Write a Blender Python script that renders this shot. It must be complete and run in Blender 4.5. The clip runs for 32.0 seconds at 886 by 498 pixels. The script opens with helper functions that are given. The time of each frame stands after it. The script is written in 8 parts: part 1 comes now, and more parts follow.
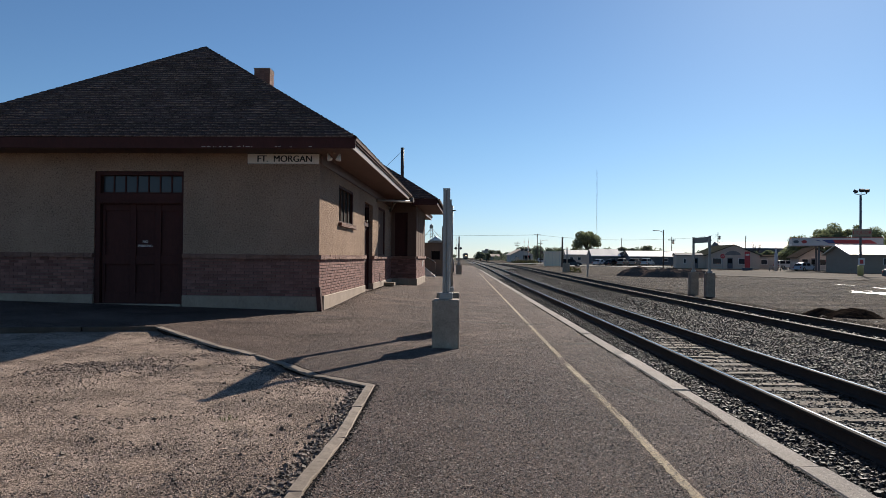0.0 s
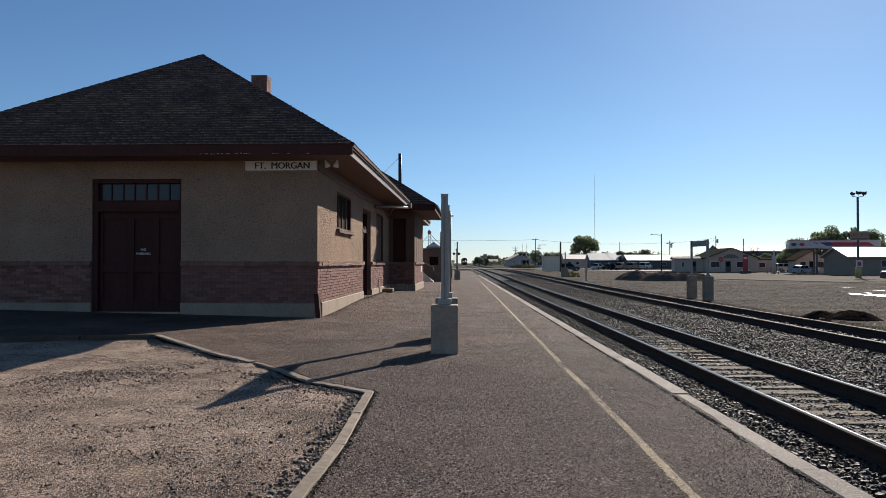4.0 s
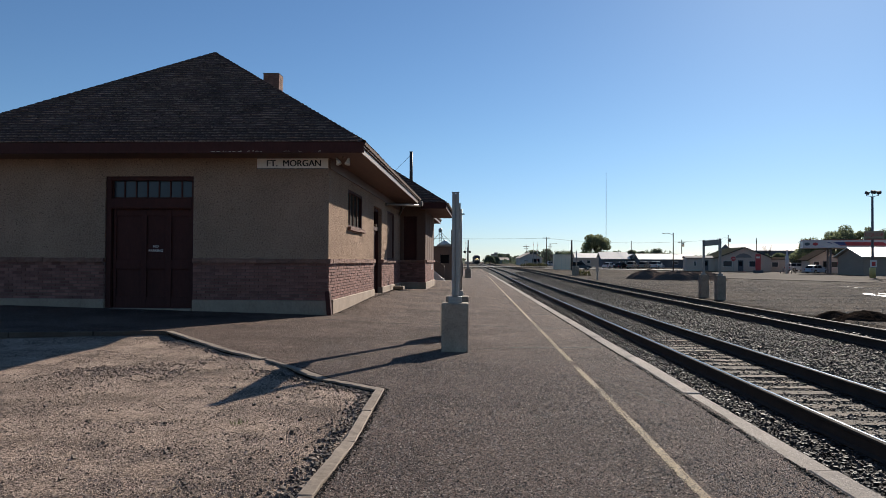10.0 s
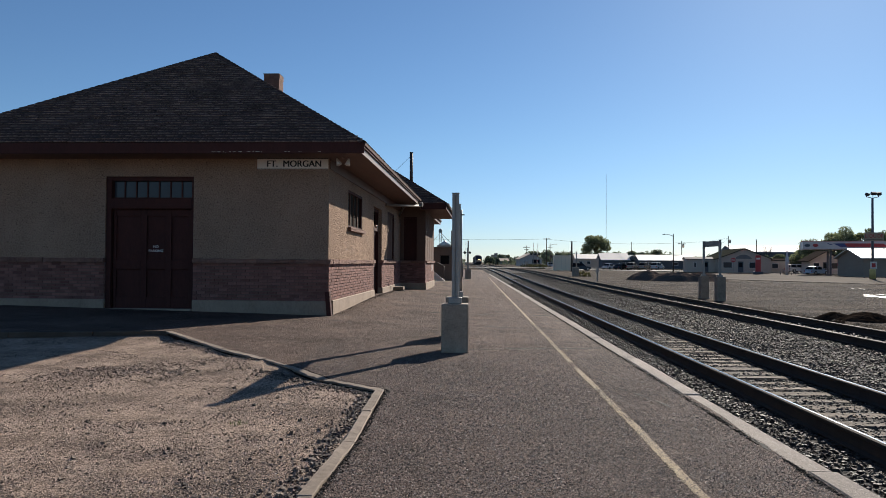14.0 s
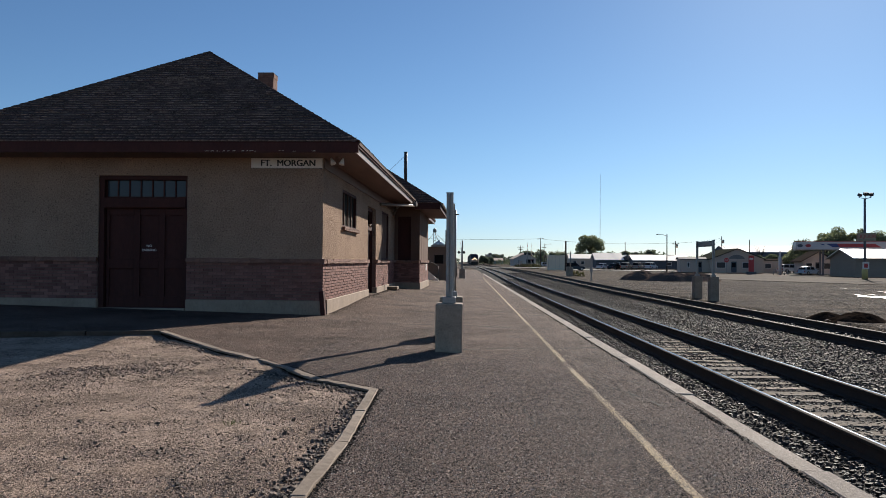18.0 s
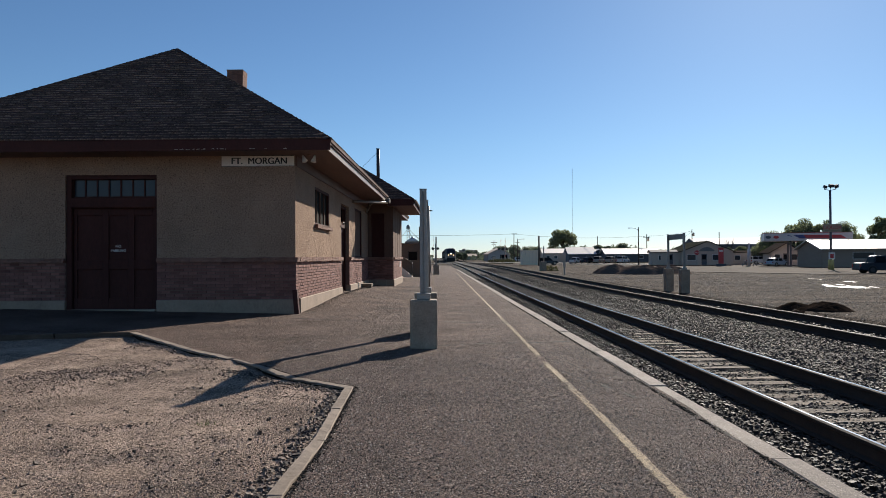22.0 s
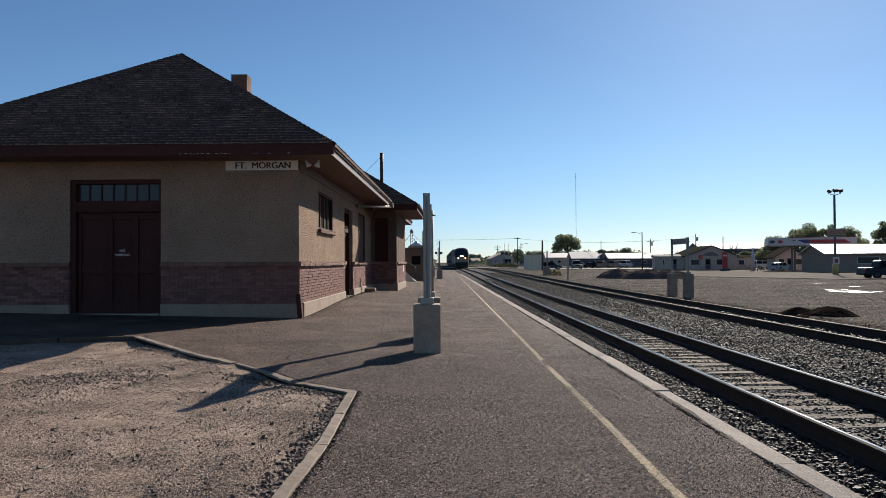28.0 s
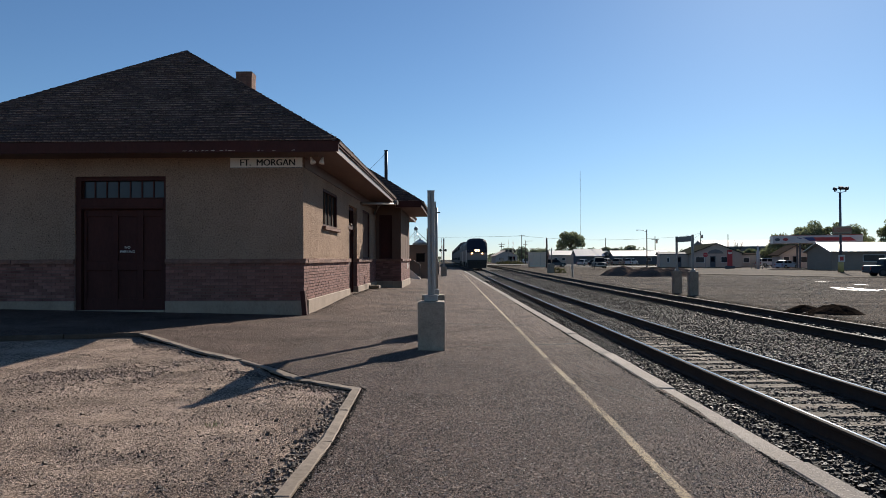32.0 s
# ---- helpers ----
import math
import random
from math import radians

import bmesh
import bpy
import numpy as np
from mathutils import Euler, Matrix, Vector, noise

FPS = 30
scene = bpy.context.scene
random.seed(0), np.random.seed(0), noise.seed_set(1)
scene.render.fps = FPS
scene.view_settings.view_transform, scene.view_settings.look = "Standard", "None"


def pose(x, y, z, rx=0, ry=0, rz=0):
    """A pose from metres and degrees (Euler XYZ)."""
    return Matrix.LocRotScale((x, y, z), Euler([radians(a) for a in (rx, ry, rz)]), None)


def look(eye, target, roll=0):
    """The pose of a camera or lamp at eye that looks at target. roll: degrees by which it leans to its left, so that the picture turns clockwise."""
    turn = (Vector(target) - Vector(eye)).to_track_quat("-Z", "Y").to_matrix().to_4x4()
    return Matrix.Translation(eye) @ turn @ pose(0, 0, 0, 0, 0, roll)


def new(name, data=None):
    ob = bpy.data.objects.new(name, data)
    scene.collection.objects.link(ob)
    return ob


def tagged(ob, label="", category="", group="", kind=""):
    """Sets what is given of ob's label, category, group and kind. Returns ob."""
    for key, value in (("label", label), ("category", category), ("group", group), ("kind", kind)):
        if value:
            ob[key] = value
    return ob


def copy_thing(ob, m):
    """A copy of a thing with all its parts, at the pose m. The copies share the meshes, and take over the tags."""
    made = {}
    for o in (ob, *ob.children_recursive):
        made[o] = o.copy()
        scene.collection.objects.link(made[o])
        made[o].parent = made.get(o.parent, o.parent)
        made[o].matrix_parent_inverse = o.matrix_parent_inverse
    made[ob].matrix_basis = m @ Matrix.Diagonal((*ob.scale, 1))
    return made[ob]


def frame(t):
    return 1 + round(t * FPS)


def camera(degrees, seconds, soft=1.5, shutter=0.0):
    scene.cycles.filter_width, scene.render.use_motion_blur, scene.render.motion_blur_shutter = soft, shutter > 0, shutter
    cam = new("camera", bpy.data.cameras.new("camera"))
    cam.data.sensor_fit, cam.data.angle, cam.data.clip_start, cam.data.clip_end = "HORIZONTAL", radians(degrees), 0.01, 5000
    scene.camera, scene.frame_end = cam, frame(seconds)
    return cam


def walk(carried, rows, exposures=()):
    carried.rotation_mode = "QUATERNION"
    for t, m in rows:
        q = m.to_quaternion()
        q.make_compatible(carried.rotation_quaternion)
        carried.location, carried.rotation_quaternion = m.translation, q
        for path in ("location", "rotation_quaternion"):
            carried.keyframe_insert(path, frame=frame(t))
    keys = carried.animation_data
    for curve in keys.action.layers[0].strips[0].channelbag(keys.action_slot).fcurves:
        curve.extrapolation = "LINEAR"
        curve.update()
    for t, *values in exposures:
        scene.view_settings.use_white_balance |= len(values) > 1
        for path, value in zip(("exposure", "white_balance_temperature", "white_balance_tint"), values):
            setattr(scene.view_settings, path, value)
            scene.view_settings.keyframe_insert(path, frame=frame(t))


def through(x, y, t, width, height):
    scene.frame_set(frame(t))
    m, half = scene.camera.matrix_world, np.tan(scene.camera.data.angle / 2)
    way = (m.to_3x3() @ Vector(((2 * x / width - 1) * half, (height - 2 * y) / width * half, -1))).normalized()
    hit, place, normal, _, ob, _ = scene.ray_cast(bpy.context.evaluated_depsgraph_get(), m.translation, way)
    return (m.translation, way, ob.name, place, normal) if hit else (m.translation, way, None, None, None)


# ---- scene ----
# Yaw to the left of the track's line, pitch and roll in degrees, by seconds; the camera stands still and only turns.
EYE = Vector((0, 0, 1.40))
TURNS = [
    (0, 1.290, 0.645, 0.490),
    (0.5, 1.436, 0.716, 0.489),
    (1, 1.470, 0.833, 0.307),
    (1.5, 1.386, 0.927, 0.087),
    (2, 1.323, 0.993, 0.088),
    (2.5, 1.231, 1.031, 0.050),
    (3, 1.087, 1.084, -0.064),
    (3.5, 1.087, 1.102, -0.008),
    (5.5, 1.404, 0.924, 0.042),
    (6, 1.448, 0.986, 0.054),
    (6.5, 1.541, 1.006, 0.179),
    (7, 1.650, 1.001, 0.199),
    (7.5, 1.808, 0.994, 0.289),
    (8, 1.934, 0.993, 0.286),
    (8.5, 1.991, 0.957, 0.349),
    (9, 2.001, 0.915, 0.295),
    (9.5, 1.994, 0.914, 0.301),
    (10, 1.994, 0.923, 0.287),
    (10.5, 1.957, 0.889, 0.298),
    (11, 1.925, 0.884, 0.272),
    (11.5, 1.912, 0.895, 0.260),
    (12, 1.919, 0.895, 0.352),
    (12.5, 1.977, 0.923, 0.403),
    (13, 1.988, 0.949, 0.365),
    (13.5, 1.988, 0.968, 0.369),
    (14, 1.998, 0.978, 0.382),
    (14.5, 1.972, 0.982, 0.404),
    (16.5, 1.774, 0.993, 0.365),
    (17, 1.712, 1.005, 0.451),
    (17.5, 1.648, 0.999, 0.475),
    (18, 1.547, 0.956, 0.463),
    (18.5, 1.568, 0.891, 0.563),
    (19, 1.331, 0.863, 0.189),
    (19.5, 0.732, 0.834, -0.028),
    (20, 0.395, 0.814, -0.031),
    (20.5, 0.198, 0.771, -0.104),
    (21, -0.029, 0.704, -0.107),
    (21.5, -0.244, 0.664, -0.235),
    (22, -0.485, 0.669, -0.361),
    (22.5, -0.597, 0.721, -0.347),
    (23, -0.642, 0.795, -0.290),
    (23.5, -0.588, 0.861, -0.291),
    (24, -0.585, 0.930, -0.307),
    (24.5, -0.558, 0.930, -0.297),
    (25, -0.457, 0.918, -0.230),
    (25.5, -0.426, 0.920, -0.258),
    (27.5, -0.221, 1.079, -0.342),
    (28, -0.224, 1.017, -0.322),
    (28.5, -0.254, 0.988, -0.299),
    (29, -0.150, 0.940, -0.268),
    (29.5, -0.116, 0.973, -0.371),
    (30, -0.060, 0.985, -0.311),
    (30.5, 0.043, 0.977, -0.191),
    (31, 0.114, 0.934, -0.033),
    (31.5, 0.107, 0.834, -0.121),
    (32, 0.111, 0.805, -0.235),
]
cam = camera(61.8, 32.0, soft=0.8)
walk(cam, [(t, Matrix.Translation(EYE) @ pose(0, 0, 0, 0, 0, yaw) @ pose(0, 0, 0, 90 + pitch) @ pose(0, 0, 0, 0, 0, roll))
           for t, yaw, pitch, roll in TURNS], exposures=[(0, 0.45, 6900, 10), (32, 0.45, 6900, 10)])

# ---- sun and sky ----
SUN_AZ, SUN_EL = 25.8, 25.6
world = bpy.data.worlds.new("sky")
scene.world = world
world.use_nodes = True
sky = world.node_tree.nodes.new("ShaderNodeTexSky")
sky.sky_type, sky.sun_disc = "NISHITA", False
sky.altitude = 1300
sky.sun_elevation, sky.sun_rotation = radians(SUN_EL), radians(SUN_AZ)
sky.air_density, sky.dust_density, sky.ozone_density = 1.0, 0.36, 4.6
back = world.node_tree.nodes["Background"]
back.inputs["Strength"].default_value = 0.0712
clear = world.node_tree.nodes.new("ShaderNodeMix")
clear.data_type, clear.blend_type = "RGBA", "MULTIPLY"
clear.inputs["Factor"].default_value = 1.0
# the pale band low in the sky is bluer and the zenith deeper than in the plain model
low_air = world.node_tree.nodes.new("ShaderNodeTexCoord")
height = world.node_tree.nodes.new("ShaderNodeSeparateXYZ")
climb = world.node_tree.nodes.new("ShaderNodeMapRange")
climb.inputs["From Min"].default_value, climb.inputs["From Max"].default_value = 0.0, 0.15
tint = world.node_tree.nodes.new("ShaderNodeMix")
tint.data_type = "RGBA"
tint.inputs["A"].default_value, tint.inputs["B"].default_value = (0.765, 0.87, 1.07, 1), (0.80, 0.955, 1.045, 1)
world.node_tree.links.new(low_air.outputs["Generated"], height.inputs[0])
world.node_tree.links.new(height.outputs["Z"], climb.inputs["Value"])
world.node_tree.links.new(climb.outputs["Result"], tint.inputs["Factor"])
world.node_tree.links.new(tint.outputs["Result"], clear.inputs["B"])
world.node_tree.links.new(sky.outputs[0], clear.inputs["A"])
world.node_tree.links.new(clear.outputs["Result"], back.inputs["Color"])
sun = new("sun", bpy.data.lights.new("sun", "SUN"))
sun.data.energy, sun.data.angle, sun.data.color = 4.9, radians(0.53), (1.0, 0.955, 0.895)
away = Vector((math.sin(radians(SUN_AZ)) * math.cos(radians(SUN_EL)), math.cos(radians(SUN_AZ)) * math.cos(radians(SUN_EL)), math.sin(radians(SUN_EL))))
sun.matrix_basis = look(away * 50, (0, 0, 0))

# ---- materials ----
def surf(name, low, high, big=2.0, fine=40.0, rough=0.8, bump=0.25, depth=0.01, metal=0.0, vary=0.0, island=0.0, speck=None, speck_at=0.62, speck_size=1.6, spread=0.5, gain=1.0, stretch=(1, 1, 1), world_space=False, spec=0.5, tone=0.60, streak=0.0, octaves=5):
    """A surface of two colours mixed by stains and grain, with fine relief."""
    low, high, speck = [tuple(c * k * tone for c, k in zip(q, (1.03, 0.965, 0.895))) if q else None for q in (low, high, speck)]
    m = bpy.data.materials.new(name)
    m.use_nodes = True
    n, l = m.node_tree.nodes, m.node_tree.links
    shade = n["Principled BSDF"]
    shade.inputs["Metallic"].default_value = metal
    shade.inputs["Specular IOR Level"].default_value = spec
    if world_space:
        place = n.new("ShaderNodeNewGeometry").outputs["Position"]
    else:
        place = n.new("ShaderNodeTexCoord").outputs["Object"]
    mapping = n.new("ShaderNodeMapping")
    mapping.inputs["Scale"].default_value = stretch
    l.new(place, mapping.inputs["Vector"])
    def grain(scale, detail):
        t = n.new("ShaderNodeTexNoise")
        t.inputs["Scale"].default_value, t.inputs["Detail"].default_value, t.inputs["Roughness"].default_value = scale, detail, 0.72
        l.new(mapping.outputs[0], t.inputs["Vector"])
        return t.outputs["Fac"]
    def calc(op, a, b):
        c = n.new("ShaderNodeMath")
        c.operation = op
        for k, v in enumerate((a, b)):
            if isinstance(v, (int, float)):
                c.inputs[k].default_value = v
            else:
                l.new(v, c.inputs[k])
        return c.outputs[0]
    stains, grains = grain(big, 5), grain(fine, octaves)
    fac = calc("ADD", calc("MULTIPLY", calc("SUBTRACT", stains, 0.5), 1.6 * (1 - spread) + 0.4), calc("MULTIPLY", calc("SUBTRACT", grains, 0.5), 2.2 * spread))
    fac = calc("ADD", calc("MULTIPLY", fac, gain), 0.5)
    if streak:
        drawn = n.new("ShaderNodeMapping")
        drawn.inputs["Scale"].default_value, drawn.inputs["Rotation"].default_value = (0.06, 0.9, 1), (0, 0, 0.12)
        l.new(place, drawn.inputs["Vector"])
        ruts = n.new("ShaderNodeTexNoise")
        ruts.inputs["Scale"].default_value, ruts.inputs["Detail"].default_value, ruts.inputs["Roughness"].default_value = 1.0, 6, 0.7
        l.new(drawn.outputs[0], ruts.inputs["Vector"])
        fac = calc("ADD", fac, calc("MULTIPLY", calc("SUBTRACT", ruts.outputs["Fac"], 0.5), streak))
    if vary:
        info = n.new("ShaderNodeObjectInfo")
        fac = calc("ADD", fac, calc("MULTIPLY", calc("SUBTRACT", info.outputs["Random"], 0.5), vary))
    if island:
        geo = n.new("ShaderNodeNewGeometry")
        fac = calc("ADD", fac, calc("MULTIPLY", calc("SUBTRACT", geo.outputs["Random Per Island"], 0.5), island))
    ramp = n.new("ShaderNodeMix")
    ramp.data_type, ramp.clamp_factor = "RGBA", True
    l.new(fac, ramp.inputs["Factor"])
    ramp.inputs["A"].default_value, ramp.inputs["B"].default_value = (*low, 1), (*high, 1)
    colour = ramp.outputs["Result"]
    if speck:
        cells = n.new("ShaderNodeTexVoronoi")
        cells.inputs["Scale"].default_value = fine * speck_size
        l.new(mapping.outputs[0], cells.inputs["Vector"])
        pick = n.new("ShaderNodeSeparateColor")
        l.new(cells.outputs["Color"], pick.inputs[0])
        hit = calc("GREATER_THAN", pick.outputs[0], speck_at)
        over = n.new("ShaderNodeMix")
        over.data_type = "RGBA"
        l.new(calc("MULTIPLY", hit, calc("MULTIPLY", pick.outputs[1], 0.9)), over.inputs["Factor"])
        l.new(colour, over.inputs["A"])
        over.inputs["B"].default_value = (*speck, 1)
        colour = over.outputs["Result"]
    l.new(colour, shade.inputs["Base Color"])
    l.new(calc("ADD", rough - 0.08, calc("MULTIPLY", grains, 0.16)), shade.inputs["Roughness"])
    if bump:
        b = n.new("ShaderNodeBump")
        b.inputs["Strength"].default_value, b.inputs["Distance"].default_value = bump, depth
        l.new(calc("ADD", grains, calc("MULTIPLY", stains, 0.6)), b.inputs["Height"])
        l.new(b.outputs[0], shade.inputs["Normal"])
    return m


def cobbled(name, low, high, size, depth, rough=0.85, spec=0.2):
    """Packed broken stones: every cell a stone of its own grey, domed, with dark gaps between."""
    m = bpy.data.materials.new(name)
    m.use_nodes = True
    n, l = m.node_tree.nodes, m.node_tree.links
    shade = n["Principled BSDF"]
    shade.inputs["Specular IOR Level"].default_value, shade.inputs["Roughness"].default_value = spec, rough
    place = n.new("ShaderNodeNewGeometry").outputs["Position"]
    cells = n.new("ShaderNodeTexVoronoi")
    cells.inputs["Scale"].default_value = 1 / size
    l.new(place, cells.inputs["Vector"])
    pick = n.new("ShaderNodeSeparateColor")
    l.new(cells.outputs["Color"], pick.inputs[0])
    stains = n.new("ShaderNodeTexNoise")
    stains.inputs["Scale"].default_value, stains.inputs["Detail"].default_value = 0.9, 6
    l.new(place, stains.inputs["Vector"])
    def calc(op, a, b):
        c = n.new("ShaderNodeMath")
        c.operation = op
        for k, v in enumerate((a, b)):
            if isinstance(v, (int, float)):
                c.inputs[k].default_value = v
            else:
                l.new(v, c.inputs[k])
        return c.outputs[0]
    grey = calc("ADD", calc("POWER", pick.outputs[0], 1.7), calc("MULTIPLY", calc("SUBTRACT", stains.outputs["Fac"], 0.5), 0.9))
    mix = n.new("ShaderNodeMix")
    mix.data_type, mix.clamp_factor = "RGBA", True
    mix.inputs["A"].default_value, mix.inputs["B"].default_value = (*low, 1), (*high, 1)
    l.new(grey, mix.inputs["Factor"])
    l.new(mix.outputs["Result"], shade.inputs["Base Color"])
    b = n.new("ShaderNodeBump")
    b.inputs["Strength"].default_value, b.inputs["Distance"].default_value = 1.0, depth
    l.new(calc("ADD", calc("MULTIPLY", cells.outputs["Distance"], -1.0), calc("MULTIPLY", pick.outputs[1], 0.6)), b.inputs["Height"])
    l.new(b.outputs[0], shade.inputs["Normal"])
    return m


def glow(name, colour, strength):
    m = bpy.data.materials.new(name)
    m.use_nodes = True
    s = m.node_tree.nodes["Principled BSDF"]
    s.inputs["Emission Color"].default_value, s.inputs["Emission Strength"].default_value = (*colour, 1), strength
    s.inputs["Base Color"].default_value = (*colour, 1)
    return m


def glass(name, tint=(0.02, 0.025, 0.03), rough=0.05, spec=0.5, ior=1.45):
    """Dark window glass: the room behind is unlit, so the pane shows gloss over near black."""
    m = bpy.data.materials.new(name)
    m.use_nodes = True
    s = m.node_tree.nodes["Principled BSDF"]
    s.inputs["Base Color"].default_value, s.inputs["Roughness"].default_value, s.inputs["IOR"].default_value = (*tint, 1), rough, 1.5
    s.inputs["Specular IOR Level"].default_value = spec
    s.inputs["IOR"].default_value = ior
    return m


def leafy(name, low, high, through):
    """Foliage: leaf colours that differ leaf by leaf, letting part of the light through."""
    m = surf(name, low, high, big=0.6, fine=3, rough=0.7, bump=0.0, island=0.9, tone=1.0)
    n, l = m.node_tree.nodes, m.node_tree.links
    shade, out = n["Principled BSDF"], n["Material Output"]
    thin = n.new("ShaderNodeBsdfTranslucent")
    thin.inputs["Color"].default_value = (*through, 1)
    both = n.new("ShaderNodeMixShader")
    both.inputs[0].default_value = 0.42
    l.new(shade.outputs[0], both.inputs[1])
    l.new(thin.outputs[0], both.inputs[2])
    l.new(both.outputs[0], out.inputs["Surface"])
    return m


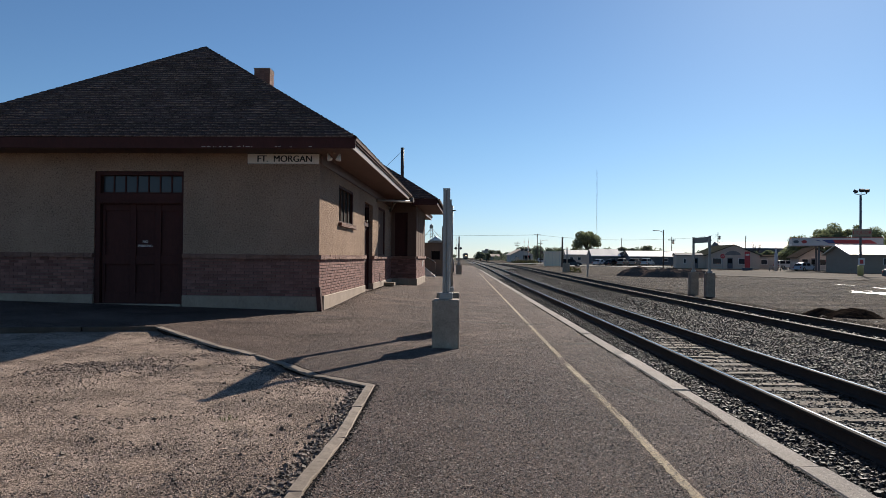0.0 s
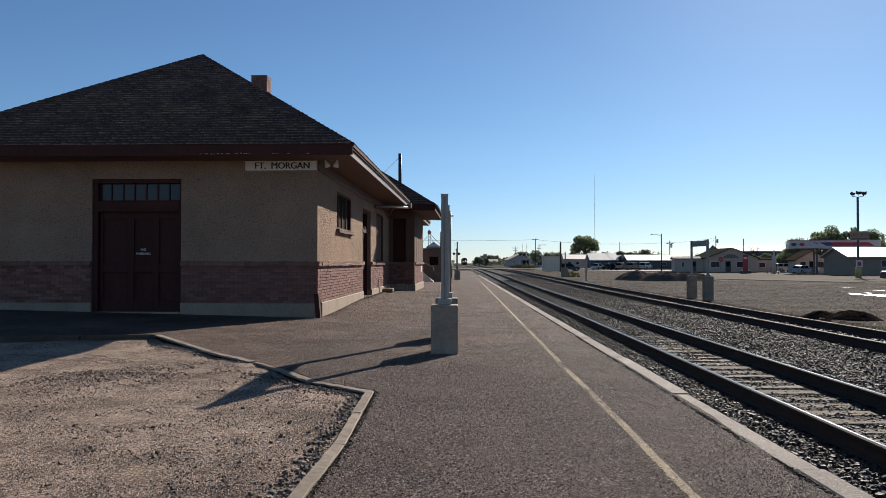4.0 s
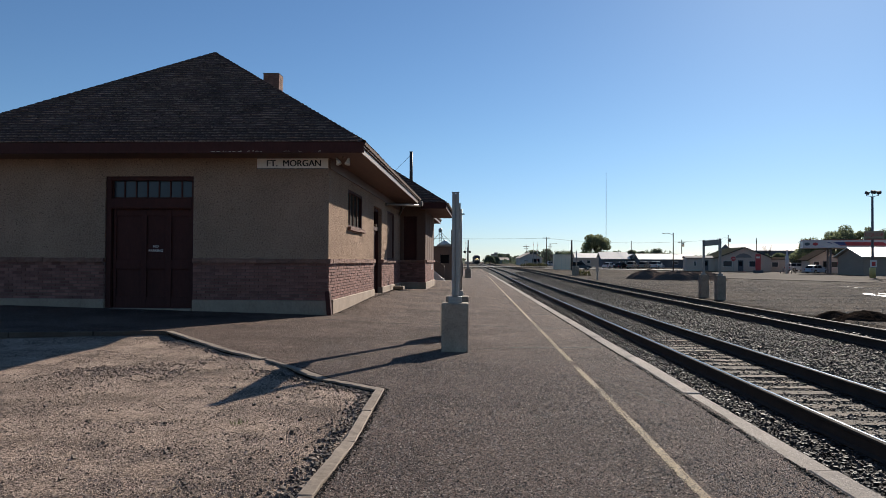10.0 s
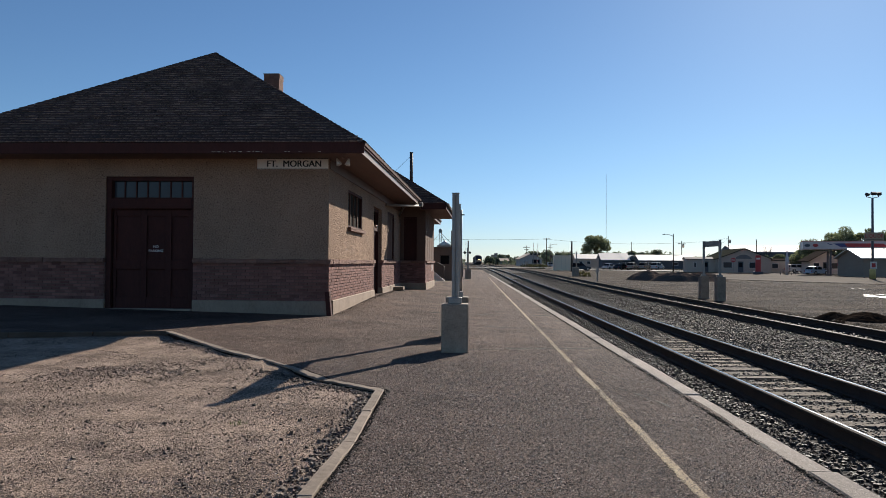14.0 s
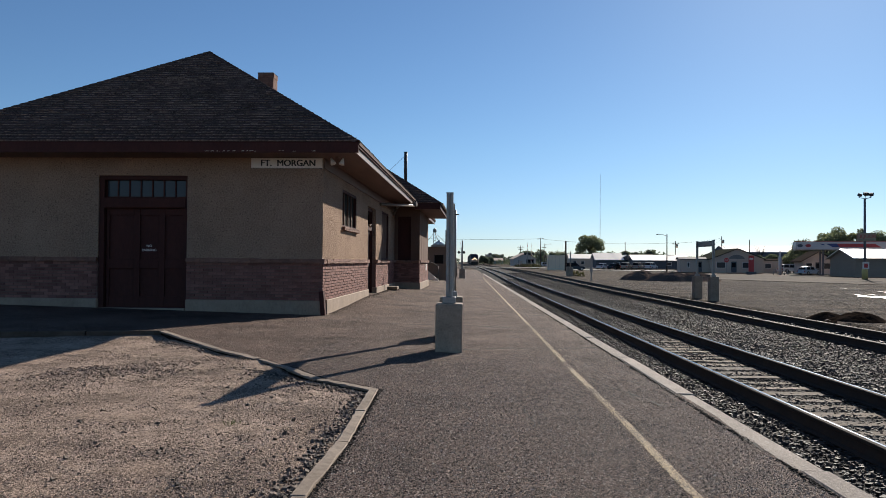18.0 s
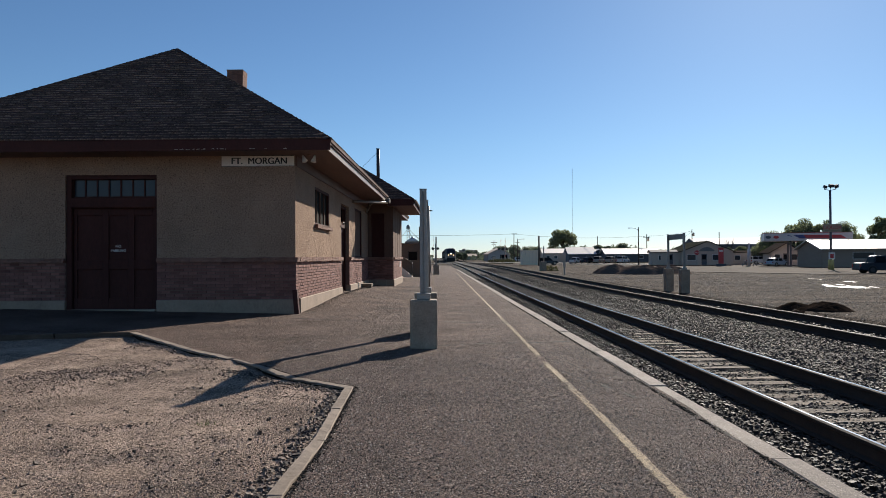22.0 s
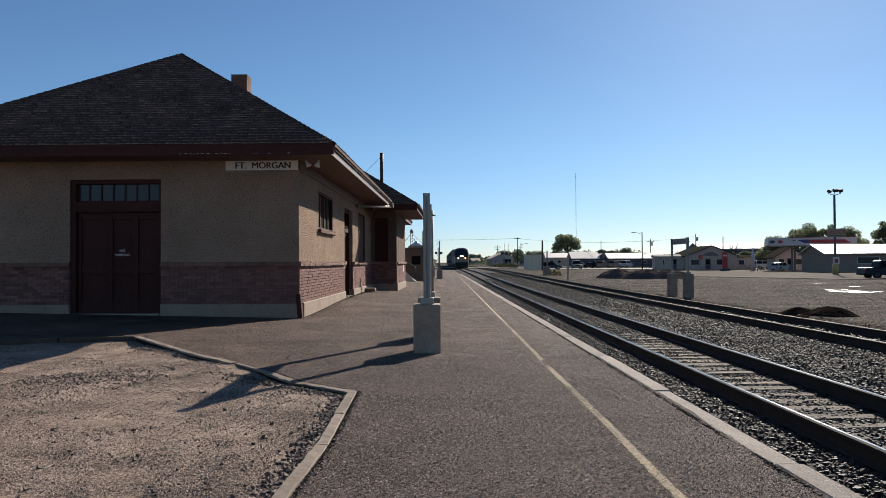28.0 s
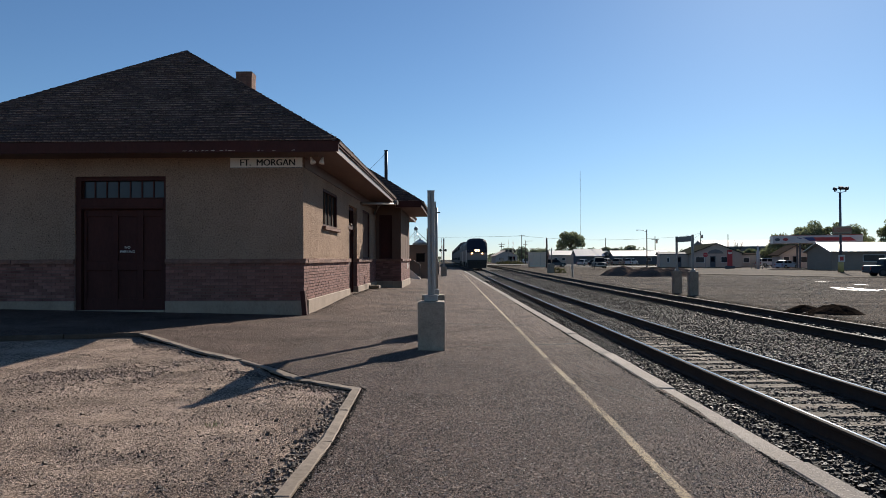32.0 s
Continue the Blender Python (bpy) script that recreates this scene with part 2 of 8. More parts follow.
MAT = dict(
    asphalt=surf("asphalt", (0.030, 0.0205, 0.0175), (0.232, 0.164, 0.139), big=0.6, fine=80, rough=0.85, bump=1.0, depth=0.03, speck=(0.60, 0.49, 0.42), speck_at=0.86, speck_size=1.1, spread=0.81, gain=5.0, world_space=True, spec=0.12, tone=0.72, octaves=2),
    dirt=surf("dirt", (0.165, 0.121, 0.095), (0.575, 0.446, 0.362), big=1.1, fine=50, rough=0.95, bump=1.0, depth=0.025, speck=(0.07, 0.055, 0.045), speck_at=0.86, speck_size=1.1, spread=0.66, gain=4.2, world_space=True, spec=0.2, tone=0.80, octaves=3),
    yard=surf("yard_gravel", (0.020, 0.0152, 0.0124), (0.166, 0.131, 0.107), big=0.35, fine=12, stretch=(0.45, 1, 1), rough=0.95, bump=1.0, depth=0.08, speck=(0.46, 0.40, 0.34), speck_at=0.88, speck_size=2, spread=0.6, gain=3.2, world_space=True, spec=0.03, streak=3.2, octaves=3),
    ballast=cobbled("ballast", (0.011, 0.0088, 0.0075), (0.073, 0.0605, 0.053), 0.042, 0.030, 0.9, 0.12),
    stone=surf("ballast_stone", (0.021, 0.0172, 0.0148), (0.140, 0.119, 0.105), big=3, fine=60, rough=0.66, bump=0.3, island=1.9, spread=0.3, spec=0.2),
    grit=surf("platform_grit", (0.010, 0.0072, 0.006), (0.43, 0.335, 0.285), big=3, fine=60, rough=0.8, bump=0.0, island=2.4, spread=0.2),
    sand=surf("lot_grit", (0.12, 0.088, 0.067), (0.66, 0.52, 0.42), big=3, fine=60, rough=0.85, bump=0.0, island=2.0, spread=0.2, tone=0.80),
    rubble=surf("kerb_rubble_stone", (0.06, 0.046, 0.037), (0.31, 0.245, 0.195), big=3, fine=60, rough=0.8, bump=0.3, island=1.2, spread=0.3, tone=0.80),
    yard_stone=surf("pale_yard_stone", (0.05, 0.041, 0.035), (0.50, 0.43, 0.37), big=3, fine=30, rough=0.85, bump=0.2, island=1.8, spread=0.2),
    pebble=surf("pebble", (0.12, 0.087, 0.068), (0.50, 0.39, 0.315), big=3, fine=60, rough=0.85, bump=0.3, island=1.1, spread=0.3, tone=0.80),
    concrete=surf("concrete", (0.30, 0.24, 0.18), (0.70, 0.58, 0.455), big=3.5, fine=40, rough=0.88, bump=0.4, depth=0.006, vary=0.2, gain=1.5),
    kerb=surf("kerb_concrete", (0.16, 0.136, 0.118), (0.43, 0.375, 0.33), big=1.2, fine=70, rough=0.9, bump=0.6, depth=0.01, vary=0.3, spread=0.6, gain=1.7, speck=(0.6, 0.55, 0.5), speck_at=0.9, world_space=True, tone=0.80),
    # soil stains plus the kerb face's shade, both put into this dark colour
    shaded_soil=surf("shaded_soil_stained_concrete", (0.022, 0.017, 0.014), (0.085, 0.066, 0.052), big=4, fine=30, rough=0.95, bump=0.6, depth=0.015, world_space=True, spec=0.1),
    # kerb concrete darkened to carry the depot's shade on the back stretch
    shaded_kerb=surf("shaded_kerb_concrete", (0.085, 0.068, 0.056), (0.23, 0.187, 0.155), big=2.5, fine=25, rough=0.95, bump=0.5, depth=0.01, world_space=True, spec=0.1),
    lot_kerb=surf("stained_kerb_concrete", (0.19, 0.155, 0.125), (0.48, 0.41, 0.345), big=1.6, fine=20, rough=0.92, bump=0.4, depth=0.01, vary=0.4, world_space=True, spec=0.2, tone=0.77),
    paint_line=surf("worn_yellow_paint", (0.14, 0.105, 0.075), (0.64, 0.485, 0.285), big=0.8, fine=60, rough=0.85, bump=0.5, spread=0.68, gain=2.6, world_space=True, tone=0.72),
    patch=surf("asphalt_seam", (0.014, 0.011, 0.0095), (0.05, 0.041, 0.035), big=2, fine=60, rough=0.9, bump=0.4, world_space=True, spec=0.2),
    rail_side=surf("rail_brown_steel", (0.05, 0.038, 0.032), (0.12, 0.092, 0.076), big=4, fine=40, rough=0.8, bump=0.2, spec=0.2),
    rail_dull=surf("dull_rail", (0.05, 0.042, 0.036), (0.10, 0.088, 0.078), big=3, fine=60, rough=0.7, bump=0.04, spec=0.3),
    rail_top=surf("polished_rail", (0.20, 0.225, 0.285), (0.30, 0.33, 0.40), big=3, fine=60, rough=0.15, bump=0.02, metal=1.0),
    tie=surf("weathered_tie", (0.11, 0.083, 0.061), (0.42, 0.325, 0.24), big=1.5, fine=30, rough=0.92, bump=0.5, depth=0.012, vary=0.6, stretch=(0.25, 3, 3), tone=0.49),
    stucco=surf("pebbled_stucco", (0.20, 0.138, 0.102), (0.47, 0.337, 0.252), big=0.8, fine=30, rough=0.95, bump=1.0, depth=0.045, spread=0.72, gain=1.25, speck=(0.14, 0.096, 0.072), speck_at=0.94, spec=0.15, tone=1.0, octaves=2),
    bay_wall=surf("brown_bay_boards", (0.095, 0.060, 0.047), (0.185, 0.119, 0.093), big=1.0, fine=20, rough=0.9, bump=0.3, stretch=(2, 2, 0.4), spec=0.15, tone=1.0),
    brick=surf("red_brown_brick", (0.135, 0.064, 0.055), (0.30, 0.157, 0.135), big=2.5, fine=50, rough=0.9, bump=0.35, depth=0.006, vary=0.55, spec=0.25, tone=1.0),
    brick_stuff=surf("red_brown_brick_field", (0.135, 0.064, 0.055), (0.30, 0.157, 0.135), big=2.5, fine=50, rough=0.9, bump=0.35, depth=0.006, island=0.8, spec=0.25, tone=1.0),
    mortar=surf("mortar", (0.135, 0.078, 0.066), (0.21, 0.135, 0.114), big=3, fine=60, rough=0.95, bump=0.4, tone=1.0),
    ledge=surf("rough_red_stone", (0.13, 0.064, 0.048), (0.31, 0.178, 0.135), big=3, fine=18, rough=0.92, bump=0.9, depth=0.03, vary=0.4, tone=1.0),
    plinth=surf("painted_plinth", (0.18, 0.133, 0.099), (0.43, 0.333, 0.256), big=0.9, fine=30, rough=0.85, bump=0.25, stretch=(1, 1, 0.6), tone=1.0),
    maroon=surf("maroon_paint", (0.042, 0.0165, 0.0145), (0.085, 0.033, 0.028), big=1.5, fine=25, rough=0.75, bump=0.15, stretch=(1, 1, 0.4), spec=0.15, tone=1.0),
    soffit=surf("brown_soffit_paint", (0.09, 0.050, 0.039), (0.165, 0.096, 0.077), big=1.2, fine=20, rough=0.7, bump=0.1, stretch=(3, 0.4, 1), tone=1.0),
    pipe=surf("grey_metal_pipe", (0.22, 0.19, 0.17), (0.36, 0.32, 0.29), big=3, fine=30, rough=0.5, bump=0.05, metal=0.2),
    gutter=surf("pale_gutter_paint", (0.30, 0.225, 0.18), (0.45, 0.35, 0.29), big=2, fine=30, rough=0.5, bump=0.05),
    peel=surf("bare_peeled_wood", (0.40, 0.36, 0.31), (0.62, 0.57, 0.5), big=6, fine=50, rough=0.85, bump=0.2, tone=1.0),
    shingle=surf("dark_asphalt_shingle", (0.035, 0.0213, 0.0178), (0.168, 0.104, 0.086), big=1.6, fine=26, rough=0.88, bump=0.9, vary=0.07, spread=0.8, gain=1.6, spec=0.12, tone=1.0),
    shingle_stuff=surf("dark_asphalt_shingle_field", (0.035, 0.0213, 0.0178), (0.168, 0.104, 0.086), big=1.6, fine=26, rough=0.88, bump=0.9, island=0.07, spread=0.8, gain=1.6, spec=0.12, tone=1.0),
    sign_step=surf("tan_step_concrete", (0.22, 0.17, 0.11), (0.42, 0.34, 0.235), big=3, fine=30, rough=0.9, bump=0.4),
    shingle_edge=surf("pale_shingle_edge", (0.05, 0.037, 0.033), (0.40, 0.31, 0.27), big=0.9, fine=25, rough=0.9, bump=0.3, island=0.45, vary=0.35, spread=0.7, gain=2.0, spec=0.1, tone=1.0),
    white=surf("white_board", (0.62, 0.60, 0.57), (0.80, 0.78, 0.75), big=2, fine=30, rough=0.6, bump=0.05, tone=1.0),
    black=surf("black_paint", (0.012, 0.012, 0.012), (0.03, 0.03, 0.03), big=2, fine=30, rough=0.6, bump=0.05, tone=1.0),
    galv=surf("galvanised_steel", (0.30, 0.29, 0.275), (0.46, 0.45, 0.43), big=5, fine=30, rough=0.5, bump=0.05, metal=0.35, tone=0.8),
    steel_dark=surf("dark_steel", (0.03, 0.03, 0.032), (0.08, 0.08, 0.085), big=3, fine=30, rough=0.55, bump=0.1, metal=0.4, tone=1.0),
    wood_pole=surf("creosoted_pole", (0.05, 0.038, 0.03), (0.13, 0.10, 0.08), big=2, fine=30, rough=0.9, bump=0.4, stretch=(6, 6, 0.3), tone=1.0),
    pane=glass("dark_pane", (0.012, 0.013, 0.015), 0.12, 0.3, 1.12),
    pane_sky=glass("old_pane", (0.045, 0.046, 0.05), 0.12, 0.4, 1.35),
    screen=surf("dark_window_screen", (0.012, 0.011, 0.010), (0.03, 0.027, 0.025), big=2, fine=60, rough=0.95, bump=0.1, spec=0.05, tone=1.0),
    brick_red=surf("chimney_brick", (0.16, 0.085, 0.062), (0.32, 0.18, 0.13), big=3, fine=30, rough=0.9, bump=0.4, vary=0.6, tone=1.0),
)

# ---- building tools ----
def bx(bm, x0, x1, y0, y1, z0, z1, m=None):
    v = [bm.verts.new((m @ Vector(p)) if m else p) for p in ((x0, y0, z0), (x1, y0, z0), (x1, y1, z0), (x0, y1, z0), (x0, y0, z1), (x1, y0, z1), (x1, y1, z1), (x0, y1, z1))]
    for f in ((3, 2, 1, 0), (4, 5, 6, 7), (0, 1, 5, 4), (1, 2, 6, 5), (2, 3, 7, 6), (3, 0, 4, 7)):
        bm.faces.new([v[k] for k in f])
    return bm


def box(x0, x1, y0, y1, z0, z1, m=None):
    return bx(bmesh.new(), x0, x1, y0, y1, z0, z1, m)


def rod(bm, a, b, r0, r1=None, n=10, caps=True):
    a, b = Vector(a), Vector(b)
    r1 = r0 if r1 is None else r1
    d = (b - a).normalized()
    s = d.orthogonal().normalized()
    w = d.cross(s)
    rings = []
    for c, r in ((a, r0), (b, r1)):
        rings.append([bm.verts.new(c + (s * math.cos(k * math.tau / n) + w * math.sin(k * math.tau / n)) * r) for k in range(n)])
    for k in range(n):
        f = bm.faces.new((rings[0][k], rings[0][(k + 1) % n], rings[1][(k + 1) % n], rings[1][k]))
        f.smooth = True
    if caps:
        bm.faces.new(rings[0][::-1])
        bm.faces.new(rings[1])
    return bm


def tube(bm, pts, r, n=8):
    for a, b in zip(pts, pts[1:]):
        rod(bm, a, b, r, n=n)
    return bm


def slab(bm, pts, off):
    """A flat outline given thickness along off."""
    off = Vector(off)
    lo = [bm.verts.new(p) for p in pts]
    hi = [bm.verts.new(Vector(p) + off) for p in pts]
    k = len(pts)
    bm.faces.new(lo[::-1])
    bm.faces.new(hi)
    for i in range(k):
        bm.faces.new((lo[i], lo[(i + 1) % k], hi[(i + 1) % k], hi[i]))
    return bm


def lathe(bm, rows, n=16, centre=(0, 0)):
    """Rings of (radius, height) joined into one turned form."""
    rings = [[bm.verts.new((centre[0] + r * math.cos(k * math.tau / n), centre[1] + r * math.sin(k * math.tau / n), h)) for k in range(n)] for r, h in rows]
    for a, b in zip(rings, rings[1:]):
        for k in range(n):
            f = bm.faces.new((a[k], a[(k + 1) % n], b[(k + 1) % n], b[k]))
            f.smooth = True
    bm.faces.new(rings[0][::-1])
    bm.faces.new(rings[-1])
    return bm


def finish(name, bm, material, bevel=0.0):
    if bevel:
        bmesh.ops.bevel(bm, geom=list(bm.edges), offset=bevel, segments=1, affect="EDGES", clamp_overlap=True)
    bmesh.ops.recalc_face_normals(bm, faces=bm.faces)
    me = bpy.data.meshes.new(name)
    bm.to_mesh(me)
    bm.free()
    me.materials.append(material)
    return me


def part(name, bm, material, parent, label="", bevel=0.0, at=None):
    ob = new(name, finish(name, bm, material, bevel))
    ob.parent = parent
    if at is not None:
        ob.matrix_basis = at
    return tagged(ob, label)


def share(name, me, parent, at):
    ob = new(name, me)
    ob.parent = parent
    ob.matrix_basis = at
    return ob


def thing(name, m, label, category, group="", kind=""):
    ob = new(name)
    ob.matrix_basis = m
    return tagged(ob, label, category, group, kind)


def solid(name, bm, material, label="", category="", group="", kind="", bevel=0.0, at=None):
    ob = new(name, finish(name, bm, material, bevel))
    if at is not None:
        ob.matrix_basis = at
    return tagged(ob, label, category, group, kind)


def raw(name, verts, faces, material, smooth=False):
    me = bpy.data.meshes.new(name)
    me.from_pydata(verts, [], faces)
    me.materials.append(material)
    if smooth:
        me.shade_smooth()
    return me


def lettering(name, text, size, material, parent, at, label="", bold=0.0):
    cu = bpy.data.curves.new(name, "FONT")
    cu.body, cu.size, cu.extrude, cu.offset, cu.align_x, cu.align_y = text, size, 0.003, bold, "CENTER", "CENTER"
    tmp = bpy.data.objects.new("tmp_text", cu)
    scene.collection.objects.link(tmp)
    me = bpy.data.meshes.new_from_object(tmp.evaluated_get(bpy.context.evaluated_depsgraph_get()))
    bpy.data.objects.remove(tmp)
    me.materials.clear()
    me.materials.append(material)
    ob = new(name, me)
    ob.parent = parent
    ob.matrix_basis = at
    return tagged(ob, label)


def ease(a, b, v):
    k = min(max((v - a) / (b - a), 0), 1)
    return k * k * (3 - 2 * k)


def rail_z(y):
    """Height of the rails' tops along the line, which climbs a little in the distance."""
    return -0.26 + 0.27 * ease(35, 120, y)


def plat_z(x, y=0.0):
    """The platform's paving falls towards the track and climbs a little along the depot."""
    return -0.0223 * (x - 2.43) + 0.13 * ease(17.5, 25, y) * (1 - ease(45, 60, y)) * (1 - ease(-3.2, -0.6, x))


def grit(n, area, size, seed, height, tall=(0.12, 0.6)):
    """Small grains, one joined mesh of open five-cornered bits: rows of (vertices, faces)."""
    r = random.Random(seed)
    vs, fs = [], []
    u = r.uniform
    for _ in range(n):
        x, y = area(r)
        s = u(*size) * u(0.6, 1.3)
        z = height(x, y)
        g = u(0, 6.28)
        c, d = math.cos(g) * s, math.sin(g) * s
        k = len(vs)
        vs += [(x + c, y + d, z), (x - d * u(0.6, 1), y + c * u(0.6, 1), z), (x - c, y - d, z), (x + d * u(0.6, 1), y - c * u(0.6, 1), z), (x + u(-0.4, 0.4) * s, y + u(-0.4, 0.4) * s, z + s * u(*tall))]
        fs += [(k, k + 1, k + 4), (k + 1, k + 2, k + 4), (k + 2, k + 3, k + 4), (k + 3, k, k + 4)]
    return vs, fs


def stones(n, area, size, seed, height, flat=0.7):
    """Loose broken stones, one joined mesh: rows of (vertices, faces)."""
    rnd = random.Random(seed)
    vs, fs = [], []
    base = [(-0.7, -0.7, -0.6), (0.7, -0.7, -0.6), (0.7, 0.7, -0.6), (-0.7, 0.7, -0.6), (-0.6, -0.6, 0.6), (0.6, -0.6, 0.6), (0.6, 0.6, 0.6), (-0.6, 0.6, 0.6)]
    tri = [(3, 2, 1, 0), (4, 5, 6, 7), (0, 1, 5, 4), (1, 2, 6, 5), (2, 3, 7, 6), (3, 0, 4, 7)]
    for _ in range(n):
        x, y = area(rnd)
        s = rnd.uniform(*size) * rnd.uniform(0.7, 1.25)
        e = Euler((rnd.uniform(0, 6.3), rnd.uniform(0, 6.3), rnd.uniform(0, 6.3))).to_matrix()
        k = len(vs)
        c = Vector((x, y, height(x, y) + s * rnd.uniform(0.05, 0.5)))
        for b in base:
            p = e @ Vector((b[0] * s * rnd.uniform(0.55, 1.35), b[1] * s * rnd.uniform(0.5, 1.2), b[2] * s * rnd.uniform(0.45, 1.1)))
            p.z *= flat
            vs.append(c + p)
        fs += [tuple(k + i for i in f) for f in tri]
    return vs, fs

# ---- ground, platform, kerbs ----
LOT = [(-9.6, 10.85), (-7.4, 11.72), (-5.13, 12.65), (-3.45, 10.47), (-2.62, 9.62), (-2.02, 8.87), (-1.53, 8.17), (-0.86, 7.64), (-0.82, 5.4), (-0.86, 4.15), (-0.80, 0.0), (-0.72, -6.0)]
def lot_edge(y):
    """The lot's edge on the platform side at y, as an x."""
    for (xa, ya), (xb, yb) in zip(LOT[2:], LOT[3:]):
        if yb <= y <= ya:
            k = (ya - y) / (ya - yb)
            return xa + (xb - xa) * k
    return -9.6 if y > 11.7 else -0.72


def ground_z(x, y):
    paved = plat_z(max(x, -9)) - 0.06
    edge = lot_edge(y)
    bank = 0.04 * math.exp(-((x + 2.8) / 0.5) ** 2 - ((y - 9.6) / 0.65) ** 2)
    dip = 0.04 * math.exp(-((edge - x) / 0.35) ** 2) if y < 9 else 0
    left = paved if y > 13.2 or x > edge + 0.25 else 0.022 + 0.05 * ease(-5.6, -3.2, x) + bank - dip + 0.10 * ease(-4.5, -5.8, x) * (1 - ease(0.05, 1.0, 12.65 + (x + 5.13) * 0.41 - y)) + (0.05 * math.exp(-((edge - x) / 0.55) ** 2) * ease(10.1, 10.9, y) * ease(12.7, 12.2, y))
    right = -0.42 + 0.25 * ease(60, 140, y) * (1 - ease(13, 22, x))
    far = -0.30 + 0.27 * ease(35, 120, y)
    k = ease(2.3, 2.62, x)
    h = left * (1 - k) + (-0.80 if x < 12 else right) * k
    if x > 2.4:
        h = -0.80 if x < 11.6 else right
    if y > 128:
        h = min(h, -0.24 if x < 2.4 else h)
    return h


def lay(name, xs, ys, height, material, kind="structure", label="", category=""):
    vs = [(x, y, height(x, y)) for y in ys for x in xs]
    w = len(xs)
    fs = [(j * w + i, j * w + i + 1, (j + 1) * w + i + 1, (j + 1) * w + i) for j in range(len(ys) - 1) for i in range(w - 1)]
    ob = new(name, raw(name, vs, fs, material, True))
    return tagged(ob, label, category, "", kind)


def steps(a, b, s):
    n = max(1, round((b - a) / s))
    return [a + (b - a) * k / n for k in range(n + 1)]


GX = [-2500, -800, -300, -120, -60, -30, -20, -15] + steps(-12, 2.2, 0.4) + [2.3, 2.36, 2.44, 2.62, 3.2] + steps(4, 15, 0.5) + steps(16, 30, 1) + [34, 40, 50, 60, 80, 120, 200, 400, 900, 2500]
GY = [-800, -200, -60, -30, -15, -8, -4] + steps(-2, 16, 0.4) + steps(17, 40, 1) + steps(43, 140, 4) + [150, 170, 200, 260, 350, 500, 800, 1400, 3000]
def rough_ground(x, y):
    h = ground_z(x, y)
    if x < -0.9 and 2 < y < 13:
        h += min(0.012, 0.018 * (noise.noise((x * 0.8, y * 0.8, 0)) + 0.5 * noise.noise((x * 2.5, y * 2.5, 3))))
    if x > 11:
        h += 0.025 * noise.noise((x * 0.3, y * 0.3, 7)) * (1 if y < 120 else 0)
    return h


ground = lay("ground", GX, GY, rough_ground, MAT["yard"], label="dry gravel and packed earth reaching the horizon", category="ground")
ground.data.materials.append(MAT["dirt"])
for poly in ground.data.polygons:
    c = poly.center
    if c.x < 2.2 and c.y < 140:
        poly.material_index = 1

# The asphalt paving: past the dirt lot it widens to the depot's wall.
pave_v, pave_f = [], []
PY = steps(-6, 4.06, 1.0) + steps(4.06, 7.64, 0.45)[1:] + steps(7.64, 12.65, 0.15)[1:] + steps(12.65, 40, 0.8)[1:] + steps(40, 128, 4)[1:]
COLS = 12
for y in PY:
    a = lot_edge(y) if y < 12.65 else (-14 if y < 60 else -6)
    for k in range(COLS + 1):
        x = a + (2.33 - a) * k / COLS
        pave_v.append((x, y, plat_z(x, y)))
for j in range(len(PY) - 1):
    for k in range(COLS):
        i = j * (COLS + 1) + k
        pave_f.append((i, i + 1, i + COLS + 2, i + COLS + 1))
platform = tagged(new("platform", raw("platform", pave_v, pave_f, MAT["asphalt"], True)), "worn grey-brown asphalt station platform with cracks", "platform", "", "structure")
# strip between the lot's back kerb and the depot
bm = bmesh.new()
slab(bm, [(-14, 9.1, plat_z(-14)), (-9.6, 10.85, plat_z(-9.6)), (-7.4, 11.72, plat_z(-7.4)), (-5.13, 12.65, plat_z(-5.13)), (-14, 12.66, plat_z(-14))], (0, 0, -0.08))
part("paving_strip", bm, MAT["asphalt"], platform)
rnd = random.Random(5)
def seam(pts, width, material, lift=0.004, name="crack", wander=0.5, thin=0.5, step=0.22):
    """A thin ribbon along points on the paving."""
    bm = bmesh.new()
    fine = []
    for (xa, ya), (xb, yb) in zip(pts, pts[1:]):
        n = max(2, int(math.dist((xa, ya), (xb, yb)) / step))
        fine += [(xa + (xb - xa) * k / n, ya + (yb - ya) * k / n) for k in range(n)]
    fine.append(pts[-1])
    rows = []
    for k, (x, y) in enumerate(fine):
        q, r = fine[max(k - 1, 0)], fine[min(k + 1, len(fine) - 1)]
        d = Vector((r[0] - q[0], r[1] - q[1], 0)).normalized()
        side = Vector((-d.y, d.x, 0))
        x, y = x + rnd.uniform(-1, 1) * width * wander, y + rnd.uniform(-1, 1) * width * wander
        w = width * rnd.uniform(thin, 1.7 - thin) / 2
        c = Vector((x, y, plat_z(x, y) + lift))
        rows.append((bm.verts.new(c - side * w), bm.verts.new(c + side * w)))
    for a, b in zip(rows, rows[1:]):
        bm.faces.new((a[0], a[1], b[1], b[0]))
    return part(name, bm, material, platform)


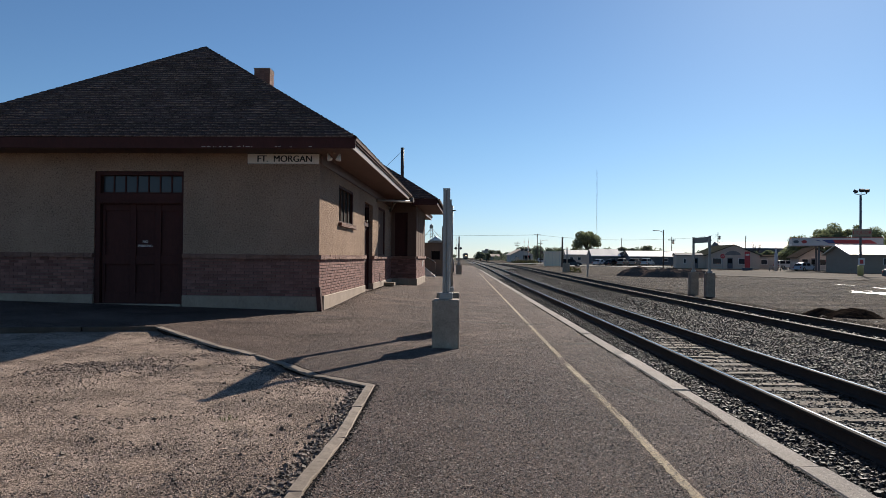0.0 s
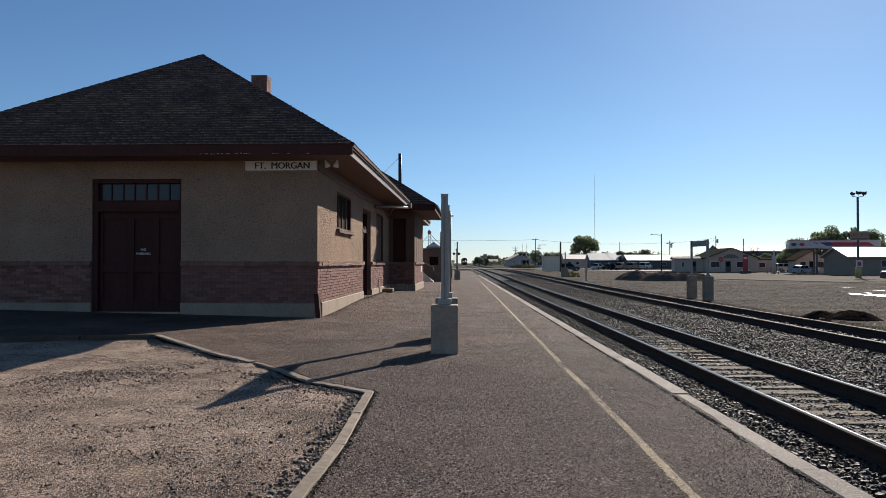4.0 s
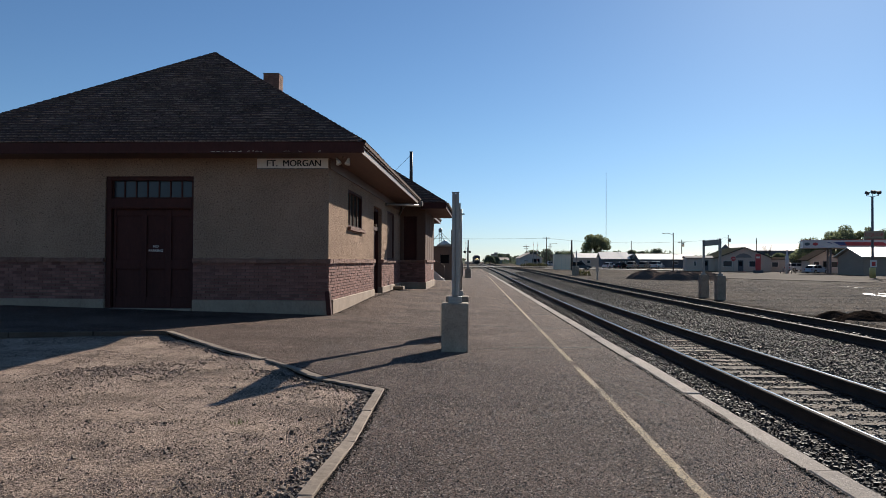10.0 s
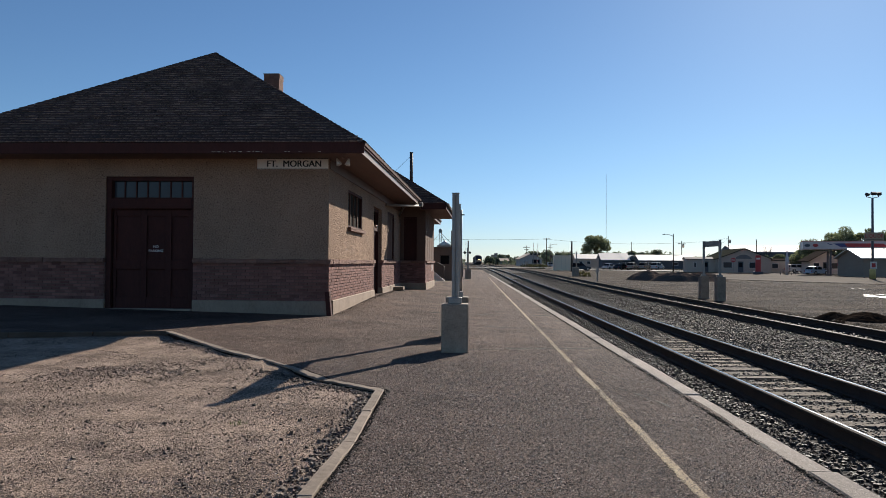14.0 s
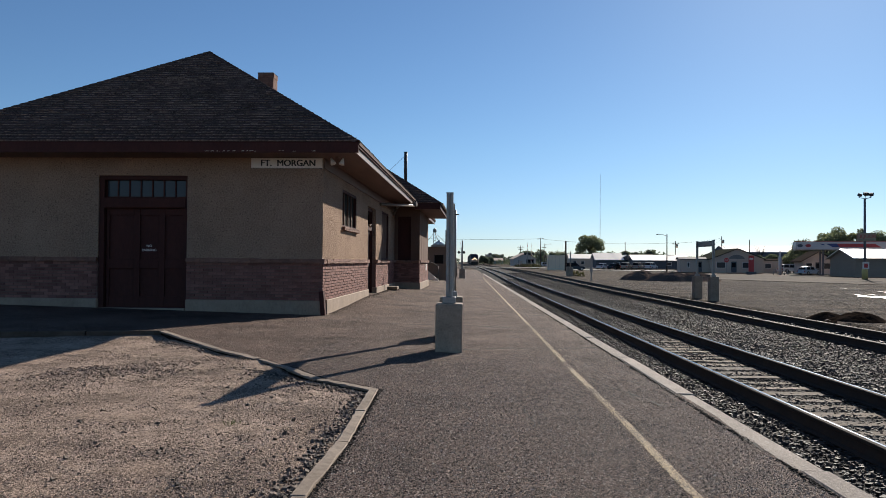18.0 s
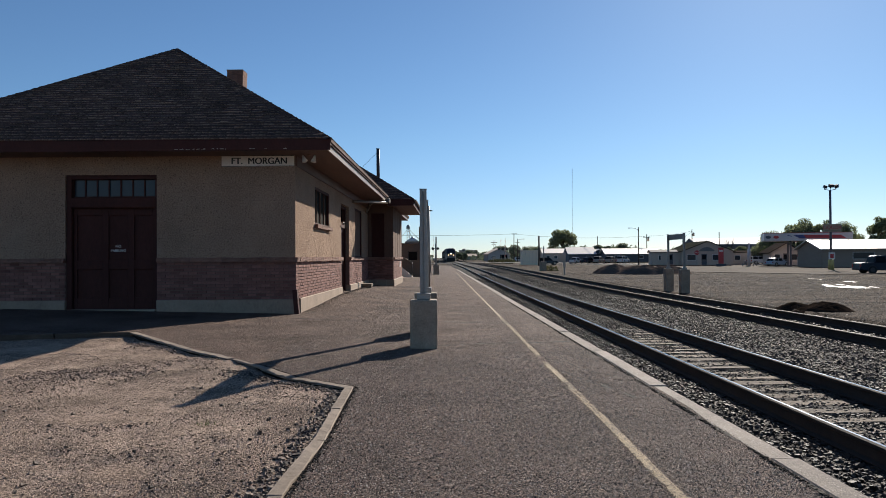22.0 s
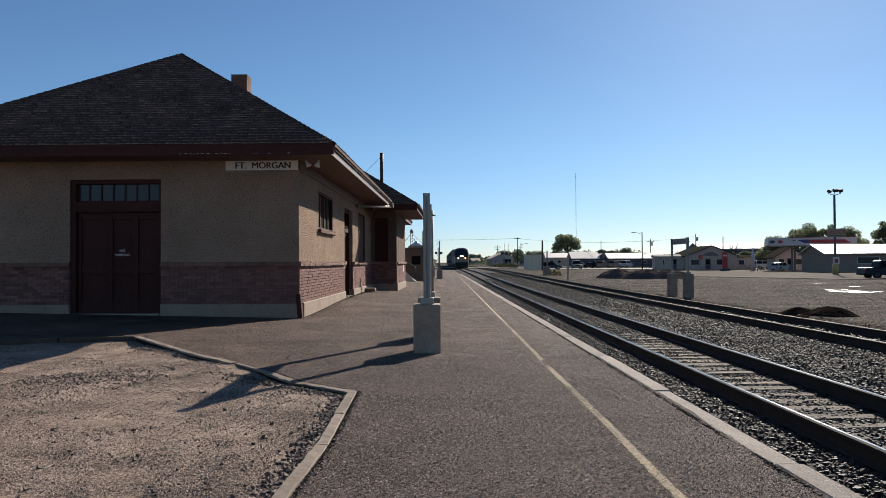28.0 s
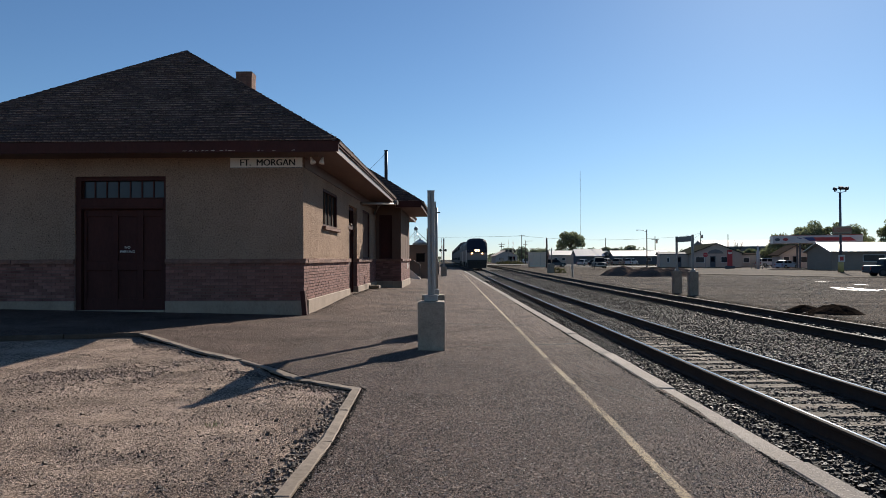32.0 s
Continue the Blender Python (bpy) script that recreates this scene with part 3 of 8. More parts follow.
seam([(-3.1, 15.9), (-1.6, 15.4), (0.1, 15.56), (1.5, 15.3), (2.2, 15.4)], 0.10, MAT["patch"], wander=0.35, thin=0.25, step=0.14)
seam([(-0.2, 11.2), (0.78, 11.72), (1.5, 11.9), (2.2, 12.2)], 0.075, MAT["patch"], wander=0.35, thin=0.25, step=0.12)
seam([(-2.6, 16.9), (-1.9, 15.8), (-1.7, 14.9)], 0.03, MAT["patch"])
y = 2.2
while y < 30:
    ln = rnd.uniform(0.25, 1.3)
    seam([(2.258, y), (2.258 + rnd.uniform(-0.008, 0.006), y + ln / 2), (2.260, y + ln)], rnd.choice((0.012, 0.022, 0.035)), MAT["patch"], wander=0.35, thin=0.02)
    y += ln + rnd.choice((0.1, 0.4, 1.1))

seam([(-1.3, 19.3), (0.3, 19.0), (2.1, 19.4)], 0.12, MAT["patch"], wander=0.3, thin=0.2, step=0.2)
seam([(-0.8, 26.3), (0.8, 26.0), (2.1, 26.2)], 0.16, MAT["patch"], wander=0.3, thin=0.2, step=0.3)
seam([(1.52, 8.9), (1.66, 8.2), (1.85, 7.7), (1.95, 7.2)], 0.02, MAT["patch"], wander=0.5, thin=0.1, step=0.1)
seam([(0.55, 6.9), (0.62, 6.3), (0.60, 6.1)], 0.008, MAT["patch"], wander=0.5, thin=0.1, step=0.08)
seam([(1.7, 9.6), (1.8, 9.0), (2.1, 8.6)], 0.02, MAT["patch"], wander=0.5, thin=0.1, step=0.1)
def line_x(y):
    return 1.385 + 0.022 * ease(4.5, 6.5, y) + 0.0065 * max(0, y - 9.5)


def worn_line():
    """Flakes of paint left on the stones: dense along most of the line, sparse where feet have worn it away."""
    r = random.Random(17)
    vs, fs = [], []
    y, cell = 2.4, 0.0078
    while y < 17:
        gone = max(0.45 * ease(6.35, 6.7, y) * ease(8.3, 8.0, y), 0.95 * ease(9.5, 9.8, y) * ease(10.5, 10.2, y), 0.35 * ease(10.2, 10.5, y))
        keep = 0.93 - 0.85 * gone + 0.14 * noise.noise((y * 3, 0, 1))
        for k in range(9):
            if r.random() > keep - (0.3 if k in (0, 8) else 0.08):
                continue
            x = line_x(y) + (k - 4) * cell + r.uniform(-0.003, 0.003) + 0.006 * noise.noise((y * 0.8, 4, 1))
            a, b = cell * r.uniform(0.42, 0.75), 0.007 * r.uniform(0.7, 1.5)
            i = len(vs)
            for dx, dy in ((-a, -b), (a, -b * r.uniform(0.6, 1.2)), (a * r.uniform(0.7, 1.1), b), (-a * r.uniform(0.7, 1.1), b * r.uniform(0.6, 1.2))):
                vs.append((x + dx, y + dy, plat_z(x + dx) + 0.0035 + 0.0008 * (k % 2)))
            fs.append((i, i + 1, i + 2, i + 3))
        y += 0.0125
    ob = new("yellow_line", raw("yellow_line", vs, fs, MAT["paint_line"]))
    ob.parent = platform
    tagged(ob, "faded yellow safety line painted on the asphalt")


worn_line()
for y0, y1, wide in ((-4, 2.38, 0.068), (17.02, 66, 0.062)):
    run = [(line_x(y), y) for y in steps(y0, y1, 1.5)]
    tagged(seam(run, wide, MAT["paint_line"], lift=0.004, name="yellow_line", wander=0.012, thin=0.87, step=0.15), "faded yellow safety line painted on the asphalt")

# kerb along the track: cast lengths with joints
kerb = thing("platform_edge", pose(0, 0, 0), "pale concrete edging stones along the platform beside the track", "kerb", kind="structure")
def kerb_stone(w, h, ln):
    return finish("kerb_stone", box(0, w, 0.004, ln - 0.008, -h, 0.0), MAT["kerb"], 0.012)
edge_me = kerb_stone(0.20, 0.42, 2.9)
y, k = -3.62, 0
while y < 84:
    share("kerb_stone", edge_me, kerb, pose(2.272 + rnd.uniform(-0.012, 0.012), y, 0.010 + rnd.uniform(-0.006, 0.006), rnd.uniform(-0.1, 0.1), rnd.uniform(-0.5, 0.8), rnd.uniform(-0.15, 0.15)))
    y += 2.9
# low kerb round the dirt lot
lot_kerb = thing("lot_kerb", pose(0, 0, 0), "narrow cracked concrete kerb round the dirt lot", "kerb", kind="structure")
for (xa, ya), (xb, yb) in zip(LOT, LOT[1:]):
    ln = math.dist((xa, ya), (xb, yb))
    n = max(1, round(ln / 1.15))
    ang = math.degrees(math.atan2(yb - ya, xb - xa))
    for k in range(n):
        f = k / n
        x, y = xa + (xb - xa) * f, ya + (yb - ya) * f
        if -2.6 < x < -2.1 and y > 8:
            continue
        worn = -3.4 < x < -2.5 and y > 8
        wide = 0.06 if worn else 0.105 if abs(xb - xa) > 0.3 else 0.095
        slope = pose(x, y, plat_z(x) - (0.006 if worn else 0), 0, 0.0223 * math.degrees(math.cos(radians(ang))), ang + rnd.uniform(-0.6, 0.6))
        # back stretch by the depot: its shade is put into a darker concrete
        shaded = x < -5.2
        if not shaded:
            # face below the pale cap, coloured dark for soil and for its shade
            part("kerb_foot", box(0.0, ln / n, -wide + 0.028, -0.004, -0.2, -0.021), MAT["shaded_soil"], lot_kerb, at=slope)
        bm = box(0.006, ln / n - 0.006, -wide, 0.0, -0.14 if shaded else -0.022, 0.011)
        bmesh.ops.subdivide_edges(bm, edges=[e for e in bm.edges if abs(e.verts[0].co.x - e.verts[1].co.x) > 0.3], cuts=9)
        for v in bm.verts:
            if v.co.z > 0:
                edge = rnd.uniform(-0.022, 0.018) if wide > 0.1 and v.co.y < -0.05 else rnd.uniform(-0.007, 0.006)
                v.co += Vector((rnd.uniform(-0.008, 0.008), edge, rnd.uniform(-0.007, 0.002)))
        part("kerb_stone", bm, MAT["shaded_kerb" if shaded else "lot_kerb"], lot_kerb, bevel=0.007, at=slope)

# ---- railway ----
bed_v, bed_f = [], []
PROFILE = [(2.42, -0.62), (2.75, -0.47), (3.2, -0.448), (3.75, -0.458), (4.0, -0.474), (5.25, -0.474), (5.5, -0.458), (5.95, -0.445), (6.5, -0.50), (7.4, -0.50), (8.3, -0.46), (9.2, -0.475), (10.1, -0.475), (11.0, -0.46), (11.7, -0.55), (12.4, -0.62)]
BY = steps(-20, 40, 0.6) + steps(46, 190, 8) + [260, 400, 700, 1200]
for y in BY:
    for x, h in PROFILE:
        bed_v.append((x, y, h + 0.26 + rail_z(y) + 0.012 * noise.noise((x * 2, y * 2, 0)) + (0.03 * ease(13, 24, y) if 3.2 < x < 6 else 0)))
w = len(PROFILE)
for j in range(len(BY) - 1):
    for i in range(w - 1):
        bed_f.append((j * w + i, j * w + i + 1, (j + 1) * w + i + 1, (j + 1) * w + i))
tagged(new("ballast_bed", raw("ballast_bed", bed_v, bed_f, MAT["ballast"], True)), "bed of dark broken railway ballast", "ballast", "", "structure")

RAIL = [(-0.070, -0.186), (0.070, -0.186), (0.070, -0.174), (0.014, -0.158), (0.009, -0.10), (0.009, -0.06), (0.036, -0.042), (0.037, -0.012), (0.014, 0.0), (-0.013, 0.0), (-0.037, -0.012), (-0.036, -0.042), (-0.009, -0.06), (-0.009, -0.10), (-0.014, -0.158), (-0.070, -0.174)]
def rail_mesh(x, top):
    ys = [-12] + steps(0, 130, 5) + [180, 300, 600, 1200]
    vs = [(x + u, y, rail_z(y) + h) for y in ys for u, h in RAIL]
    n = len(RAIL)
    fs = [(j * n + i, j * n + (i + 1) % n, (j + 1) * n + (i + 1) % n, (j + 1) * n + i) for j in range(len(ys) - 1) for i in range(n)]
    me = raw("rail", vs, fs, MAT["rail_side"])
    me.materials.append(MAT[top])
    for k, p in enumerate(me.polygons):
        if k % n == 8:
            p.material_index = 1
    return me


tie_me = []
for s in range(5):
    bm = box(-1.30, 1.30, -0.115, 0.115, -0.18, 0.0)
    bmesh.ops.subdivide_edges(bm, edges=[e for e in bm.edges if abs(e.verts[0].co.x - e.verts[1].co.x) > 1], cuts=4)
    for v in bm.verts:
        v.co += Vector((rnd.uniform(-0.02, 0.02), rnd.uniform(-0.012, 0.012), rnd.uniform(-0.012, 0.008)))
    tie_me.append(finish("tie", bm, MAT["tie"], 0.008))
bm = box(-0.18, 0.18, -0.10, 0.10, 0, 0.014)
for sx in (-0.12, 0.12):
    bx(bm, sx - 0.015, sx + 0.015, -0.06, -0.03, 0.014, 0.03)
    bx(bm, sx - 0.015, sx + 0.015, 0.03, 0.06, 0.014, 0.03)
plate_me = finish("tie_plate", bm, MAT["rail_side"])
for label, centre, first, last in (("main railway track with weathered wooden ties in ballast", 4.63, -8.0, 118), ("second railway track half buried in ballast", 9.67, -6.0, 100)):
    track = thing("railway_track", pose(0, 0, 0), label, "railway track", kind="structure")
    for x in (centre - 0.75, centre + 0.75):
        ob = new("rail", rail_mesh(x, "rail_top" if centre < 6 else "rail_dull"))
        ob.parent = track
    y = first
    while y < last:
        at = pose(centre + rnd.uniform(-0.05, 0.05), y + rnd.uniform(-0.02, 0.02), rail_z(y) - 0.195 - (0.0 if centre < 6 else 0.012) + rnd.uniform(-0.008, 0.004), 0, 0, rnd.uniform(-1, 1))
        ob = share("tie", rnd.choice(tie_me), track, at)
        if y < 30:
            for x in (centre - 0.75, centre + 0.75):
                share("tie_plate", plate_me, track, pose(x, y, rail_z(y) - 0.2005))
        y += 0.495

def bed_z(x, y):
    for (xa, ha), (xb, hb) in zip(PROFILE, PROFILE[1:]):
        if xa <= x <= xb:
            return ha + (hb - ha) * (x - xa) / (xb - xa) + 0.26 + rail_z(y) + (0.03 * ease(13, 24, y) if 3.2 < x < 6 else 0)
    return -0.5
def spot(x0, x1, y0, y1, power=1.0, skip=()):
    def pick(r):
        while True:
            x, y = r.uniform(x0, x1), y0 + (y1 - y0) * r.random() ** power
            if not any(abs(x - s) < 0.085 for s in skip):
                return x, y
    return pick
for name, n, area, size in (
        ("ballast_stones", 5000, spot(2.55, 12.0, -6, 6, 1.0, (3.88, 5.38, 8.92, 10.42)), (0.02, 0.042)),
        ("ballast_stones", 24000, spot(2.53, 3.79, 3.2, 60, 2.0), (0.012, 0.031)),
        ("ballast_stones", 23000, spot(3.97, 5.29, 6, 75, 1.9), (0.011, 0.026)),
        ("ballast_stones", 56000, spot(5.47, 8.85, 7, 110, 2.0), (0.013, 0.033)),
        ("ballast_stones", 17000, spot(9.0, 12.2, 12, 110, 1.9), (0.022, 0.05))):
    vs, fs = stones(n, area, size, n, bed_z)
    tagged(new(name, raw(name, vs, fs, MAT["stone"])), "loose angular grey ballast stones", "ballast", "", "stuff")

# ---- the depot: u to the track, v away along it, from its corner by the lot ----
depot = thing("railway_depot", pose(-3.27, 17.16, 0, 0, 0, -1.0), "old railway depot, stucco over brick, with dark hipped roof", "station building")
D_LEFT, D_BACK, BAY0, BAY1, BAY_U = -8.7, 29.5, 15.2, 21.0, 1.1
EAVE, SOFF = 4.03, 3.79
LEDGE0, LEDGE1, PLINTH = 1.33, 1.42, 0.46


def wall_band(lo, hi, z0, z1, thick, holes, axis, face, material, name="wall", bevel=0.0):
    """A band of wall with openings (a, b, z0, z1) cut right through it. axis u: runs along u at v = face."""
    bm = bmesh.new()
    cuts = sorted({lo, hi, *[min(max(c, lo), hi) for h in holes for c in h[:2]]})
    for a, b in zip(cuts, cuts[1:]):
        levels = sorted({z0, z1, *[min(max(c, z0), z1) for h in holes if h[0] < (a + b) / 2 < h[1] for c in h[2:]]})
        for c, d in zip(levels, levels[1:]):
            if any(h[0] < (a + b) / 2 < h[1] and h[2] < (c + d) / 2 < h[3] for h in holes):
                continue
            if axis == "u":
                bx(bm, a, b, face, face + thick, c, d)
            else:
                bx(bm, face - thick, face, a, b, c, d)
    bmesh.ops.remove_doubles(bm, verts=bm.verts, dist=0.0005)
    return part(name, bm, material, depot, bevel=bevel)


DOOR = (-5.35, -3.22, 0.0, 3.37)
SIDE_WIN = (2.5, 4.85, 2.30, 3.31)
SIDE_DOOR = (7.2, 9.15, 0.0, 3.22)
SIDE_OPEN = (10.75, 12.95, LEDGE1 + 0.02, 3.3)
front_wall = wall_band(D_LEFT, 0, LEDGE1, SOFF, 0.35, [DOOR], "u", 0.0, MAT["stucco"], "front_wall")
side_wall = wall_band(0.35, BAY0, LEDGE1, SOFF, 0.35, [SIDE_WIN, SIDE_DOOR, SIDE_OPEN], "v", 0.0, MAT["stucco"], "side_wall")
wall_band(BAY1, D_BACK, LEDGE1, SOFF, 0.35, [(23, 24.2, 2.0, 3.3)], "v", 0.0, MAT["stucco"], "side_wall")
wall_band(0.0, BAY_U - 0.3, LEDGE1, SOFF, 0.3, [(0.15, 0.72, LEDGE1, 3.35)], "u", BAY0, MAT["bay_wall"], "bay_wall")
wall_band(BAY0, BAY1, LEDGE1, SOFF, 0.3, [], "v", BAY_U, MAT["bay_wall"], "bay_wall")
wall_band(0.0, BAY_U - 0.3, LEDGE1, SOFF, 0.3, [], "u", BAY1 - 0.3, MAT["stucco"], "bay_wall")
part("back_wall", box(D_LEFT, 0, D_BACK - 0.35, D_BACK, -0.1, SOFF), MAT["stucco"], depot)
part("left_wall", box(D_LEFT, D_LEFT + 0.35, 0.35, D_BACK - 0.35, -0.1, SOFF), MAT["stucco"], depot)
part("floor", box(D_LEFT + 0.36, -0.36, 0.36, D_BACK - 0.36, -0.05, 0.16), MAT["concrete"], depot)
# brick base: a mortar core a little behind the bricks' faces, plinth and ledge
def base_band(lo, hi, holes, axis, face, tag):
    cores, a = [], lo
    for h0, h1 in [h[:2] for h in holes] + [(hi, hi)]:
        core = wall_band(a, h0, PLINTH, LEDGE0, 0.32, [], axis, face + (0.012 if axis == "u" else -0.012), MAT["mortar"], "brick_core")
        wall_band(a, h0, -0.15, PLINTH, 0.38, [], axis, face + (-0.05 if axis == "u" else 0.05), MAT["plinth"], "plinth", 0.012)
        cores.append((a, h0, core))
        a = h1
    return cores


front_base = base_band(D_LEFT, 0.0, [DOOR], "u", 0.0, "front")
side_base = base_band(0.35, BAY0, [SIDE_DOOR], "v", 0.0, "side")
base_band(BAY1, D_BACK, [], "v", 0.0, "side")
bay_face = base_band(0.0, BAY_U - 0.3, [], "u", BAY0, "bay")
bay_base = base_band(BAY0, BAY1, [], "v", BAY_U, "bay")
def ledge_run(lo, hi, axis, face):
    x = lo
    while x < hi - 0.05:
        ln = min(rnd.uniform(0.45, 0.8), hi - x)
        if axis == "u":
            bm = box(x + 0.004, x + ln - 0.004, face - 0.075, face + 0.25, LEDGE0, LEDGE1 + 0.012)
        else:
            bm = box(face - 0.25, face + 0.075, x + 0.004, x + ln - 0.004, LEDGE0, LEDGE1 + 0.012)
        bmesh.ops.subdivide_edges(bm, edges=bm.edges, cuts=2, use_grid_fill=True)
        for v in bm.verts:
            v.co += Vector((rnd.uniform(-1, 1), rnd.uniform(-1, 1), rnd.uniform(-1, 1))) * 0.009
        part("ledge_stone", bm, MAT["ledge"], depot)
        x += ln


ledge_run(D_LEFT, DOOR[0], "u", 0)
ledge_run(DOOR[1], 0.07, "u", 0)
ledge_run(0.26, SIDE_DOOR[0], "v", 0)
ledge_run(SIDE_DOOR[1], BAY0, "v", 0)
ledge_run(0, BAY_U, "u", BAY0)
ledge_run(BAY0 + 0.2, BAY1, "v", BAY_U)
ledge_run(BAY1, D_BACK, "v", 0)

# roof: hipped, with boxed eaves, a cross hip over the bay
OVER = 0.97
BOARD = 0.915
RU0, RU1, RV0, RV1 = D_LEFT - OVER, OVER, -0.95, D_BACK + 0.95
HALF = (RU1 - RU0) / 2
RIDGE, RC = EAVE + HALF * 0.66, (RU0 + RU1) / 2
corners = [Vector((RU0, RV0, EAVE)), Vector((RU1, RV0, EAVE)), Vector((RU1, RV1, EAVE)), Vector((RU0, RV1, EAVE))]
ra, rb = Vector((RC, RV0 + HALF, RIDGE)), Vector((RC, RV1 - HALF, RIDGE))
bm = bmesh.new()
vs = [bm.verts.new(p) for p in (*corners, ra, rb)]
for f in ((0, 1, 4), (1, 2, 5, 4), (2, 3, 5), (3, 0, 4, 5), (3, 2, 1, 0)):
    bm.faces.new([vs[k] for k in f])
roof = part("roof", bm, MAT["shingle"], depot, "dark weathered asphalt-shingle hipped roof")
BU1, BV0, BV1, BZ = 2.05, 14.35, 21.85, 3.90
bh = (BV1 - BV0) / 2
bay_top = BZ + bh * 0.66
bpts = [Vector((-1.2, BV0, BZ)), Vector((BU1, BV0, BZ)), Vector((BU1, BV1, BZ)), Vector((-1.2, BV1, BZ)), Vector((BU1 - bh, (BV0 + BV1) / 2, bay_top)), Vector((-3.6, (BV0 + BV1) / 2, bay_top))]
bm = bmesh.new()
vs = [bm.verts.new(p) for p in (*bpts, Vector((-3.6, BV0, BZ)), Vector((-3.6, BV1, BZ)))]
for f in ((6, 1, 4, 5), (1, 2, 4), (2, 7, 5, 4), (6, 7, 2, 1), (7, 6, 5)):
    bm.faces.new([vs[k] for k in f])
bay_roof = part("bay_roof", bm, MAT["shingle"], depot, "shingled hipped roof over the bay")
# soffits, fascias, gutters
part("soffit", box(RU0 + 0.03, BOARD - 0.03, RV0 + 0.03, RV1 - 0.03, SOFF, SOFF + 0.03), MAT["soffit"], depot, "brown painted soffit boards")
part("bay_soffit", box(BOARD + 0.004, BU1 - 0.03, BV0 + 0.03, BV1 - 0.03, BZ - 0.255, BZ - 0.225), MAT["soffit"], depot, "brown painted soffit boards")
part("fascia", box(RU0, RU1, RV0, RV0 + 0.028, SOFF - 0.012, EAVE - 0.012), MAT["maroon"], depot, "flaking maroon fascia board")
for v0, v1 in ((RV0 + 0.03, BV0 - 0.002), (BV1 + 0.002, RV1)):
    part("fascia", box(BOARD - 0.028, BOARD, v0, v1, SOFF - 0.012, 3.905), MAT["gutter"], depot, "pale sunlit eave board")
    part("eave_moulding", box(BOARD - 0.03, RU1 - 0.015, v0, v1, 3.907, 3.955), MAT["maroon"], depot, "dark maroon moulding under the roof edge", 0.008)
    part("roof_edge", box(BOARD - 0.03, RU1 + 0.012, v0, v1, 3.957, EAVE - 0.004), MAT["shingle"], depot)
part("fascia", box(RU1 + 0.002, BU1, BV0, BV0 + 0.028, BZ - 0.27, BZ - 0.012), MAT["maroon"], depot)
part("fascia", box(BU1 - 0.028, BU1, BV0 + 0.03, BV1, BZ - 0.27, BZ - 0.012), MAT["maroon"], depot)
for lo, hi in ((-2.47, -1.98), (-1.86, -1.77), (-1.66, -1.34), (-0.82, -0.71), (-0.50, -0.43), (-0.07, 0.0)):
    a = lo
    while a < hi:
        ln = rnd.uniform(0.03, 0.12)
        z = SOFF + 0.012 + rnd.uniform(0.0, 0.012)
        tip = rnd.uniform(0.006, 0.022)
        outline = [(a, RV0 - 0.003, z), (a + ln * 0.4, RV0 - 0.003, z - 0.003), (a + ln, RV0 - 0.003, z + 0.002), (a + ln * 0.8, RV0 - 0.003, z + tip), (a + ln * 0.3, RV0 - 0.003, z + tip * rnd.uniform(0.3, 1.0))]
        part("peeled_strip", slab(bmesh.new(), outline, (0, 0.004, 0)), MAT["peel"], depot, "bare strip where paint has peeled")
        a += ln + rnd.choice((0.01, 0.02, 0.05))
def gutter(p, q, out):
    """A half-round gutter from p to q, opening upwards."""
    p, q, out = Vector(p), Vector(q), Vector(out)
    bm = bmesh.new()
    rows = []
    for c in (p, q):
        ring = []
        for k in range(9):
            a = math.pi * k / 8
            ring.append(bm.verts.new(c + out * (0.058 - 0.054 * math.cos(a)) + Vector((0, 0, -0.075 * math.sin(a)))))
        rows.append(ring)
    for k in range(8):
        bm.faces.new((rows[0][k], rows[0][k + 1], rows[1][k + 1], rows[1][k]))
    bm.faces.new(rows[0])
    bm.faces.new(rows[1][::-1])
    return part("gutter", bm, MAT["gutter"], depot, "pale painted metal gutter")


gutter((BU1, BV0, BZ - 0.02), (BU1, BV1, BZ - 0.02), (1, 0, 0))
bm = bmesh.new()
tube(bm, [(1.0, 13.62, 3.715), (0.03, 10.05, 3.48)], 0.055, 10)
spout = part("downspout", bm, MAT["pipe"], depot, "grey metal downpipe under the eave")
part("pipe_end", rod(bmesh.new(), (0.93, 13.64, 3.77), (1.10, 13.60, 3.77), 0.10, n=14), MAT["pipe"], spout, "round pipe end")
bm = bmesh.new()
tube(bm, [(0.55, 11.97, 3.60), (0.30, 13.4, 3.60), (0.06, 14.3, 3.36)], 0.05, 8)
part("pipe_elbow", bm, MAT["pipe"], spout)
for v0, v1 in ((0.02, BAY0), (BAY1, D_BACK)):
    part("frieze_board", box(0.003, 0.035, v0, v1, 3.55, SOFF - 0.002), MAT["soffit"], depot, "dark frieze board under the soffit", 0.006)

# chimneys
core = part("chimney_core", box(-3.68, -3.17, 7.0, 7.50, 6.2, 7.575), MAT["mortar"], depot)
brick_ch = finish("brick", box(-0.078, 0.078, -0.02, 0.05, 0, 0.06), MAT["brick_red"], 0.004)
for r in range(15):
    z = 6.55 + r * 0.068
    out = 0.012 if r >= 13 else 0
    for k in range(3):
        share("brick", brick_ch, core, pose(-3.59 + k * 0.167, 7.0 + 0.01 - out, z))
        share("brick", brick_ch, core, pose(-3.17 - 0.01 + out, 7.083 + k * 0.167, z, 0, 0, 90))
part("chimney_cap", box(-3.70, -3.15, 6.98, 7.52, 7.575, 7.60), MAT["concrete"], depot, bevel=0.012)
bm = bmesh.new()
rod(bm, (0.30, 16.9, 4.6), (0.30, 16.9, 6.42), 0.075, n=10)
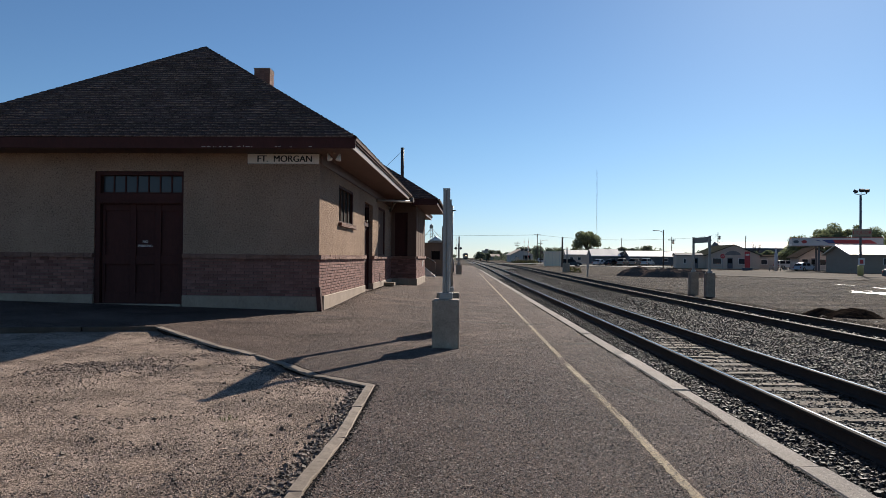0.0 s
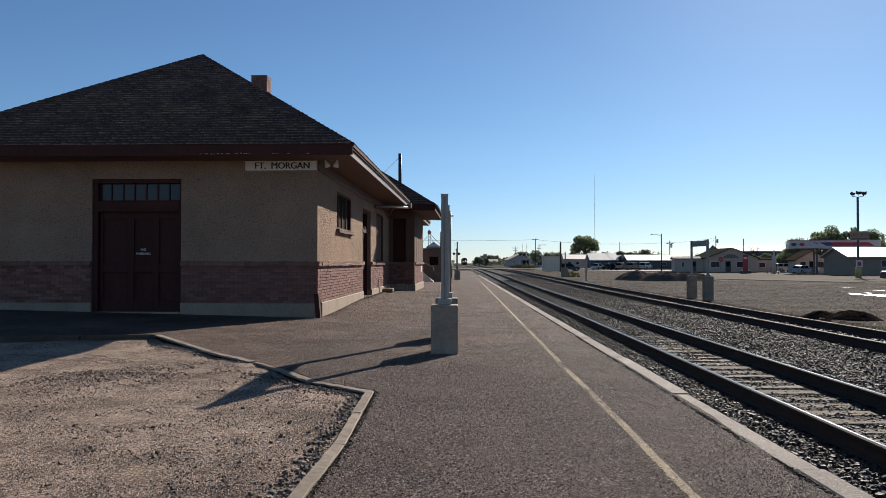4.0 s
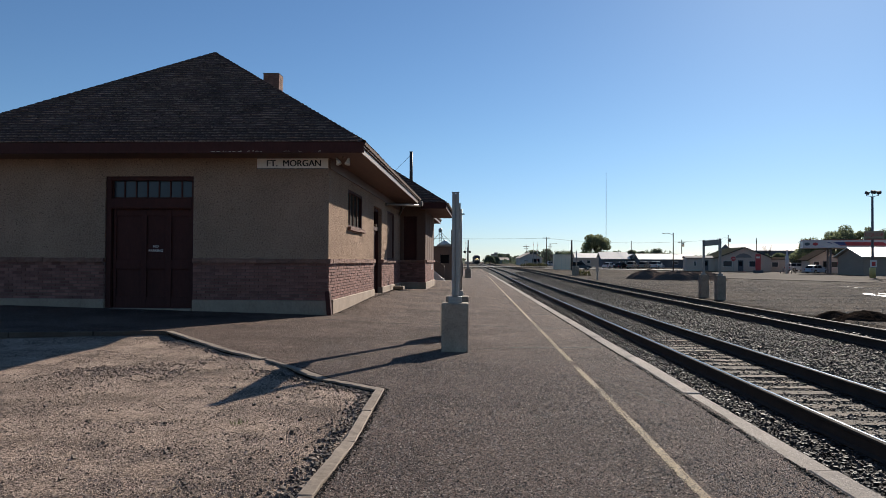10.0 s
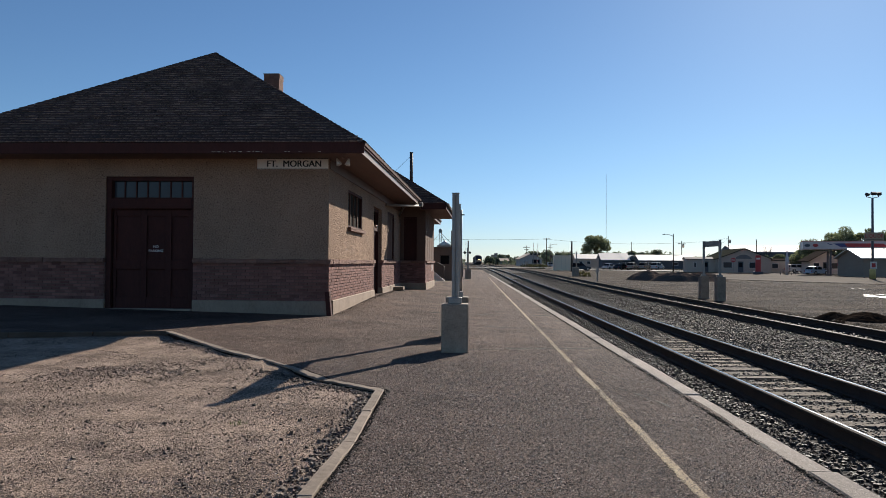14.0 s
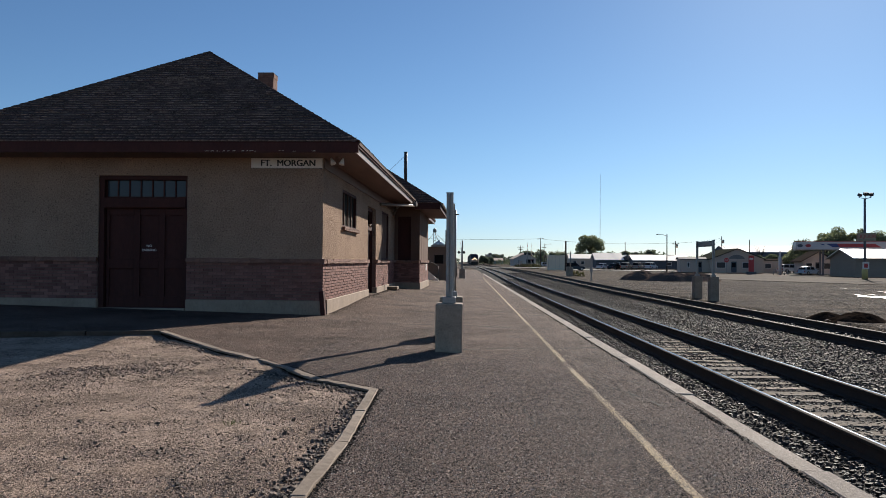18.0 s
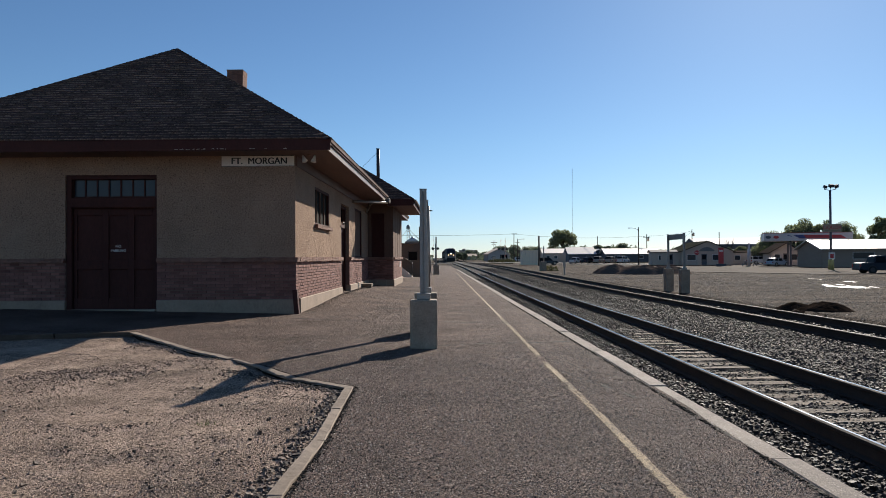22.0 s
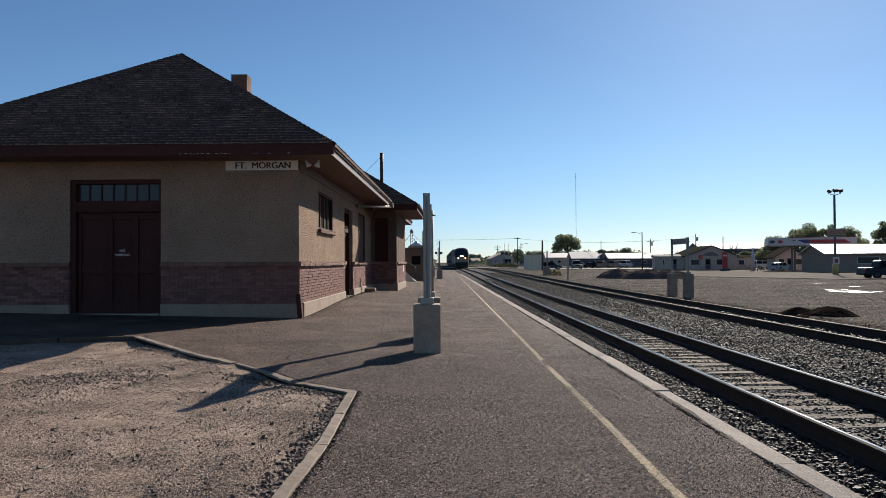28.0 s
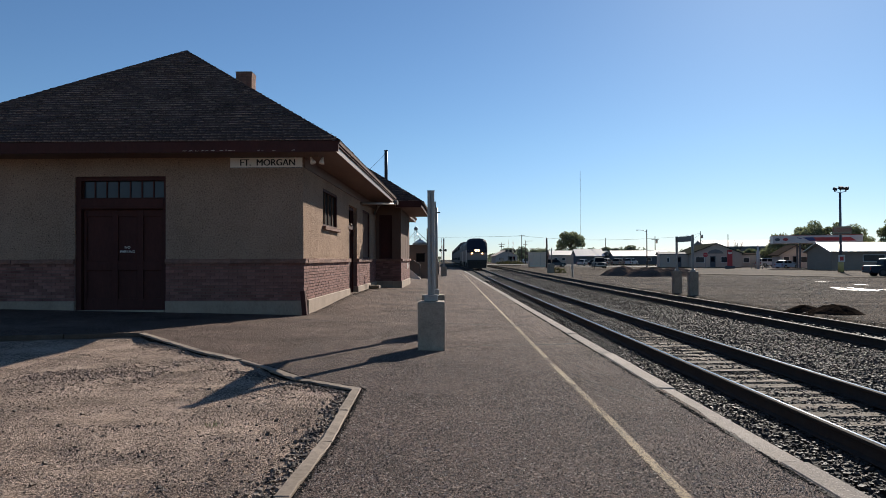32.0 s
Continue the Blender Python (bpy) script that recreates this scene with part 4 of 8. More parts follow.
rod(bm, (0.30, 16.9, 6.42), (0.30, 16.9, 6.44), 0.09, n=10)
flue = part("flue_pipe", bm, MAT["steel_dark"], depot, "dark metal flue pipe")
bm = bmesh.new()
rod(bm, (0.30, 16.9, 6.3), (-0.6, 16.4, 5.3), 0.008, n=5)
part("guy_wire", bm, MAT["steel_dark"], depot)

# freight doors in the front wall
d0, d1 = DOOR[0], DOOR[1]
dz = 0.17
bm = bmesh.new()
bx(bm, d0, d0 + 0.12, 0.04, 0.30, 0.0, 3.37)
bx(bm, d1 - 0.06, d1, 0.04, 0.30, 0.0, 3.37)
bx(bm, d0 + 0.12, d1 - 0.06, 0.04, 0.30, 3.27, 3.37)
bx(bm, d0 + 0.12, d1 - 0.06, 0.03, 0.30, 2.60, 2.85)
part("door_frame", bm, MAT["maroon"], depot, "dark maroon timber door frame", 0.006)
part("door_header", box(d0 + 0.10, d1 - 0.04, -0.005, 0.03, 2.62, 2.67), MAT["maroon"], depot, bevel=0.005)
transom = part("transom_sash", box(d0 + 0.12, d1 - 0.06, 0.16, 0.19, 2.85, 2.885), MAT["maroon"], depot)
n = 7
w = (d1 - 0.06 - d0 - 0.12) / n
for k in range(n + 1):
    x = d0 + 0.12 + k * w
    part("glazing_bar", box(x - 0.016, x + 0.016, 0.14, 0.19, 2.885, 3.27), MAT["maroon"], transom)
for k in range(n):
    x = d0 + 0.12 + k * w
    part("pane", box(x + 0.016, x + w - 0.016, 0.163, 0.171, 2.885, 3.27), MAT["pane_sky"], transom)
leaf_w = (d1 - 0.06 - d0 - 0.12 - 0.16) / 2
door = part("freight_door", box(d0 + 0.14, d1 - 0.08, 0.17, 0.21, dz, 2.60), MAT["maroon"], depot, "dark maroon panelled freight doors, closed")
STILES = (d0 + 0.14, -4.47, -3.87, d1 - 0.08)
for k in range(4):
    x = STILES[k]
    part("stile", box(max(x - 0.07, d0 + 0.14), min(x + 0.07, d1 - 0.08), 0.125, 0.17, dz, 2.60), MAT["maroon"], door, bevel=0.006)
for z0, z1 in ((dz, 0.51), (1.17, 1.39), (2.44, 2.60)):
    for k in range(3):
        a, b = STILES[k] + 0.07, STILES[k + 1] - 0.07
        part("door_rail", box(a, b, 0.13, 0.17, z0, z1), MAT["maroon"], door, bevel=0.006)
lettering("painted_words", "NO", 0.085, MAT["white"], door, pose(-4.19, 0.166, 1.71, 90), "white stencilled words")
lettering("painted_words", "PARKING", 0.085, MAT["white"], door, pose(-4.19, 0.166, 1.61, 90), "white stencilled words")
part("threshold", box(d0 + 0.05, d1 - 0.02, -0.06, 0.30, 0.09, 0.245), MAT["concrete"], depot, bevel=0.012)
part("room_dark", box(d0 - 0.4, d1 + 0.4, 0.9, 0.95, 0.1, SOFF), MAT["black"], depot)

# openings in the side wall
def window(v0, v1, z0, z1, face, bars, inset=0.0, glazing="pane", bar="maroon"):
    sash = part("window_frame", wall_frame(v0, v1, z0, z1, face + inset), MAT["maroon"], depot, "maroon timber window frame")
    for k in range(1, bars):
        v = v0 + (v1 - v0) * k / bars
        part("glazing_bar", box(face - 0.16 + inset, face - 0.10 + inset, v - 0.03, v + 0.03, z0 + 0.05, z1 - 0.05), MAT[bar], sash)
    for k in range(bars):
        a, b = v0 + (v1 - v0) * k / bars, v0 + (v1 - v0) * (k + 1) / bars
        part("pane", box(face - 0.14 + inset, face - 0.132 + inset, a + 0.03, b - 0.03, z0 + 0.05, z1 - 0.05), MAT[glazing], sash)
    return sash


def wall_frame(v0, v1, z0, z1, face):
    bm = bmesh.new()
    bx(bm, face - 0.18, face - 0.06, v0, v0 + 0.07, z0, z1)
    bx(bm, face - 0.18, face - 0.06, v1 - 0.07, v1, z0, z1)
    bx(bm, face - 0.18, face - 0.06, v0 + 0.07, v1 - 0.07, z1 - 0.07, z1)
    bx(bm, face - 0.18, face - 0.06, v0 + 0.07, v1 - 0.07, z0, z0 + 0.06)
    return bm


window(*SIDE_WIN, 0.0, 4, 0.05, "screen", "bay_wall")
bm = box(-0.2, 0.09, SIDE_WIN[0] - 0.08, SIDE_WIN[1] + 0.08, SIDE_WIN[2] - 0.09, SIDE_WIN[2])
bmesh.ops.subdivide_edges(bm, edges=bm.edges, cuts=3, use_grid_fill=True)
for v in bm.verts:
    v.co += Vector((rnd.uniform(-1, 1), rnd.uniform(-1, 1), rnd.uniform(-1, 1))) * 0.008
part("window_sill", bm, MAT["ledge"], depot, "rough red stone sill")
for a, b, z1 in ((SIDE_DOOR[0], SIDE_DOOR[1], SIDE_DOOR[3]),):
    bm = bmesh.new()
    bx(bm, -0.30, -0.12, a, a + 0.1, 0.1, z1)
    bx(bm, -0.30, -0.12, b - 0.1, b, 0.1, z1)
    bx(bm, -0.30, -0.12, a + 0.1, b - 0.1, z1 - 0.1, z1)
    bx(bm, -0.30, -0.12, a + 0.1, b - 0.1, 2.45, 2.6)
    frame_ob = part("door_frame", bm, MAT["maroon"], depot, "maroon timber door frame")
    part("pane", box(-0.24, -0.232, a + 0.1, b - 0.1, 2.6, z1 - 0.1), MAT["pane"], frame_ob)
    leaf = part("side_door", box(-0.25, -0.21, a + 0.1, b - 0.1, 0.17, 2.45), MAT["maroon"], depot, "dark maroon panelled door, closed")
    for k in range(4):
        v = a + 0.1 + (b - a - 0.2) * k / 3
        part("stile", box(-0.21, -0.18, max(v - 0.06, a + 0.1), min(v + 0.06, b - 0.1), 0.17, 2.45), MAT["maroon"], leaf)
    for z0 in (0.17, 1.2, 2.33):
        part("door_rail", box(-0.208, -0.185, a + 0.16, b - 0.16, z0, z0 + 0.12), MAT["maroon"], leaf)
    part("threshold", box(-0.3, 0.03, a, b, 0.05, 0.165), MAT["plinth"], depot)
    bm = bmesh.new()
    lathe(bm, [(0.02, 2.50), (0.036, 2.52), (0.036, 2.57), (0.015, 2.60)], 10, (0.06, a + 0.10))
    bx(bm, 0.0, 0.07, a + 0.085, a + 0.115, 2.58, 2.61)
    part("door_lamp", bm, MAT["gutter"], depot, "small pale door lamp")
# boarded window between door and bay
boarded = part("window_frame", wall_frame(*SIDE_OPEN, 0.04), MAT["maroon"], depot, "maroon timber window frame")
for k in range(6):
    v = SIDE_OPEN[0] + 0.07 + k * (SIDE_OPEN[1] - SIDE_OPEN[0] - 0.14) / 6
    part("board", box(-0.10, -0.07 + rnd.uniform(0, 0.006), v + 0.004, v + (SIDE_OPEN[1] - SIDE_OPEN[0] - 0.14) / 6 - 0.004, SIDE_OPEN[2] + 0.06, SIDE_OPEN[3] - 0.07), MAT["bay_wall"], boarded, "brown board over the window")
for v in (15.25, 16.4, 17.9, 19.4, 20.75):
    part("batten", box(BAY_U, BAY_U + 0.007, v, v + 0.12, LEDGE1 + 0.02, SOFF - 0.3), MAT["bay_wall"], depot, bevel=0.004)
window(23, 24.2, 2.0, 3.3, 0.0, 2)
bm = bmesh.new()
for x in (0.15, 0.72 - 0.05):
    bx(bm, x, x + 0.05, BAY0 + 0.08, BAY0 + 0.18, LEDGE1 + 0.02, 3.35)
bx(bm, 0.20, 0.67, BAY0 + 0.08, BAY0 + 0.18, 3.29, 3.35)
bx(bm, 0.20, 0.67, BAY0 + 0.08, BAY0 + 0.18, LEDGE1 + 0.02, 1.5)
bay_sash = part("window_frame", bm, MAT["maroon"], depot)
part("pane", box(0.20, 0.67, BAY0 + 0.12, BAY0 + 0.128, 1.5, 3.29), MAT["maroon"], bay_sash, "dark painted window board")
part("plaque", box(BAY_U, BAY_U + 0.02, 19.2, 19.7, 0.95, 1.25), MAT["white"], depot, "small pale plaque on the bay", 0.004)

# corner guard, floodlights, sign
guard = part("corner_guard", box(0.085, 0.105, -0.10, 0.06, 0.10, 0.68), MAT["maroon"], depot, "leaning dark red steel corner guard", 0.006, at=pose(0, 0, 0, 0, -5, 0))
part("guard_flange", box(0.0, 0.104, -0.102, -0.084, 0.10, 0.68), MAT["maroon"], guard)
flood = part("floodlight_box", box(0.35, 0.40, -0.25, -0.20, 3.755, 3.79), MAT["gutter"], depot, "twin floodlights under the eave", 0.01)
for dx, yaw in ((-0.15, -25), (0.13, 10)):
    bm = bmesh.new()
    lathe(bm, [(0.022, 0.0), (0.03, 0.05), (0.062, 0.14), (0.066, 0.16), (0.02, 0.165)], 14)
    part("floodlight", bm, MAT["white"], flood, "white floodlight bulb holder", at=pose(0.37 + dx, -0.22, 3.755, 163, yaw, 0))
board = tagged(new("station_sign"), "white station name board with dark lettering on the depot wall", "sign")
board.matrix_basis = depot.matrix_basis @ pose(-0.86, -0.03, 3.665)
part("sign_board", box(-0.84, 0.84, 0, 0.03, -0.125, 0.125), MAT["white"], board, bevel=0.004)
for dx in (-0.006, 0.0, 0.006):
    lettering("sign_lettering", "FT.  MORGAN", 0.205, MAT["black"], board, pose(0.035 + dx, -0.003 - dx * 0.1, -0.005, 90) @ Matrix.Diagonal((1.02, 1.03, 1, 1)), "dark name lettering")
for z in (-0.125, 0.113):
    part("sign_edge", box(-0.84, 0.84, -0.005, 0.0, z, z + 0.012), MAT["steel_dark"], board)
solid("wooden_step", box(0.15, 0.55, 0, 0.6, 0, 0.13), MAT["sign_step"], "low pale concrete step at the depot door", "step", bevel=0.015, at=depot.matrix_basis @ pose(-0.1, 12.3, plat_z(-3, 29.5)))

# ---- posts with an edge-on sign panel ----
def post_sign(at, base_w, base_h, top, gap, panel_h, label, group, panel_mat):
    ob = thing("platform_sign", at, label, "sign", group)
    for y in (0, gap):
        b = part("concrete_base", box(-base_w / 2, base_w / 2, y - base_w / 2, y + base_w / 2, -0.05, base_h), MAT["concrete"], ob, "cast concrete base", 0.014)
        part("collar", box(-0.10, 0.10, y - 0.10, y + 0.10, base_h, base_h + 0.095), MAT["galv"], b, "galvanised collar", 0.006)
        bm = bmesh.new()
        bx(bm, -0.052, -0.006, y - 0.04, y + 0.04, base_h + 0.095, top)
        bx(bm, 0.006, 0.052, y - 0.04, y + 0.04, base_h + 0.095, top)
        bx(bm, -0.006, 0.006, y - 0.03, y + 0.03, base_h + 0.095, top - 0.01)
        post = part("post", bm, MAT["galv"], ob, "galvanised double-channel post", 0.004)
        part("post_cap", box(-0.055, 0.055, y - 0.043, y + 0.043, top, top + 0.012), MAT["galv"], post)
    part("sign_panel", box(-0.014, 0.014, 0.04 + 0.002, gap - 0.042, top - panel_h, top - 0.02), panel_mat, ob, "blank dark sign panel between the posts")
    return ob


panel_grey = surf("grey_panel", (0.10, 0.11, 0.115), (0.19, 0.20, 0.20), big=2, fine=30, rough=0.5, bump=0.05)
post_sign(pose(-0.20, 11.12, plat_z(-0.2)), 0.40, 0.715, 2.365, 2.15, 0.36, "galvanised posts on concrete bases holding a narrow sign panel", "platform signs", panel_grey)
post_sign(pose(12.2, 36.4, -0.45), 0.42, 1.20, 2.99, 2.5, 0.30, "posts on tall concrete bases with narrow panel beyond the tracks", "platform signs", panel_grey)
post_sign(pose(-0.05, 58.9, plat_z(-0.05)), 0.46, 0.75, 3.0, 2.15, 0.36, "galvanised posts on concrete bases holding a narrow sign panel", "platform signs", panel_grey)

# ---- bricks of the base ----
brick_len, brick_h, joint, course = 0.20, 0.0585, 0.011, 0.0727
brick_me = finish("brick", box(0, brick_len, -0.012, 0.03, 0, brick_h), MAT["brick"], 0.003)
def brick_rows(lo, hi, axis, face, core, limit):
    """Bricks from lo to hi: the first ones as pieces, the rest in one joined mesh."""
    core = next((c for a, b, c in core if a - 0.4 <= lo + 0.01 <= b), core[0][2])
    vs, fs, made = [], [], 0
    for r in range(12):
        z = PLINTH + 0.004 + r * course
        x = lo + (0.0 if r % 2 else -(brick_len + joint) / 2)
        while x < hi:
            a, b = max(x, lo), min(x + brick_len, hi)
            if b - a > 0.03:
                j = rnd.uniform(-0.003, 0.003)
                if axis == "u":
                    m = pose(a, face + j, z)
                else:
                    m = pose(face + j, a, z, 0, 0, 90)
                m = m @ Matrix.Diagonal(((b - a) / brick_len, 1, 1, 1))
                if made < limit:
                    share("brick", brick_me, core, m)
                    made += 1
                else:
                    k = len(vs)
                    for p in ((0, -0.012, 0), (brick_len, -0.012, 0), (brick_len, -0.012, brick_h), (0, -0.012, brick_h), (0, 0.03, 0), (brick_len, 0.03, 0), (brick_len, 0.03, brick_h), (0, 0.03, brick_h)):
                        vs.append(m @ Vector(p))
                    fs += [tuple(k + i for i in f) for f in ((0, 1, 2, 3), (1, 5, 6, 2), (4, 0, 3, 7), (3, 2, 6, 7), (4, 5, 1, 0))]
            x += brick_len + joint
    if vs:
        ob = new("brickwork", raw("brickwork", vs, fs, MAT["brick_stuff"]))
        ob.parent = core
        tagged(ob, kind="stuff")


brick_rows(DOOR[1] + 0.002, 0.0, "u", 0.0, front_base, 300)
brick_rows(-7.9, DOOR[0] - 0.002, "u", 0.0, front_base, 0)
brick_rows(0.0, SIDE_DOOR[0], "v", 0.0, side_base, 300)
brick_rows(SIDE_DOOR[1], BAY0, "v", 0.0, side_base, 0)
brick_rows(0, BAY_U, "u", BAY0, bay_face, 0)
brick_rows(BAY0, BAY1, "v", BAY_U, bay_base, 0)

# ---- shingles ----
def pale_edges(me):
    """The cut lower edge of each tab gets a paler material."""
    me.materials.append(MAT["shingle_edge"])
    for k, p in enumerate(me.polygons):
        if k % 4 == 0:
            p.material_index = 1


def shingle_face(a, b, top_a, top_b, parent, limit, seed, width=0.17, row=0.15):
    """Courses of tabs on a roof face with eave a-b and top edge top_a-top_b (one point for a triangle)."""
    r = random.Random(seed)
    a, b, top_a, top_b = Vector(a), Vector(b), Vector(top_a), Vector(top_b)
    along = (b - a).normalized()
    up = (top_a - a) - along * (top_a - a).dot(along)
    slope = up.length
    up.normalize()
    nor = along.cross(up).normalized()
    if nor.z < 0:
        nor = -nor
    turn = Matrix((along, up, nor)).transposed().to_4x4()
    made, vs, fs = 0, [], []
    n = int(slope / row)
    for k in range(n):
        f = k * row / slope
        p, q = a.lerp(top_a, f), b.lerp(top_b, f)
        f2 = min((k + 1) * row / slope, 1)
        p2, q2 = a.lerp(top_a, f2), b.lerp(top_b, f2)
        lo = max(0, (p2 - p).dot(along)) * 0.5
        ln = (q - p).dot(along) - max(0, (q - q2).dot(along)) * 0.5
        x = lo - r.uniform(0, width)
        while x < ln:
            w = width * r.uniform(0.75, 1.2)
            u0, u1 = max(x, lo), min(x + w - 0.006, ln)
            if u1 - u0 > 0.03:
                t = r.choice((0.018, 0.024, 0.030, 0.036))
                o = p + up * r.uniform(-0.008, 0.008)
                if made < limit:
                    m = Matrix.Translation(o + along * u0) @ turn @ Matrix.Diagonal(((u1 - u0) / 0.30, 1, t / 0.016, 1))
                    share("shingle", shingle_me, parent, m)
                    made += 1
                else:
                    i = len(vs)
                    for uu, ww, hh in ((u0, 0, 0.001), (u1, 0, 0.001), (u1, 0, t), (u0, 0, t), (u0, row + 0.02, 0.003), (u1, row + 0.02, 0.003)):
                        vs.append(o + along * uu + up * ww + nor * hh)
                    fs += [(i, i + 1, i + 2, i + 3), (i + 3, i + 2, i + 5, i + 4), (i, i + 3, i + 4), (i + 1, i + 5, i + 2)]
            x += w
    ob = new("shingle_field", raw("shingle_field", vs, fs, MAT["shingle_stuff"]))
    pale_edges(ob.data)
    ob.parent = parent
    tagged(ob, kind="stuff")


vs = [(0, 0, 0.001), (0.30, 0, 0.001), (0.30, 0, 0.016), (0, 0, 0.016), (0, 0.175, 0.003), (0.30, 0.175, 0.003)]
shingle_me = raw("shingle", vs, [(0, 1, 2, 3), (3, 2, 5, 4), (0, 3, 4), (1, 5, 2)], MAT["shingle"])
pale_edges(shingle_me)
shingle_face(corners[0], corners[1], ra, ra, roof, 300, 3)
shingle_face(corners[1], corners[2], ra, rb, roof, 0, 4)
shingle_face(corners[3], corners[0], rb, ra, roof, 0, 7)
shingle_face(corners[2], corners[3], rb, rb, roof, 0, 8)
shingle_face((-1.2, BV0, BZ), (BU1, BV0, BZ), (-1.2, BV0 + bh, bay_top), bpts[4], bay_roof, 0, 5)
shingle_face(bpts[1], bpts[2], bpts[4], bpts[4], bay_roof, 0, 6)
# hip caps
for p, q, host in ((corners[1], ra, roof), (corners[0], ra, roof), (bpts[1], bpts[4], bay_roof), (bpts[2], bpts[4], bay_roof)):
    d = q - p
    n = int(d.length / 0.2)
    bm = bmesh.new()
    side = d.normalized().cross(Vector((0, 0, 1))).normalized() * 0.13
    for k in range(n):
        a, b = p + d * (k / n), p + d * ((k + 1.15) / n)
        l = Vector((0, 0, 0.045))
        pts = [a - side * 1.0 - l * 0.9, a + l * 0.75, a + side - l * 0.9, b + side - l * 1.1, b + l * 0.35, b - side - l * 1.1]
        v = [bm.verts.new(c) for c in pts]
        bm.faces.new((v[0], v[1], v[4], v[5]))
        bm.faces.new((v[1], v[2], v[3], v[4]))
        part("hip_cap", bm, MAT["shingle"], host)
        bm = bmesh.new()
    bm.free()

